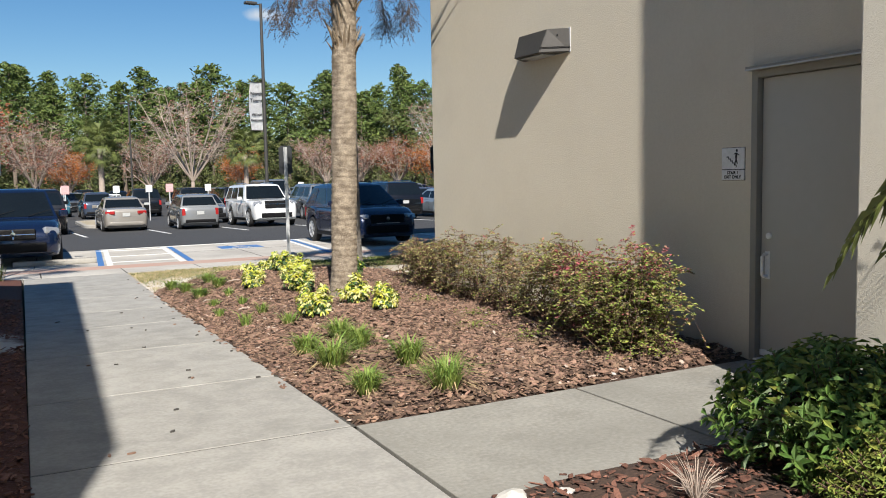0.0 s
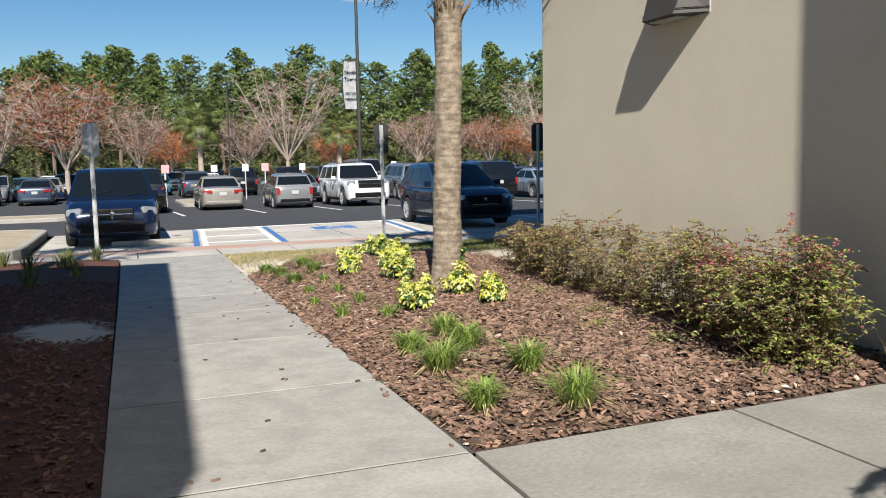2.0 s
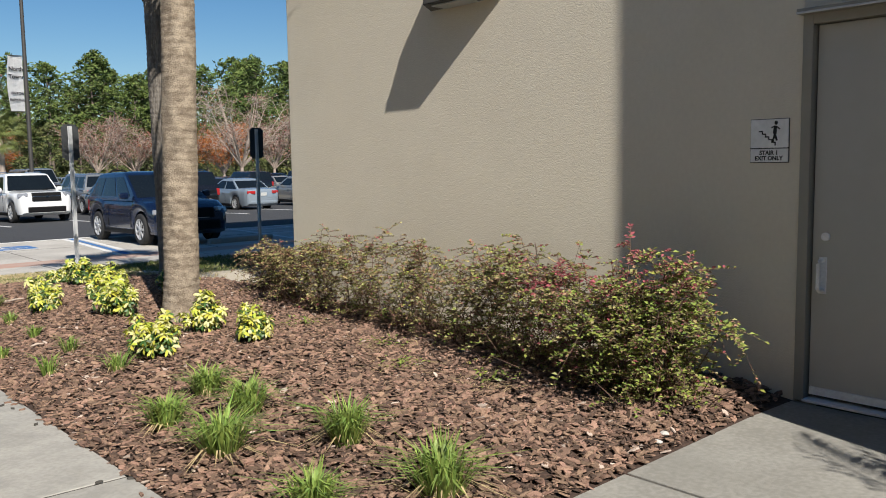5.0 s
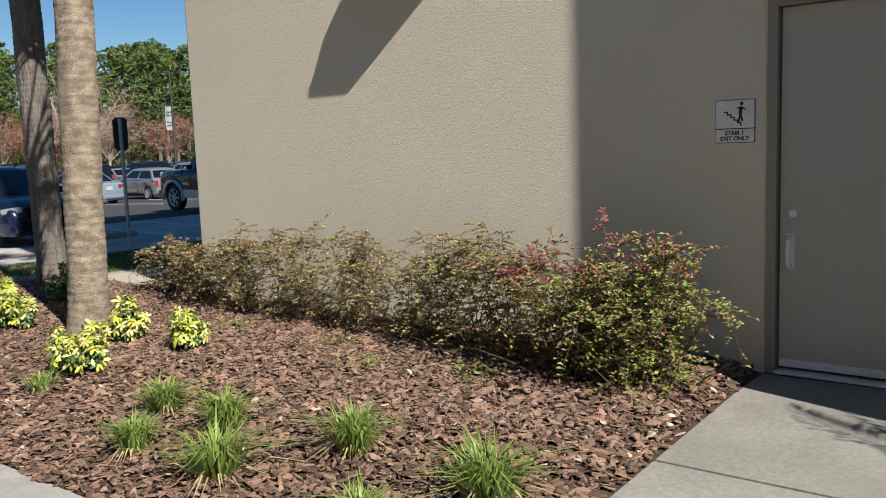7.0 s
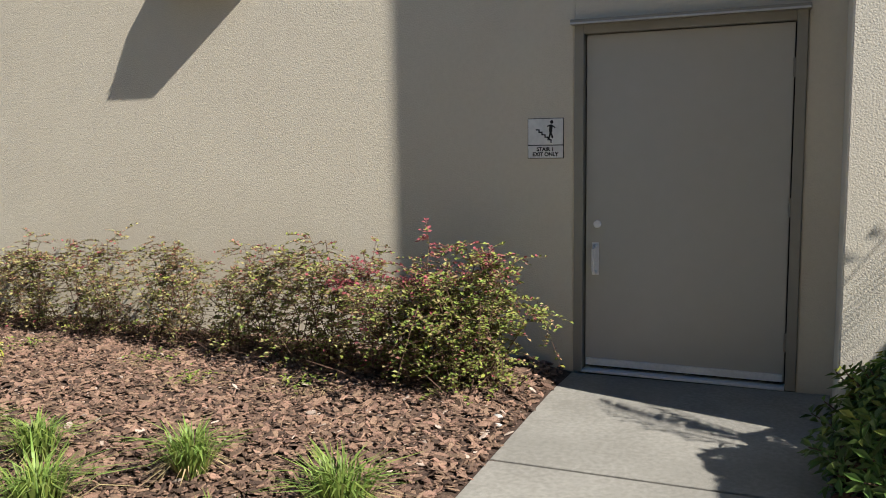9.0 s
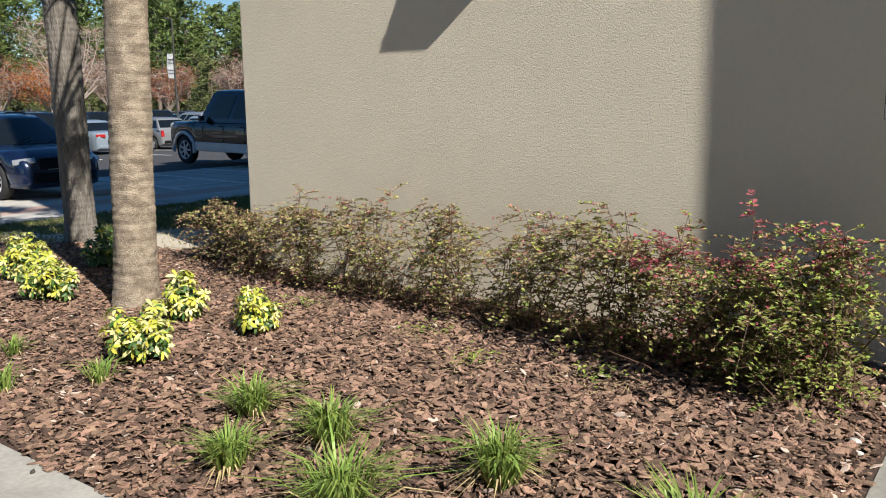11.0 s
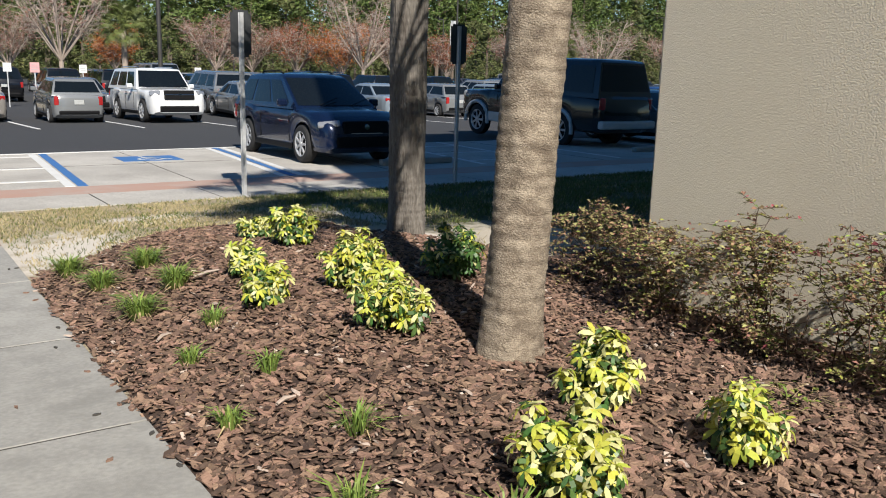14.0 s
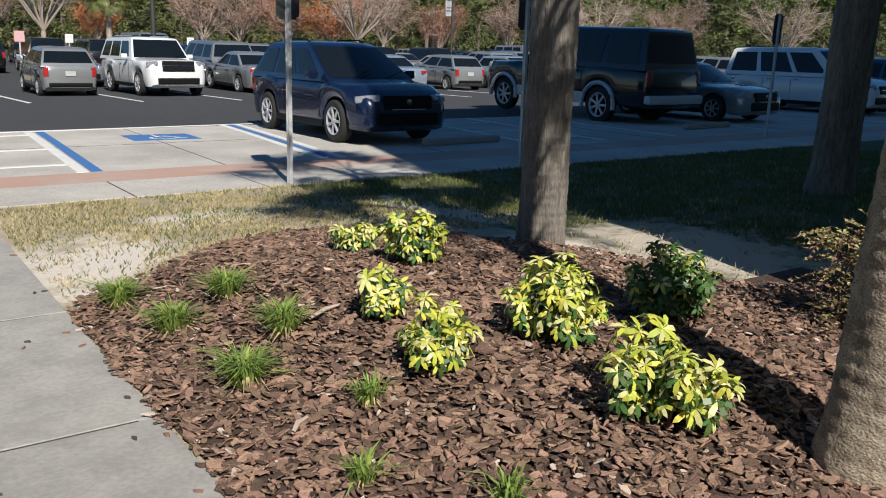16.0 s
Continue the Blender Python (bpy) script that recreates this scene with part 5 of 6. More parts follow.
def boot_mesh(seed):
    """A split, dried leaf base left on the trunk."""
    rnd = random.Random(seed)
    pile = Pile()
    for s in (-1, 1):
        v, f = tube([(0, 0.02 * s, 0), (0.06, 0.035 * s, 0.16), (0.13 + rnd.uniform(0, 0.05), 0.03 * s, 0.34)], [0.03, 0.02, 0.006], 5)
        pile.add(v, f)
    return pile.made("boot", M_BOOT)


BOOTS = [boot_mesh(i) for i in range(3)]


def sabal_palm(x, y, z, height, r0, r1, material, label, seed, fronds=20, clusters=4, boots=26, lean=(0, 0), low=8, near=False, flared=0.30):
    rnd = random.Random(seed)
    palm = thing("palm_tree", pose(x, y, z, lean[0], lean[1], 0), label, "palm tree")
    add_part("trunk", palm_trunk(height, r0, r1, material, seed, *((88, 0.016, flared, 0.026) if near else (36, 0.032, flared, 0.02))), palm)
    for i in range(boots):
        a, h = rnd.uniform(0, 360), height - rnd.uniform(-0.05, 0.9)
        add_part("boot", BOOTS[i % 3], palm, pose(0, 0, h, 0, 0, a) @ pose(r1 * 0.85, 0, 0, 0, rnd.uniform(-12, 10), 0) @ Matrix.Scale(rnd.uniform(0.45, 0.8), 4))
    for i in range(fronds):
        up = rnd.uniform(low, 65)
        add_part("frond", FRONDS[i % 4], palm, pose(0, 0, height + 0.15 + rnd.uniform(-0.1, 0.35), 0, 0, i * 137.5 + rnd.uniform(-15, 15)) @ pose(0.06, 0, 0, rnd.uniform(-15, 15), -up, 0))
    for i in range(clusters):
        add_part("seed_stalk", SEEDS[i % 2], palm, pose(0, 0, height + 0.3, 0, 0, rnd.uniform(-25, 25) + 360 * i / max(1, clusters) + 40) @ Matrix.Scale(0.82, 4), "hanging cluster of dark seeds")
    return palm


sabal_palm(3.425, 9.58, bed_z(3.425, 9.58) - 0.02, 3.8, 0.152, 0.143, M_BARK, "palm with a tan ringed trunk in the mulch bed", 3, clusters=7, lean=(2.3, 0.9), low=16, fronds=30, near=True, flared=0.26)
sabal_palm(4.68, 12.64, bed_z(4.6, 12.5) - 0.03, 4.2, 0.165, 0.15, M_BARK_OLD, "palm with a grey weathered trunk at the end of the bed", 4, clusters=3, lean=(2.3, -1.7), near=True, flared=0.1)
sabal_palm(9.0, 13.0, land_z(9.0, 13.0), 5.6, 0.215, 0.18, M_BARK_OLD, "thick palm trunk on the shaded lawn", 5, clusters=0, lean=(0, 1.5))
sabal_palm(-2.3, 13.2, ground_z(13.2), 4.6, 0.18, 0.16, M_BARK, "palm whose fronds hang over the shaded bed", 6, clusters=2)


def feather_frond(seed, length=1.1):
    """An arching feather frond, along +x."""
    rnd = random.Random(seed)
    pile = Pile()
    pts = [Vector((length * u, 0, 0.55 * u * length - 1.15 * length * u ** 2.6)) for u in np.linspace(0, 1, 10)]
    v, f = tube(pts, [0.009 - 0.0007 * i for i in range(10)], 4)
    pile.add(v, f)
    for i in range(26):
        u = 0.14 + 0.84 * i / 25
        p = pts[min(8, int(u * 9))].lerp(pts[min(9, int(u * 9) + 1)], u * 9 % 1)
        for s in (-1, 1):
            l = 0.27 * math.sin(math.pi * min(1, u * 0.85 + 0.12)) + 0.05
            w = Vector((0.5, s * 0.75, -0.6 + rnd.uniform(-0.25, 0.2)))
            leaves(pile, [p], [w], [Vector((0, 0, 1))], [l], [0.0072], 0.1, 0.4)
    return pile.made("frond", M_FROND)


def feather_palm(x, y, label):
    palm = thing("feather_palm", pose(x, y, 0.02), label, "palm plant")
    rnd = random.Random(31)
    for k, (dx, dy) in enumerate(((0, 0), (0.09, 0.06), (-0.07, 0.08))):
        v, f = tube([(dx, dy, -0.05), (dx * 1.4, dy * 1.4, 0.5), (dx * 2, dy * 2, 1.5)], [0.045, 0.035, 0.028], 10)
        add_part("stem", mesh("stem", v, f, M_BARK, True), palm)
    meshes = [feather_frond(i, 0.8 + 0.1 * i) for i in range(3)]
    for i in range(22):
        add_part("frond", meshes[i % 3], palm, pose(0, 0, rnd.uniform(1.35, 1.65), 0, 0, i * 137.5) @ pose(0, 0, 0, rnd.uniform(-20, 20), -rnd.uniform(0, 55), 0))
    return palm


feather_palm(3.22, 1.12, "feathery palm with arching green fronds beside the pier")


# ---- shrubs ----
def bend(points, t):
    """A place on a line of points, t from 0 to 1."""
    u = min(0.9999, max(0.0, t)) * (len(points) - 1)
    k = int(u)
    return points[k].lerp(points[k + 1], u - k)


def hedge_shrub(x, y, rx, ry, h, seed, green=0.25, red=0.05, stems=20, label="", full=1.0):
    """A thin twiggy shrub: arching stems, flat side sprays of small paired leaves in four colours, open gaps and a bare foot."""
    rnd = random.Random(seed)
    z = bed_z(x, y) if x < 4.88 else land_z(x, y)
    shrub = thing("shrub", pose(x, y, z), label, "shrub", "shrubs along the wall")
    wood, kinds = Pile(), {"olive": Pile(), "bronze": Pile(), "green": Pile(), "red": Pile()}

    def spray(p, way, length, tone):
        """One twig with its leaves in two ranks."""
        way = way.normalized()
        side = way.cross(Vector((0, 0, 1)))
        side = side.normalized() if side.length > 0.1 else Vector((1, 0, 0))
        line = [p + way * length * u + Vector((0, 0, -0.22 * length * u * u)) for u in (0, 0.5, 1)]
        line = [Vector((min(q.x, 4.87 - x) if y < 9.98 else q.x, q.y, max(0.03, q.z))) for q in line]
        v, f = tube(line, [0.0022, 0.0016, 0.0009], 3)
        wood.add(v, f)
        n = max(4, int(length / 0.0165))
        for k in range(n):
            if rnd.random() > 0.86 * full:
                continue
            c = bend(line, (k + rnd.random()) / n)
            for s in (-1, 1):
                if rnd.random() < 0.12:
                    continue
                w = way * rnd.uniform(0.2, 0.8) + side * s + Vector((rnd.gauss(0, 0.25), rnd.gauss(0, 0.25), rnd.gauss(0.1, 0.35)))
                l = rnd.uniform(0.018, 0.037)
                t = rnd.random()
                kind = "red" if t < tone * (1.0 if c.z > 0.7 * h else 0.12) else "green" if rnd.random() < green else "bronze" if rnd.random() < 0.34 else "olive"
                leaves(kinds[kind], [c], [w], [Vector((rnd.gauss(0, 0.45), rnd.gauss(-0.25, 0.45), 1))], [l], [l * rnd.uniform(0.5, 0.68)])

    for i in range(stems):
        a = i * 2.4 + rnd.uniform(-0.6, 0.6)
        u = math.sqrt((i + 0.5) / stems) * rnd.uniform(0.75, 1.08)
        out = Vector((rx * math.cos(a), ry * math.sin(a), 0)) * u
        peak = h * (1.05 - 0.36 * u * u) * rnd.uniform(0.72, 1.02)
        whip = rnd.random() < 0.1
        if whip:
            peak *= 1.08
        root = Vector((out.x * 0.3 + rnd.gauss(0, 0.04), out.y * 0.3 + rnd.gauss(0, 0.1), -0.04))
        sway = Vector((rnd.gauss(0, 0.05), rnd.gauss(0, 0.09), 0))
        top = out * (0.85 if whip else 0.66) + Vector((rnd.gauss(0, 0.05), rnd.gauss(0, 0.09), 0))
        stem = [root, root.lerp(top, 0.25) + sway + Vector((0, 0, peak * 0.38)), root.lerp(top, 0.65) - sway * 0.6 + Vector((0, 0, peak * 0.74)), top + Vector((0, 0, peak)), out * 1.2 + Vector((0, 0, peak * (1.1 if whip else rnd.uniform(0.5, 0.95))))]
        stem = [Vector((min(q.x, 4.87 - x) if y < 9.98 else q.x, q.y, q.z)) for q in stem]
        v, f = tube(stem, [0.0048, 0.004, 0.0032, 0.0022, 0.001], 4)
        wood.add(v, f)
        tone = red * rnd.uniform(0.2, 2.0)
        n = int(rnd.uniform(20, 28))
        for k in range(n):
            t = 0.10 + 0.89 * (k + rnd.random()) / n
            p = bend(stem, t)
            b = rnd.uniform(0, 2 * math.pi)
            way = Vector((math.cos(b), math.sin(b), rnd.uniform(-0.25, 0.4))) + Vector((out.x, out.y, 0)) * 0.9
            spray(p, way, rnd.uniform(0.09, 0.27) * (1.15 - 0.5 * t), tone)
        spray(stem[-1], stem[-1] - stem[-2] + Vector((0, 0, 0.03)), rnd.uniform(0.08, 0.16), tone * 1.6)
    # bare and broken shoots at the foot
    for i in range(16):
        b = rnd.uniform(0, 2 * math.pi)
        p = Vector((rx * 0.45 * math.cos(b), ry * 0.7 * math.sin(b), -0.03))
        q = p + Vector((rnd.gauss(0, 0.13) - 0.05, rnd.gauss(0, 0.16), rnd.uniform(0.12, 0.36)))
        v, f = tube([p, p.lerp(q, 0.5) + Vector((rnd.gauss(0, 0.02), rnd.gauss(0, 0.02), 0.02)), q], [0.004, 0.003, 0.0012], 3)
        wood.add(v, f)
    add_part("branchwork", wood.made("branchwork", M_TWIG), shrub, None, "thin brown twigs")
    for k, m in (("olive", M_LEAF_OLIVE), ("bronze", M_LEAF_BRONZE), ("green", M_LEAF_GREEN), ("red", M_LEAF_RED)):
        if kinds[k].faces:
            add_part("foliage", kinds[k].made("foliage", m), shrub, None, {"olive": "small olive leaves", "bronze": "small bronze leaves", "green": "fresh green leaves", "red": "red new leaves"}[k])
    return shrub


HL = "thin twiggy shrub with small olive and bronze leaves against the wall"
for i, (x, y, rx, ry, h, g, r, n, full) in enumerate(((4.72, 10.3, 0.34, 0.3, 0.60, 0.06, 0.0, 12, 0.6), (4.56, 9.62, 0.3, 0.4, 0.68, 0.08, 0.0, 14, 0.72), (4.5, 8.95, 0.34, 0.44, 0.76, 0.12, 0.05, 14, 0.78),
                                                     (4.48, 8.2, 0.34, 0.46, 0.78, 0.15, 0.08, 14, 0.78), (4.46, 7.4, 0.36, 0.46, 0.84, 0.18, 0.10, 15, 0.8), (4.42, 6.68, 0.42, 0.46, 0.82, 0.2, 0.06, 15, 0.8),
                                                     (4.28, 6.0, 0.5, 0.46, 0.86, 0.28, 0.10, 20, 0.85), (4.2, 5.42, 0.5, 0.38, 0.82, 0.34, 0.75, 22, 0.9))):
    hedge_shrub(x, y, rx, ry, h, 50 + i, g, r, n, HL, full)
hedge_shrub(4.12, 4.92, 0.58, 0.42, 0.84, 70, 0.62, 0.22, 32, "full shrub with fresh green leaves and red new growth", 0.95)


def ground_cover(x, y, r, seed):
    """Low yellowing runners and dry straw under the shrubs."""
    rnd = random.Random(seed)
    ob = thing("ground_cover", pose(x, y, bed_z(x, y)), "low yellow-green runners and dry straw on the mulch", "ground cover", "runners under the shrubs")
    pile, straw = Pile(), Pile()
    for i in range(45):
        a, u = rnd.uniform(0, 6.28), rnd.random() * r
        p = Vector((u * math.cos(a), u * math.sin(a), rnd.uniform(0.015, 0.07)))
        leaves(pile, [p], [Vector((rnd.gauss(0, 1), rnd.gauss(0, 1), rnd.uniform(-0.1, 0.5)))], [Vector((0, 0, 1))], [rnd.uniform(0.025, 0.045)], [0.02])
    for i in range(70):
        a, u = rnd.uniform(0, 6.28), math.sqrt(rnd.random()) * r * 1.2
        p = Vector((u * math.cos(a), u * math.sin(a), rnd.uniform(0.012, 0.03)))
        leaves(straw, [p], [Vector((rnd.gauss(0, 1), rnd.gauss(0, 1), rnd.uniform(-0.1, 0.2)))], [Vector((0, 0, 1))], [rnd.uniform(0.05, 0.11)], [0.005])
    add_part("foliage", pile.made("foliage", M_LEAF_GREEN), ob)
    add_part("dry_foliage", straw.made("dry_foliage", M_STRAW), ob, None, "dry straw")


for i, (x, y) in enumerate(((3.9, 7.1), (3.75, 5.8), (3.95, 8.3), (3.6, 6.5))):
    ground_cover(x, y, 0.2, 90 + i)


def whorl(pile_y, pile_c, pile_d, p, way, size, rnd, shade):
    """One hand-shaped leaf: leaflets spread round the end of a stalk."""
    way = Vector(way).normalized()
    s = way.cross(Vector((0, 0, 1)))
    s = s.normalized() if s.length > 1e-3 else Vector((1, 0, 0))
    t = way.cross(s)
    n = rnd.randint(6, 8)
    off = rnd.uniform(0, 6.28)
    for i in range(n):
        a = off + 2 * math.pi * i / n
        d = (s * math.cos(a) + t * math.sin(a)) * 0.9 + way * rnd.uniform(0.1, 0.5) - Vector((0, 0, rnd.uniform(0.0, 0.35)))
        l = size * rnd.uniform(0.75, 1.05)
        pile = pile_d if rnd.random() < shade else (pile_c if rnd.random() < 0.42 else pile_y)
        oval_leaf(pile, p, d, way, l, l * 0.40)


def yellow_shrub(x, y, r, h, seed, shade=0.30, label=""):
    rnd = random.Random(seed)
    shrub = thing("variegated_shrub", pose(x, y, bed_z(x, y)), label or "yellow and green variegated shrub with hand-shaped leaves in the mulch", "shrub", "variegated shrubs in the bed")
    wood, py, pc, pd = Pile(), Pile(), Pile(), Pile()
    shoots = int(5 + 26 * r)
    for i in range(shoots):
        a, u = i * 2.4 + rnd.uniform(-0.5, 0.5), math.sqrt((i + 0.4) / shoots)
        foot = Vector((math.cos(a), math.sin(a), 0)) * r * 0.35 * u
        tall = h * rnd.uniform(0.62, 1.08) * (1 - 0.42 * u)
        tip = Vector((math.cos(a) * r * u * 0.95, math.sin(a) * r * u * 0.95, tall))
        v, f = tube([foot, foot.lerp(tip, 0.5) + Vector((0, 0, 0.03)), tip], [0.007, 0.005, 0.003], 5)
        wood.add(v, f)
        n = int(8 + tall * 33)
        for k in range(n):
            v = (k + rnd.random()) / n
            p = foot.lerp(tip, 0.12 + 0.88 * v)
            b = k * 2.4 + rnd.uniform(-0.4, 0.4)
            side = Vector((math.cos(b), math.sin(b), 0.15 + 0.5 * v))
            stalk = rnd.uniform(0.03, 0.075) * (1.1 - 0.5 * v)
            end = p + side * stalk
            if v > 0.9:
                end, side = p + Vector((0, 0, 0.012)), Vector((rnd.gauss(0, 0.25), rnd.gauss(0, 0.25), 1))
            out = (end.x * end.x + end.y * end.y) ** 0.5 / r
            # inner and low leaflets go dark green more often, painting in the shrub's shade
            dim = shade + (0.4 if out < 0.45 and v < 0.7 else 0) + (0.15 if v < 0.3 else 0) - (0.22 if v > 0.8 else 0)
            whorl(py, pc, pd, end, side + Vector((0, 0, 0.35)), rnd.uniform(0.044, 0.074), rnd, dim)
    add_part("branchwork", wood.made("branchwork", M_TWIG), shrub)
    add_part("foliage", py.made("foliage", M_LEAF_YELLOW), shrub, None, "bright yellow leaflets")
    add_part("foliage", pc.made("foliage", M_LEAF_CREAM), shrub, None, "cream-edged leaflets")
    add_part("foliage", pd.made("foliage", M_LEAF_DARK), shrub, None, "dark green leaflets, extra ones inside as painted shade")
    return shrub


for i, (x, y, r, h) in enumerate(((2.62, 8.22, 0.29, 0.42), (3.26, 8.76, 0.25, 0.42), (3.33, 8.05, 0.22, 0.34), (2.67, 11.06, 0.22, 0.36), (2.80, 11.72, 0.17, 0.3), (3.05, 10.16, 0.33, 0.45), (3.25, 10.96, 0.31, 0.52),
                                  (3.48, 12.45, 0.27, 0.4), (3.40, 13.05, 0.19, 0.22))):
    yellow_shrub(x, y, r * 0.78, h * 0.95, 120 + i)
# mostly dark leaflets paint in the shade that this shrub stands in
yellow_shrub(4.02, 10.95, 0.25, 0.42, 140, 0.85, "hand-leaved shrub, few leaflets yellow, most painted dark for its shade")


def evergreen(x, y, rx, ry, h, seed, size, count, label, material=M_LEAF_EVER, tips=True):
    """A dense evergreen shrub with pointed leaves whorled on upright shoots."""
    rnd = random.Random(seed)
    shrub = thing("evergreen_shrub", pose(x, y, 0.02), label, "shrub")
    wood, pile, young = Pile(), Pile(), Pile()
    for i in range(count):
        a, u = rnd.uniform(0, 6.28), rnd.random() ** 0.45
        ph = rnd.random() ** 0.7
        rad = math.sin(math.pi * (0.22 + 0.68 * ph)) ** 0.6
        top = Vector((rx * u * rad * math.cos(a), ry * u * rad * math.sin(a), h * ph * (1.05 - 0.2 * u) + rnd.uniform(-0.03, 0.05)))
        out = Vector((top.x / rx, top.y / ry, 0.9)).normalized()
        if i % 2 == 0:
            v, f = tube([Vector((top.x * 0.25, top.y * 0.25, -0.02)), top * 0.6, top], [0.006, 0.005, 0.003], 4)
            wood.add(v, f)
        n = 8
        for j in range(n):
            b = j * 2.4
            side = out.cross(Vector((0, 0, 1)) if abs(out.z) < 0.95 else Vector((1, 0, 0))).normalized()
            other = out.cross(side)
            w = (side * math.cos(b) + other * math.sin(b)) + out * rnd.uniform(0.1, 0.8)
            l = size * rnd.uniform(0.7, 1.15)
            p = top - out * 0.012 * j
            leaves(young if tips and j < 2 and ph > 0.6 and rnd.random() < 0.5 else pile, [p], [w], [out], [l], [l * 0.36], 0.2, 0.2)
    add_part("branchwork", wood.made("branchwork", M_TWIG), shrub)
    add_part("foliage", pile.made("foliage", material), shrub, None, "glossy dark green leaves")
    if young.faces:
        add_part("foliage", young.made("foliage", M_LEAF_GREEN), shrub, None, "fresh green young shoots")
    return shrub


evergreen(3.42, 2.48, 0.68, 0.62, 0.60, 201, 0.08, 560, "dense green shrub with glossy pointed leaves beside the pier")
evergreen(2.95, 1.72, 0.45, 0.42, 0.42, 202, 0.04, 700, "low small-leaved evergreen shrub in the mulch", M_LEAF_GREEN, False)


def dead_twigs(x, y, seed):
    rnd = random.Random(seed)
    ob = thing("dry_plant", pose(x, y, 0.03), "grey dried-up plant with bare twigs", "plant")
    pile = Pile()
    for i in range(60):
        a = rnd.uniform(0, 6.28)
        q = Vector((math.cos(a) * rnd.uniform(0.04, 0.17), math.sin(a) * rnd.uniform(0.04, 0.17), rnd.uniform(0.06, 0.2)))
        v, f = tube([(0, 0, -0.01), q * 0.5 + Vector((0, 0, 0.03)), q], [0.003, 0.002, 0.001], 3)
        pile.add(v, f)
    add_part("branchwork", pile.made("branchwork", M_PALE_BARK), ob)


dead_twigs(2.42, 2.42, 5)


def grass_tuft(x, y, r, h, seed, blades=190, label="", z=None, material=M_BLADE):
    """A tuft of arching strap leaves with a few straw ones at its foot."""
    rnd = random.Random(seed)
    tuft = thing("grass_tuft", pose(x, y, bed_z(x, y) if z is None else z), label or "tuft of green strap-leaved border grass in the mulch", "grass tuft", "grass tufts in the bed")
    green, straw = Pile(), Pile()
    for i in range(blades):
        a, u = rnd.uniform(0, 6.28), rnd.random()
        root = Vector((math.cos(a), math.sin(a), 0)) * r * 0.35 * u
        out = Vector((math.cos(a + rnd.gauss(0, 0.5)), math.sin(a + rnd.gauss(0, 0.5)), 0))
        dry = rnd.random() < 0.13
        hh = h * rnd.uniform(0.6, 1.1) * (0.45 if dry else 1)
        reach = r * (0.35 + 1.0 * u) * rnd.uniform(0.6, 1.2)
        p1 = root + out * reach * 0.4 + Vector((0, 0, hh * 0.72))
        p2 = root + out * reach + Vector((0, 0, hh * rnd.uniform(0.62, 1.0)))
        if dry:
            p2.z = 0.015
        s = out.cross(Vector((0, 0, 1))) * rnd.uniform(0.003, 0.005)
        (straw if dry else green).add([root - s - Vector((0, 0, 0.02)), root + s - Vector((0, 0, 0.02)), p1 - s, p1 + s, p2], [(0, 1, 3, 2), (2, 3, 4)])
    add_part("foliage", green.made("foliage", material), tuft)
    add_part("dry_foliage", straw.made("dry_foliage", M_STRAW), tuft, None, "dry straw-coloured blades")
    return tuft


for i, (x, y, r, h) in enumerate(((2.39, 4.74, 0.23, 0.25), (1.91, 4.97, 0.17, 0.21), (2.5, 5.58, 0.2, 0.24), (2.02, 5.98, 0.25, 0.25), (2.02, 6.66, 0.17, 0.2), (2.44, 7.0, 0.18, 0.2), (2.40, 6.42, 0.2, 0.23),
                                  (2.31, 8.18, 0.15, 0.15), (1.98, 8.63, 0.12, 0.19), (2.30, 9.2, 0.12, 0.15), (1.92, 9.68, 0.10, 0.14), (2.30, 10.13, 0.10, 0.13), (2.04, 10.6, 0.10, 0.12), (2.33, 11.04, 0.10, 0.14),
                                  (2.07, 11.69, 0.17, 0.18), (2.40, 12.0, 0.17, 0.18), (2.40, 12.75, 0.17, 0.18), (2.04, 12.6, 0.17, 0.18), (1.95, 13.3, 0.17, 0.18))):
    grass_tuft(x, y, r * 0.9, h * 0.93, 300 + i, 280 if r > 0.15 else 80)
for i, (x, y) in enumerate(((-0.5, 17.05), (-0.95, 16.5), (-1.5, 15.9), (-0.75, 14.6), (-1.3, 13.6), (-2.0, 16.8), (-1.0, 16.0))):
    grass_tuft(x, y, 0.22, 0.34, 340 + i, 90, "dark strap-leaved plant in the shaded bed", ground_z(y) + 0.04, M_TURF)


# ---- bark chips ----
def chip_points(rnd, l, w, t):
    n = rnd.randint(6, 9)
    rim = []
    for i in range(n):
        a = 2 * math.pi * (i + rnd.uniform(-0.25, 0.25)) / n
        rim.append((l / 2 * math.cos(a) * rnd.uniform(0.55, 1.15), w / 2 * math.sin(a) * rnd.uniform(0.45, 1.25)))
    verts = [(x, y, t * rnd.uniform(0.4, 1)) for x, y in rim] + [(x * 1.04, y * 1.04, -t) for x, y in rim]
    faces = [tuple(range(n))] + [(i, n + i, n + (i + 1) % n, (i + 1) % n) for i in range(n)]
    return verts, faces


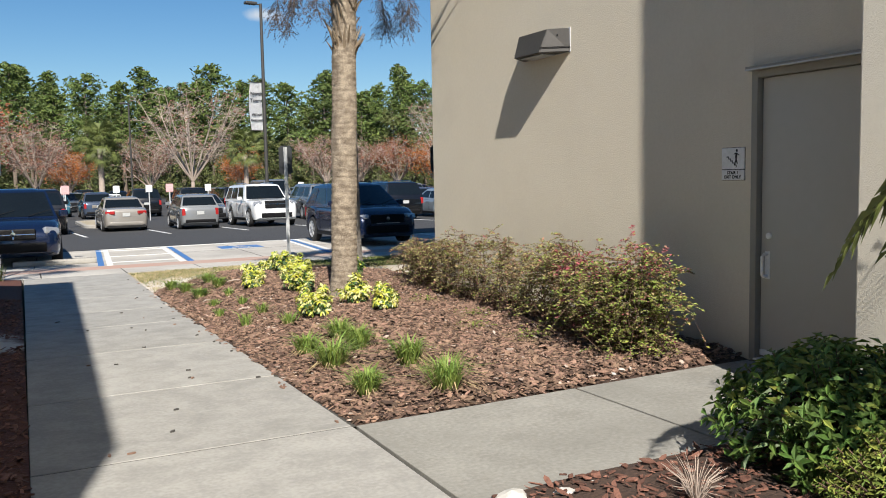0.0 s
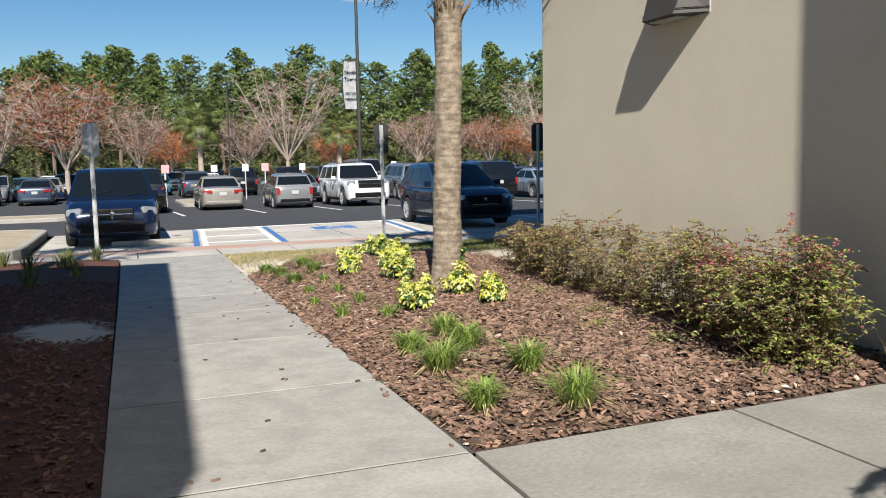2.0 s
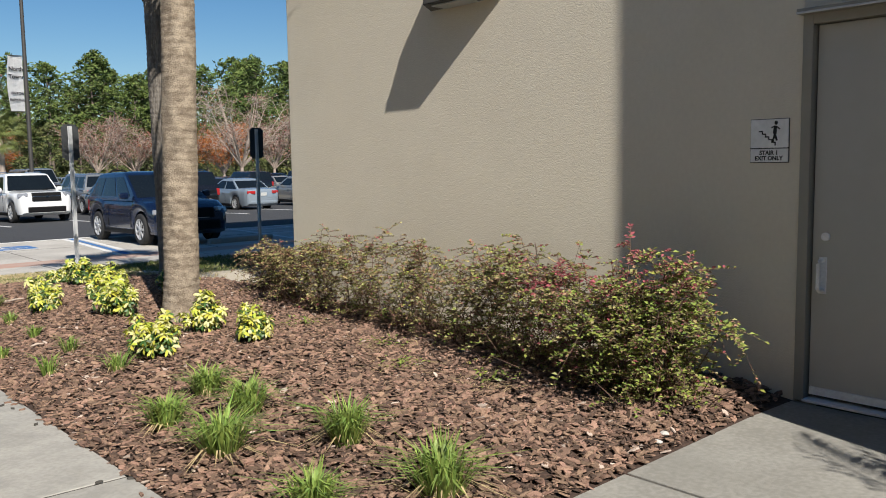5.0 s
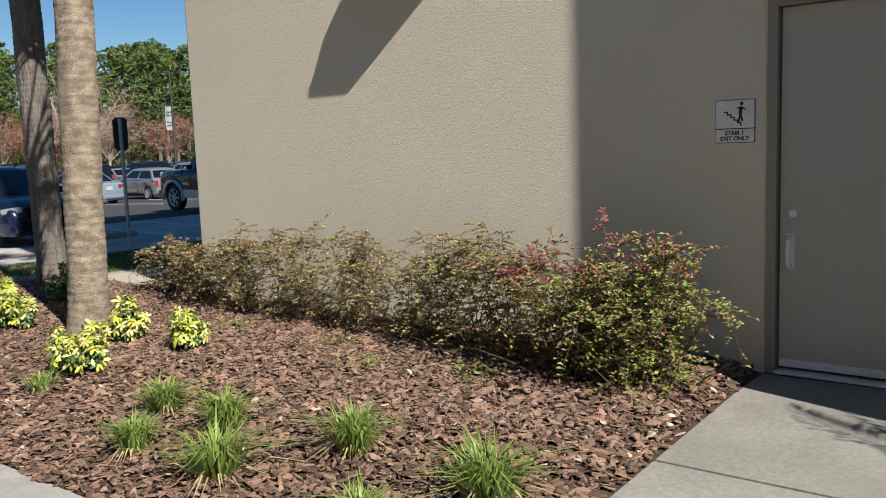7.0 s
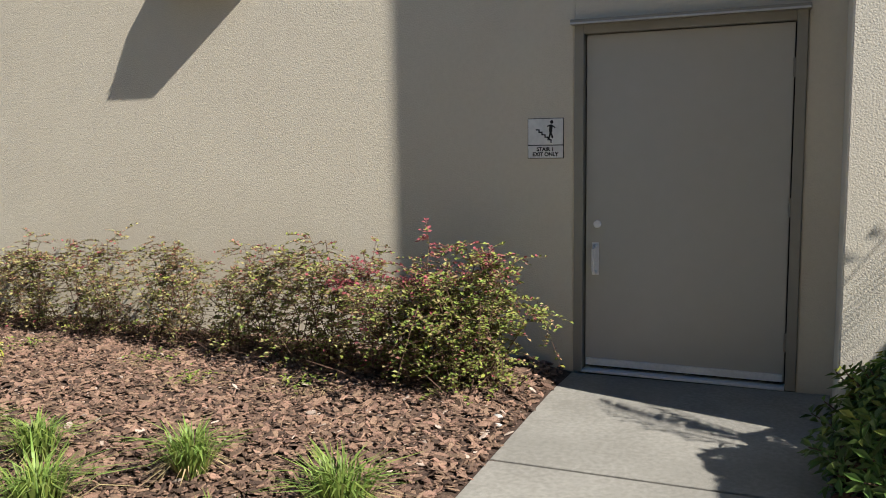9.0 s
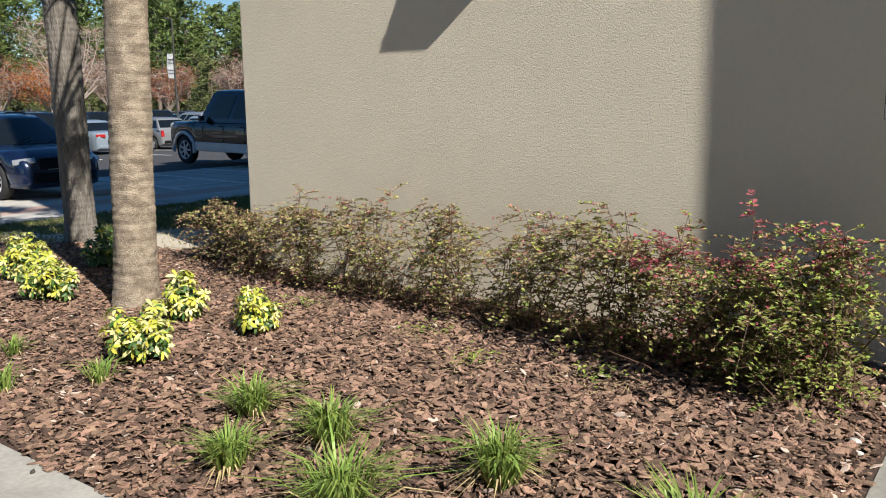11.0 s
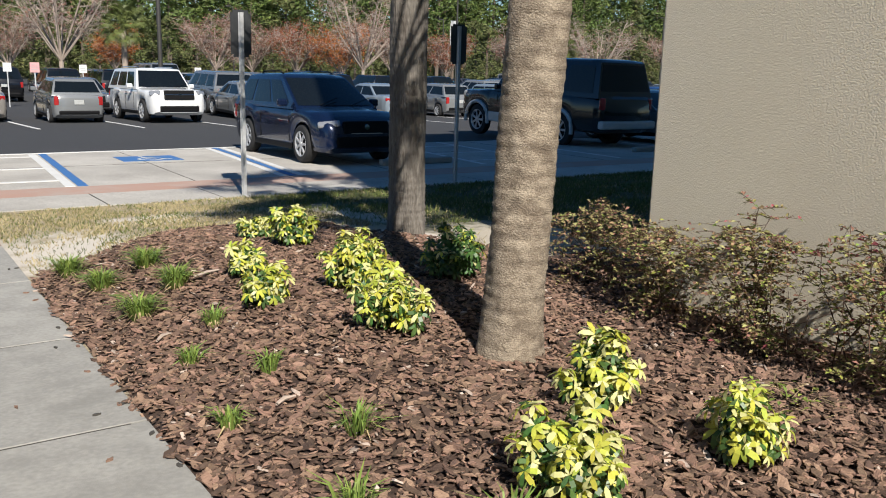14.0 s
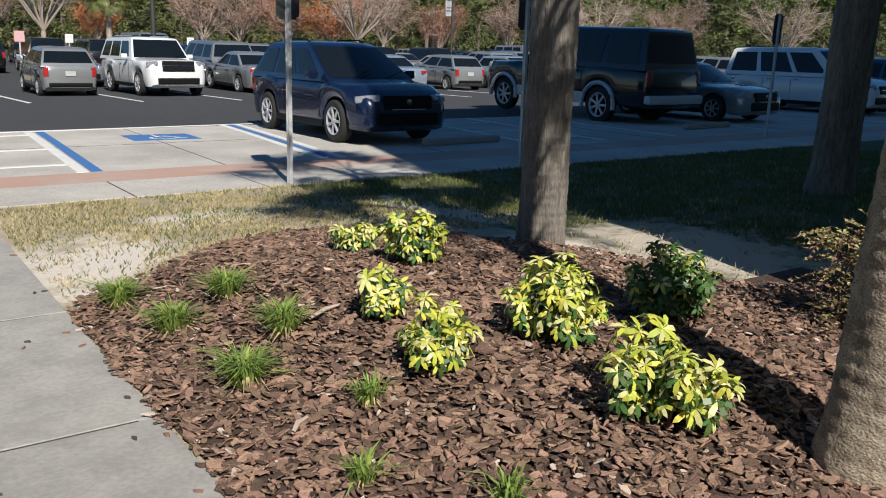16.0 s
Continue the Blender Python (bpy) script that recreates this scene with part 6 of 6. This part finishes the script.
def chip_field(name, parent, count, area, height, material, seed, keep=lambda x, y: True, big=1.0):
    rnd = random.Random(seed)
    pile = Pile()
    x0, x1, y0, y1 = area
    shapes = [chip_points(rnd, 1.0, rnd.uniform(0.24, 0.6), rnd.uniform(0.025, 0.07)) for _ in range(90)]
    placed = 0
    while placed < count:
        x, y = rnd.uniform(x0, x1), rnd.uniform(y0, y1)
        if not keep(x, y):
            continue
        placed += 1
        v, f = rnd.choice(shapes)
        l = big * rnd.choice((0.02, 0.028, 0.035, 0.042, 0.052, 0.065, 0.085)) * rnd.uniform(0.8, 1.2)
        m = pose(x, y, height(x, y) + rnd.uniform(0.0, 0.015), rnd.gauss(0, 16), rnd.gauss(0, 16), rnd.uniform(0, 360)) @ Matrix.Scale(l, 4)
        pile.add([m @ Vector(p) for p in v], f)
    return tagged(new(name, pile.made(name, material)), "loose flakes of bark mulch covering the bed", "bark mulch", kind="stuff")


bed = bpy.data.objects["mulch_bed"]
chip_field("bark_chips", bed, 56000, (1.6, 4.87, 4.38, 14.1), bed_z, M_CHIP, 11, in_bed)
chip_field("pale_bark_chips", bed, 1100, (1.6, 4.7, 4.42, 14.0), bed_z, M_CHIP_PALE, 12, in_bed, 0.9)
chip_field("corner_bark_chips", bed, 900, (4.9, 5.6, 10.05, 11.2), bed_z, M_CHIP, 13, lambda x, y: y < 11.1 - 0.7 * (x - 4.9))
chip_field("door_bed_chips", bpy.data.objects["door_bed"], 1800, (1.62, 3.6, 1.0, 2.95), lambda x, y: 0.04 * ease((x - 1.6) / 0.5), M_CHIP_RED, 14)
chip_field("left_bed_chips", bpy.data.objects["left_bed"], 9000, (-2.2, -0.15, 3.6, 14), lambda x, y: ground_z(y) + 0.05 * ease((-0.15 - x) / 0.6), M_CHIP_RED, 15, lambda x, y: not (8.6 < y < 10.2 and x > -1.0 and abs(y - 9.4) + abs(x + 0.6) < 0.7))


def single_flakes():
    """The bark flakes nearest to the walk, each one by itself."""
    rnd = random.Random(41)
    shapes = []
    for i in range(16):
        v, f = chip_points(rnd, 1.0, rnd.uniform(0.35, 0.65), rnd.uniform(0.04, 0.08))
        shapes.append(mesh("flake", v, f, M_FLAKE))
    for i in range(300):
        x, y = rnd.uniform(1.78, 2.5), rnd.uniform(9.8, 11.2)
        ob = new("flake", shapes[i % 16])
        ob.parent = bed
        l = rnd.uniform(0.035, 0.075)
        ob.matrix_basis = pose(x, y, bed_z(x, y) + rnd.uniform(0.008, 0.016), rnd.gauss(0, 10), rnd.gauss(0, 10), rnd.uniform(0, 360)) @ Matrix.Scale(l, 4)


single_flakes()


def stick(x, y, l, turn):
    v, f = tube([(-l / 2, 0, 0), (0, 0.012, 0.008), (l / 2, 0, 0.004)], [0.008, 0.012, 0.005], 6)
    tagged(new("stick", mesh("stick", v, f, M_CHIP_PALE)), "pale split stick lying on the bark mulch", "stick", "sticks on the mulch").matrix_basis = pose(x, y, bed_z(x, y) + 0.025, 0, 0, turn)


stick(2.62, 11.95, 0.28, 25)
stick(2.05, 11.1, 0.14, 40)
stick(2.2, 9.7, 0.12, 20)


def strays():
    """Single bits of bark lying on the walk by the edge of the bed."""
    rnd = random.Random(17)
    shapes = []
    for i in range(10):
        v, f = chip_points(rnd, 0.045, 0.02, 0.005)
        shapes.append(mesh("stray_chip", v, f, M_TAR if i % 2 else M_CHIP))
    for i in range(60):
        y = rnd.uniform(4.4, 16)
        x = WALK_RIGHT(y) - abs(rnd.gauss(0, 0.07)) - 0.02 if rnd.random() < 0.7 else rnd.uniform(0.2, 1.6)
        tagged(new("stray_chip", shapes[i % 10]), "small dark bit of bark lying on the concrete", "bark chip", "stray bark on the walk").matrix_basis = pose(x, y, ground_z(y) + 0.006, 0, 0, rnd.uniform(0, 360))


strays()


def stone(x, y, s, seed, z=0.0):
    rnd = random.Random(seed)
    bm = bmesh.new()
    bmesh.ops.create_icosphere(bm, subdivisions=2, radius=1.0)
    for v in bm.verts:
        v.co *= 1 + 0.25 * noise.noise(v.co * 1.3 + Vector((seed, 0, 0)))
        v.co = Vector((v.co.x * s, v.co.y * s * 0.7, v.co.z * s * 0.4))
    tagged(new("stone", bm_mesh("stone", bm, M_STONE)), "pale broken stone at the corner of the concrete", "stone", "pale stones by the walk").matrix_basis = pose(x, y, z + s * 0.3, 0, 0, rnd.uniform(0, 180))


for i, (x, y, s) in enumerate(((1.76, 2.86, 0.09), (2.02, 2.82, 0.06), (2.2, 2.84, 0.05), (3.72, 4.56, 0.035), (3.62, 4.53, 0.025))):
    stone(x, y, s, i + 1, 0.0 if y < 4 else bed_z(x, y))


# ---- grass ----
def turf(name, parent, count, area, height, material, seed, keep=lambda x, y: True, size=0.05):
    rnd = random.Random(seed)
    pile = Pile()
    x0, x1, y0, y1 = area
    n = 0
    while n < count:
        x, y = rnd.uniform(x0, x1), rnd.uniform(y0, y1)
        if not keep(x, y) or noise.noise((x * 1.7, y * 1.7, seed)) < -0.12 and rnd.random() < 0.85:
            continue
        n += 1
        z = height(x, y) - 0.012
        for _ in range(2):
            a = rnd.uniform(0, 6.28)
            s = Vector((math.cos(a), math.sin(a), 0)) * 0.005
            tip = Vector((x + rnd.gauss(0, size * 0.5), y + rnd.gauss(0, size * 0.5), z + size * rnd.uniform(0.5, 1.2)))
            pile.add([Vector((x, y, z)) - s, Vector((x, y, z)) + s, tip], [(0, 1, 2)])
    return tagged(new(name, pile.made(name, material)), "short uneven blades of mown grass", "grass", kind="stuff")


lawn, lawn_east = bpy.data.objects["lawn"], bpy.data.objects["lawn_east"]
off_bed = lambda x, y: not in_bed(x, y) and not (x < 2.4 and y < 15.3 and rng.random() < 0.6)
turf("lawn_grass", lawn, 2600, (1.75, 4.9, 13.6, 17.28), land_z, M_TURF, 21, off_bed, 0.04)
turf("lawn_dry_grass", lawn, 7500, (1.75, 4.9, 13.4, 17.28), land_z, M_DRY_TURF, 22, off_bed, 0.035)
turf("shade_grass", lawn_east, 22000, (4.9, 15, 11.2, 17.28), land_z, M_TURF, 23, lambda x, y: x > 6.1 - 0.35 * noise.noise((y * 2, x * 2, 1)) or y > 13.0, 0.06)
turf("shade_dry_grass", lawn_east, 3000, (4.9, 12, 11.0, 17.28), land_z, M_DRY_TURF, 24, size=0.05)


# ---- trees beyond ----
def clumps(pile, centre, radius, count, size, rnd, flat=1.0):
    for _ in range(count):
        d = Vector((rnd.gauss(0, 1), rnd.gauss(0, 1), rnd.gauss(0, 1))).normalized() * radius * rnd.random() ** 0.4
        d.z *= flat
        c = centre + d
        s = size * rnd.uniform(0.6, 1.3)
        for _ in range(2):
            a = Vector((rnd.gauss(0, 1), rnd.gauss(0, 1), rnd.gauss(0, 0.6))).normalized()
            b = a.cross(Vector((rnd.gauss(0, 1), rnd.gauss(0, 1), rnd.gauss(0, 1)))).normalized()
            pile.add([c - a * s, c + b * s * 0.34, c + a * s, c - b * s * 0.34], [(0, 1, 2, 3)])


def pine_meshes(seed, height, spread, low, leaf):
    """A tall tree: a bare lower trunk, whorls of limbs and ragged clumps of foliage."""
    rnd = random.Random(seed)
    wood, crown = Pile(), Pile()
    v, f = tube([(0, 0, -0.5), (rnd.uniform(-0.3, 0.3), 0, height * 0.5), (0, rnd.uniform(-0.3, 0.3), height)], [0.28, 0.2, 0.05], 7)
    wood.add(v, f)
    n = int(height * 2.0)
    for i in range(n):
        u = low + (1 - low) * i / n
        z = height * u
        v = (u - low) / (1 - low)
        prof = spread * min(1.0, 0.35 + 3.5 * v) * (1 - v) ** 0.55 + 0.25
        a = i * 2.4 + rnd.uniform(-0.5, 0.5)
        reach = prof * rnd.uniform(0.35, 1.2)
        tip = Vector((math.cos(a) * reach, math.sin(a) * reach, z + reach * rnd.uniform(0.1, 0.45)))
        v, f = tube([(0, 0, z), tip * 0.5 + Vector((0, 0, z * 0.5)), tip], [0.06, 0.04, 0.015], 4)
        wood.add(v, f)
        clumps(crown, tip, 0.6 + reach * 0.36, 38, 0.33, rnd, 0.65)
        clumps(crown, Vector((tip.x * 0.55, tip.y * 0.55, z + reach * 0.15)), 0.55 + reach * 0.28, 20, 0.33, rnd, 0.65)
    return wood.made("trunk", M_TREE_BARK), crown.made("crown", leaf)


def bare_tree_meshes(seed, height, spread, leaf, leaf_count):
    """A vase-shaped tree with many fine limbs and thin remaining leaves."""
    rnd = random.Random(seed)
    wood, crown = Pile(), Pile()
    fork = Vector((0, 0, height * 0.24))
    v, f = tube([(0, 0, -0.3), fork], [0.16, 0.13], 8)
    wood.add(v, f)
    tips = []
    for i in range(13):
        a = i * 2.4 + rnd.uniform(-0.3, 0.3)
        tip = Vector((math.cos(a) * spread * rnd.uniform(0.3, 1), math.sin(a) * spread * rnd.uniform(0.3, 1), height * rnd.uniform(0.66, 1.0)))
        mid = fork.lerp(tip, 0.5) + Vector((tip.x * 0.1, tip.y * 0.1, 0.2))
        v, f = tube([fork, mid, tip], [0.08, 0.05, 0.012], 5)
        wood.add(v, f)
        for _ in range(13):
            u = rnd.uniform(0.25, 0.95)
            p = (fork.lerp(mid, u * 2) if u < 0.5 else mid.lerp(tip, u * 2 - 1))
            q = p + Vector((rnd.gauss(0, 1) + tip.x * 0.3, rnd.gauss(0, 1) + tip.y * 0.3, abs(rnd.gauss(0.5, 0.6)))).normalized() * rnd.uniform(0.7, 1.7)
            v, f = tube([p, q], [0.022, 0.008], 3)
            wood.add(v, f)
            for _ in range(8):
                r = p.lerp(q, rnd.uniform(0.3, 1))
                t = r + Vector((rnd.gauss(0, 1), rnd.gauss(0, 1), rnd.gauss(0.4, 0.7))).normalized() * rnd.uniform(0.3, 0.8)
                v, f = tube([r, t], [0.011, 0.005], 3)
                wood.add(v, f)
                tips.append(t)
    for _ in range(leaf_count):
        t = rnd.choice(tips) + Vector((rnd.gauss(0, 0.2), rnd.gauss(0, 0.2), rnd.gauss(0, 0.2)))
        clumps(crown, t, 0.14, 1, 0.11, rnd)
    return wood.made("trunk", M_PALE_BARK), crown.made("crown", leaf) if crown.faces else None


def tree(meshes, x, y, turn, scale, label, category="tree", name="tree", group="trees behind the car park"):
    ob = thing(name, pose(x, y, ground_z(y), 0, 0, turn) @ Matrix.Scale(scale, 4), label, category, group)
    add_part("trunk", meshes[0], ob)
    if meshes[1]:
        add_part("crown", meshes[1], ob)
    return ob


def far_wood_shade():
    """A ragged-topped sheet, coloured as the dark shade in the wood behind its first trees."""
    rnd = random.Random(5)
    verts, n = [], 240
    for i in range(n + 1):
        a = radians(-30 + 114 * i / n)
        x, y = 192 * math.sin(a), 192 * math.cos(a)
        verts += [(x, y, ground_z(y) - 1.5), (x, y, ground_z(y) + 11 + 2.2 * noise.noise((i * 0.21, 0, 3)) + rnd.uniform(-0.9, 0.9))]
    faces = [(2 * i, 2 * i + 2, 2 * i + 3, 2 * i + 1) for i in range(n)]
    tagged(new("backdrop", mesh("backdrop", verts, faces, M_FAR_WOOD_SHADE)), "sheet painted dark green for the shade deep behind the pines", "wood", kind="structure")


far_wood_shade()
PINES = [pine_meshes(400 + i, 16 + i % 3, 3.6 + 0.4 * (i % 2), 0.30, M_PINE) for i in range(5)]
OAKS = [pine_meshes(420 + i, 12, 4.6, 0.04, M_OAK) for i in range(3)]
trnd = random.Random(99)
for row, (dist, step) in enumerate(((146, 2.0), (156, 2.0), (170, 2.2))):
    az = -20.0
    while az < 74:
        a = radians(az + trnd.uniform(-0.7, 0.7))
        d = dist + trnd.uniform(-6, 6)
        tree(PINES[trnd.randrange(5)] if trnd.random() < 0.8 else OAKS[trnd.randrange(3)], d * math.sin(a), d * math.cos(a), trnd.uniform(0, 360), trnd.uniform(0.92, 1.22) * (1.0 + 0.06 * row),
             "tall green pine in the wood behind the car park", name="pine_tree")
        az += step * trnd.uniform(0.7, 1.25)
az = -20.0
while az < 74:
    a, d = radians(az), trnd.choice((132, 140, 150, 178)) + trnd.uniform(-4, 4)
    tree(OAKS[trnd.randrange(3)], d * math.sin(a), d * math.cos(a), trnd.uniform(0, 360), trnd.uniform(0.55, 0.85), "low green tree at the edge of the wood", name="broadleaf_tree")
    az += trnd.uniform(0.6, 1.1)
ROSE = [bare_tree_meshes(440 + i, 7.6, 3.6, M_ROSE, 2200) for i in range(2)]
BARE = [bare_tree_meshes(450 + i, 8.4, 4.2, M_ROSE, 700) for i in range(2)]
RUST = [bare_tree_meshes(460 + i, 6.8, 3.2, M_RUST, 2800) for i in range(2)]
ORANGE = [bare_tree_meshes(470 + i, 6.2, 2.9, M_ORANGE, 5200) for i in range(2)]
for meshes, px, dist, s, label in ((BARE, 10.2, 72, 1.15, "bare spreading tree with fine pale limbs"), (RUST, -3.2, 62, 1.15, "tree with thin rust-red leaves"), (ROSE, 1.0, 76, 1.0, "nearly leafless rosy-brown tree beyond the cars"),
                                   (ROSE, -7.0, 70, 1.1, "nearly leafless rosy-brown tree beyond the cars"), (ORANGE, 2.9, 104, 1.0, "tree in orange autumn leaf"), (ROSE, 7.6, 96, 0.95, "nearly leafless rosy-brown tree beyond the cars"), (ORANGE, 13.2, 110, 1.0, "tree in orange autumn leaf"),
                                   (ROSE, 18.8, 100, 1.05, "nearly leafless rosy-brown tree beyond the cars"), (ROSE, 21, 104, 1.0, "nearly leafless rosy-brown tree beyond the cars"), (RUST, 23.6, 100, 1.05, "tree with thin rust-red leaves"), (ORANGE, 26.3, 98, 1.1, "tree in orange autumn leaf"),
                                   (BARE, 27.3, 80, 1.1, "bare spreading tree with fine pale limbs"), (ROSE, 29.5, 105, 1.1, "nearly leafless rosy-brown tree beyond the cars"), (RUST, 33, 108, 1.0, "tree with thin rust-red leaves"), (ROSE, 37, 100, 1.0, "nearly leafless rosy-brown tree beyond the cars"),
                                   (BARE, 42, 92, 1.0, "bare spreading tree with fine pale limbs"), (ROSE, 47, 104, 1.0, "nearly leafless rosy-brown tree beyond the cars"), (BARE, 53, 96, 1.0, "bare spreading tree with fine pale limbs"), (RUST, -11, 66, 1.1, "tree with thin rust-red leaves")):
    a = radians(px)
    tree(meshes[trnd.randrange(2)], dist * math.sin(a), dist * math.cos(a), trnd.uniform(0, 360), s, label, name="bare_tree" if meshes is BARE else "autumn_tree", group="trees among the parked cars")
for px, dist, s in ((4.7, 84, 1.35), (13.6, 84, 1.2), (40.0, 96, 1.3), (38.4, 100, 1.1)):
    a = radians(px)
    p = sabal_palm(dist * math.sin(a), dist * math.cos(a), ground_z(dist), 4.2, 0.2, 0.17, M_PALE_BARK, "round-headed palm among the far trees", int(px * 10), fronds=60, clusters=0, boots=4, low=-55)
    p.scale = (s, s, s)
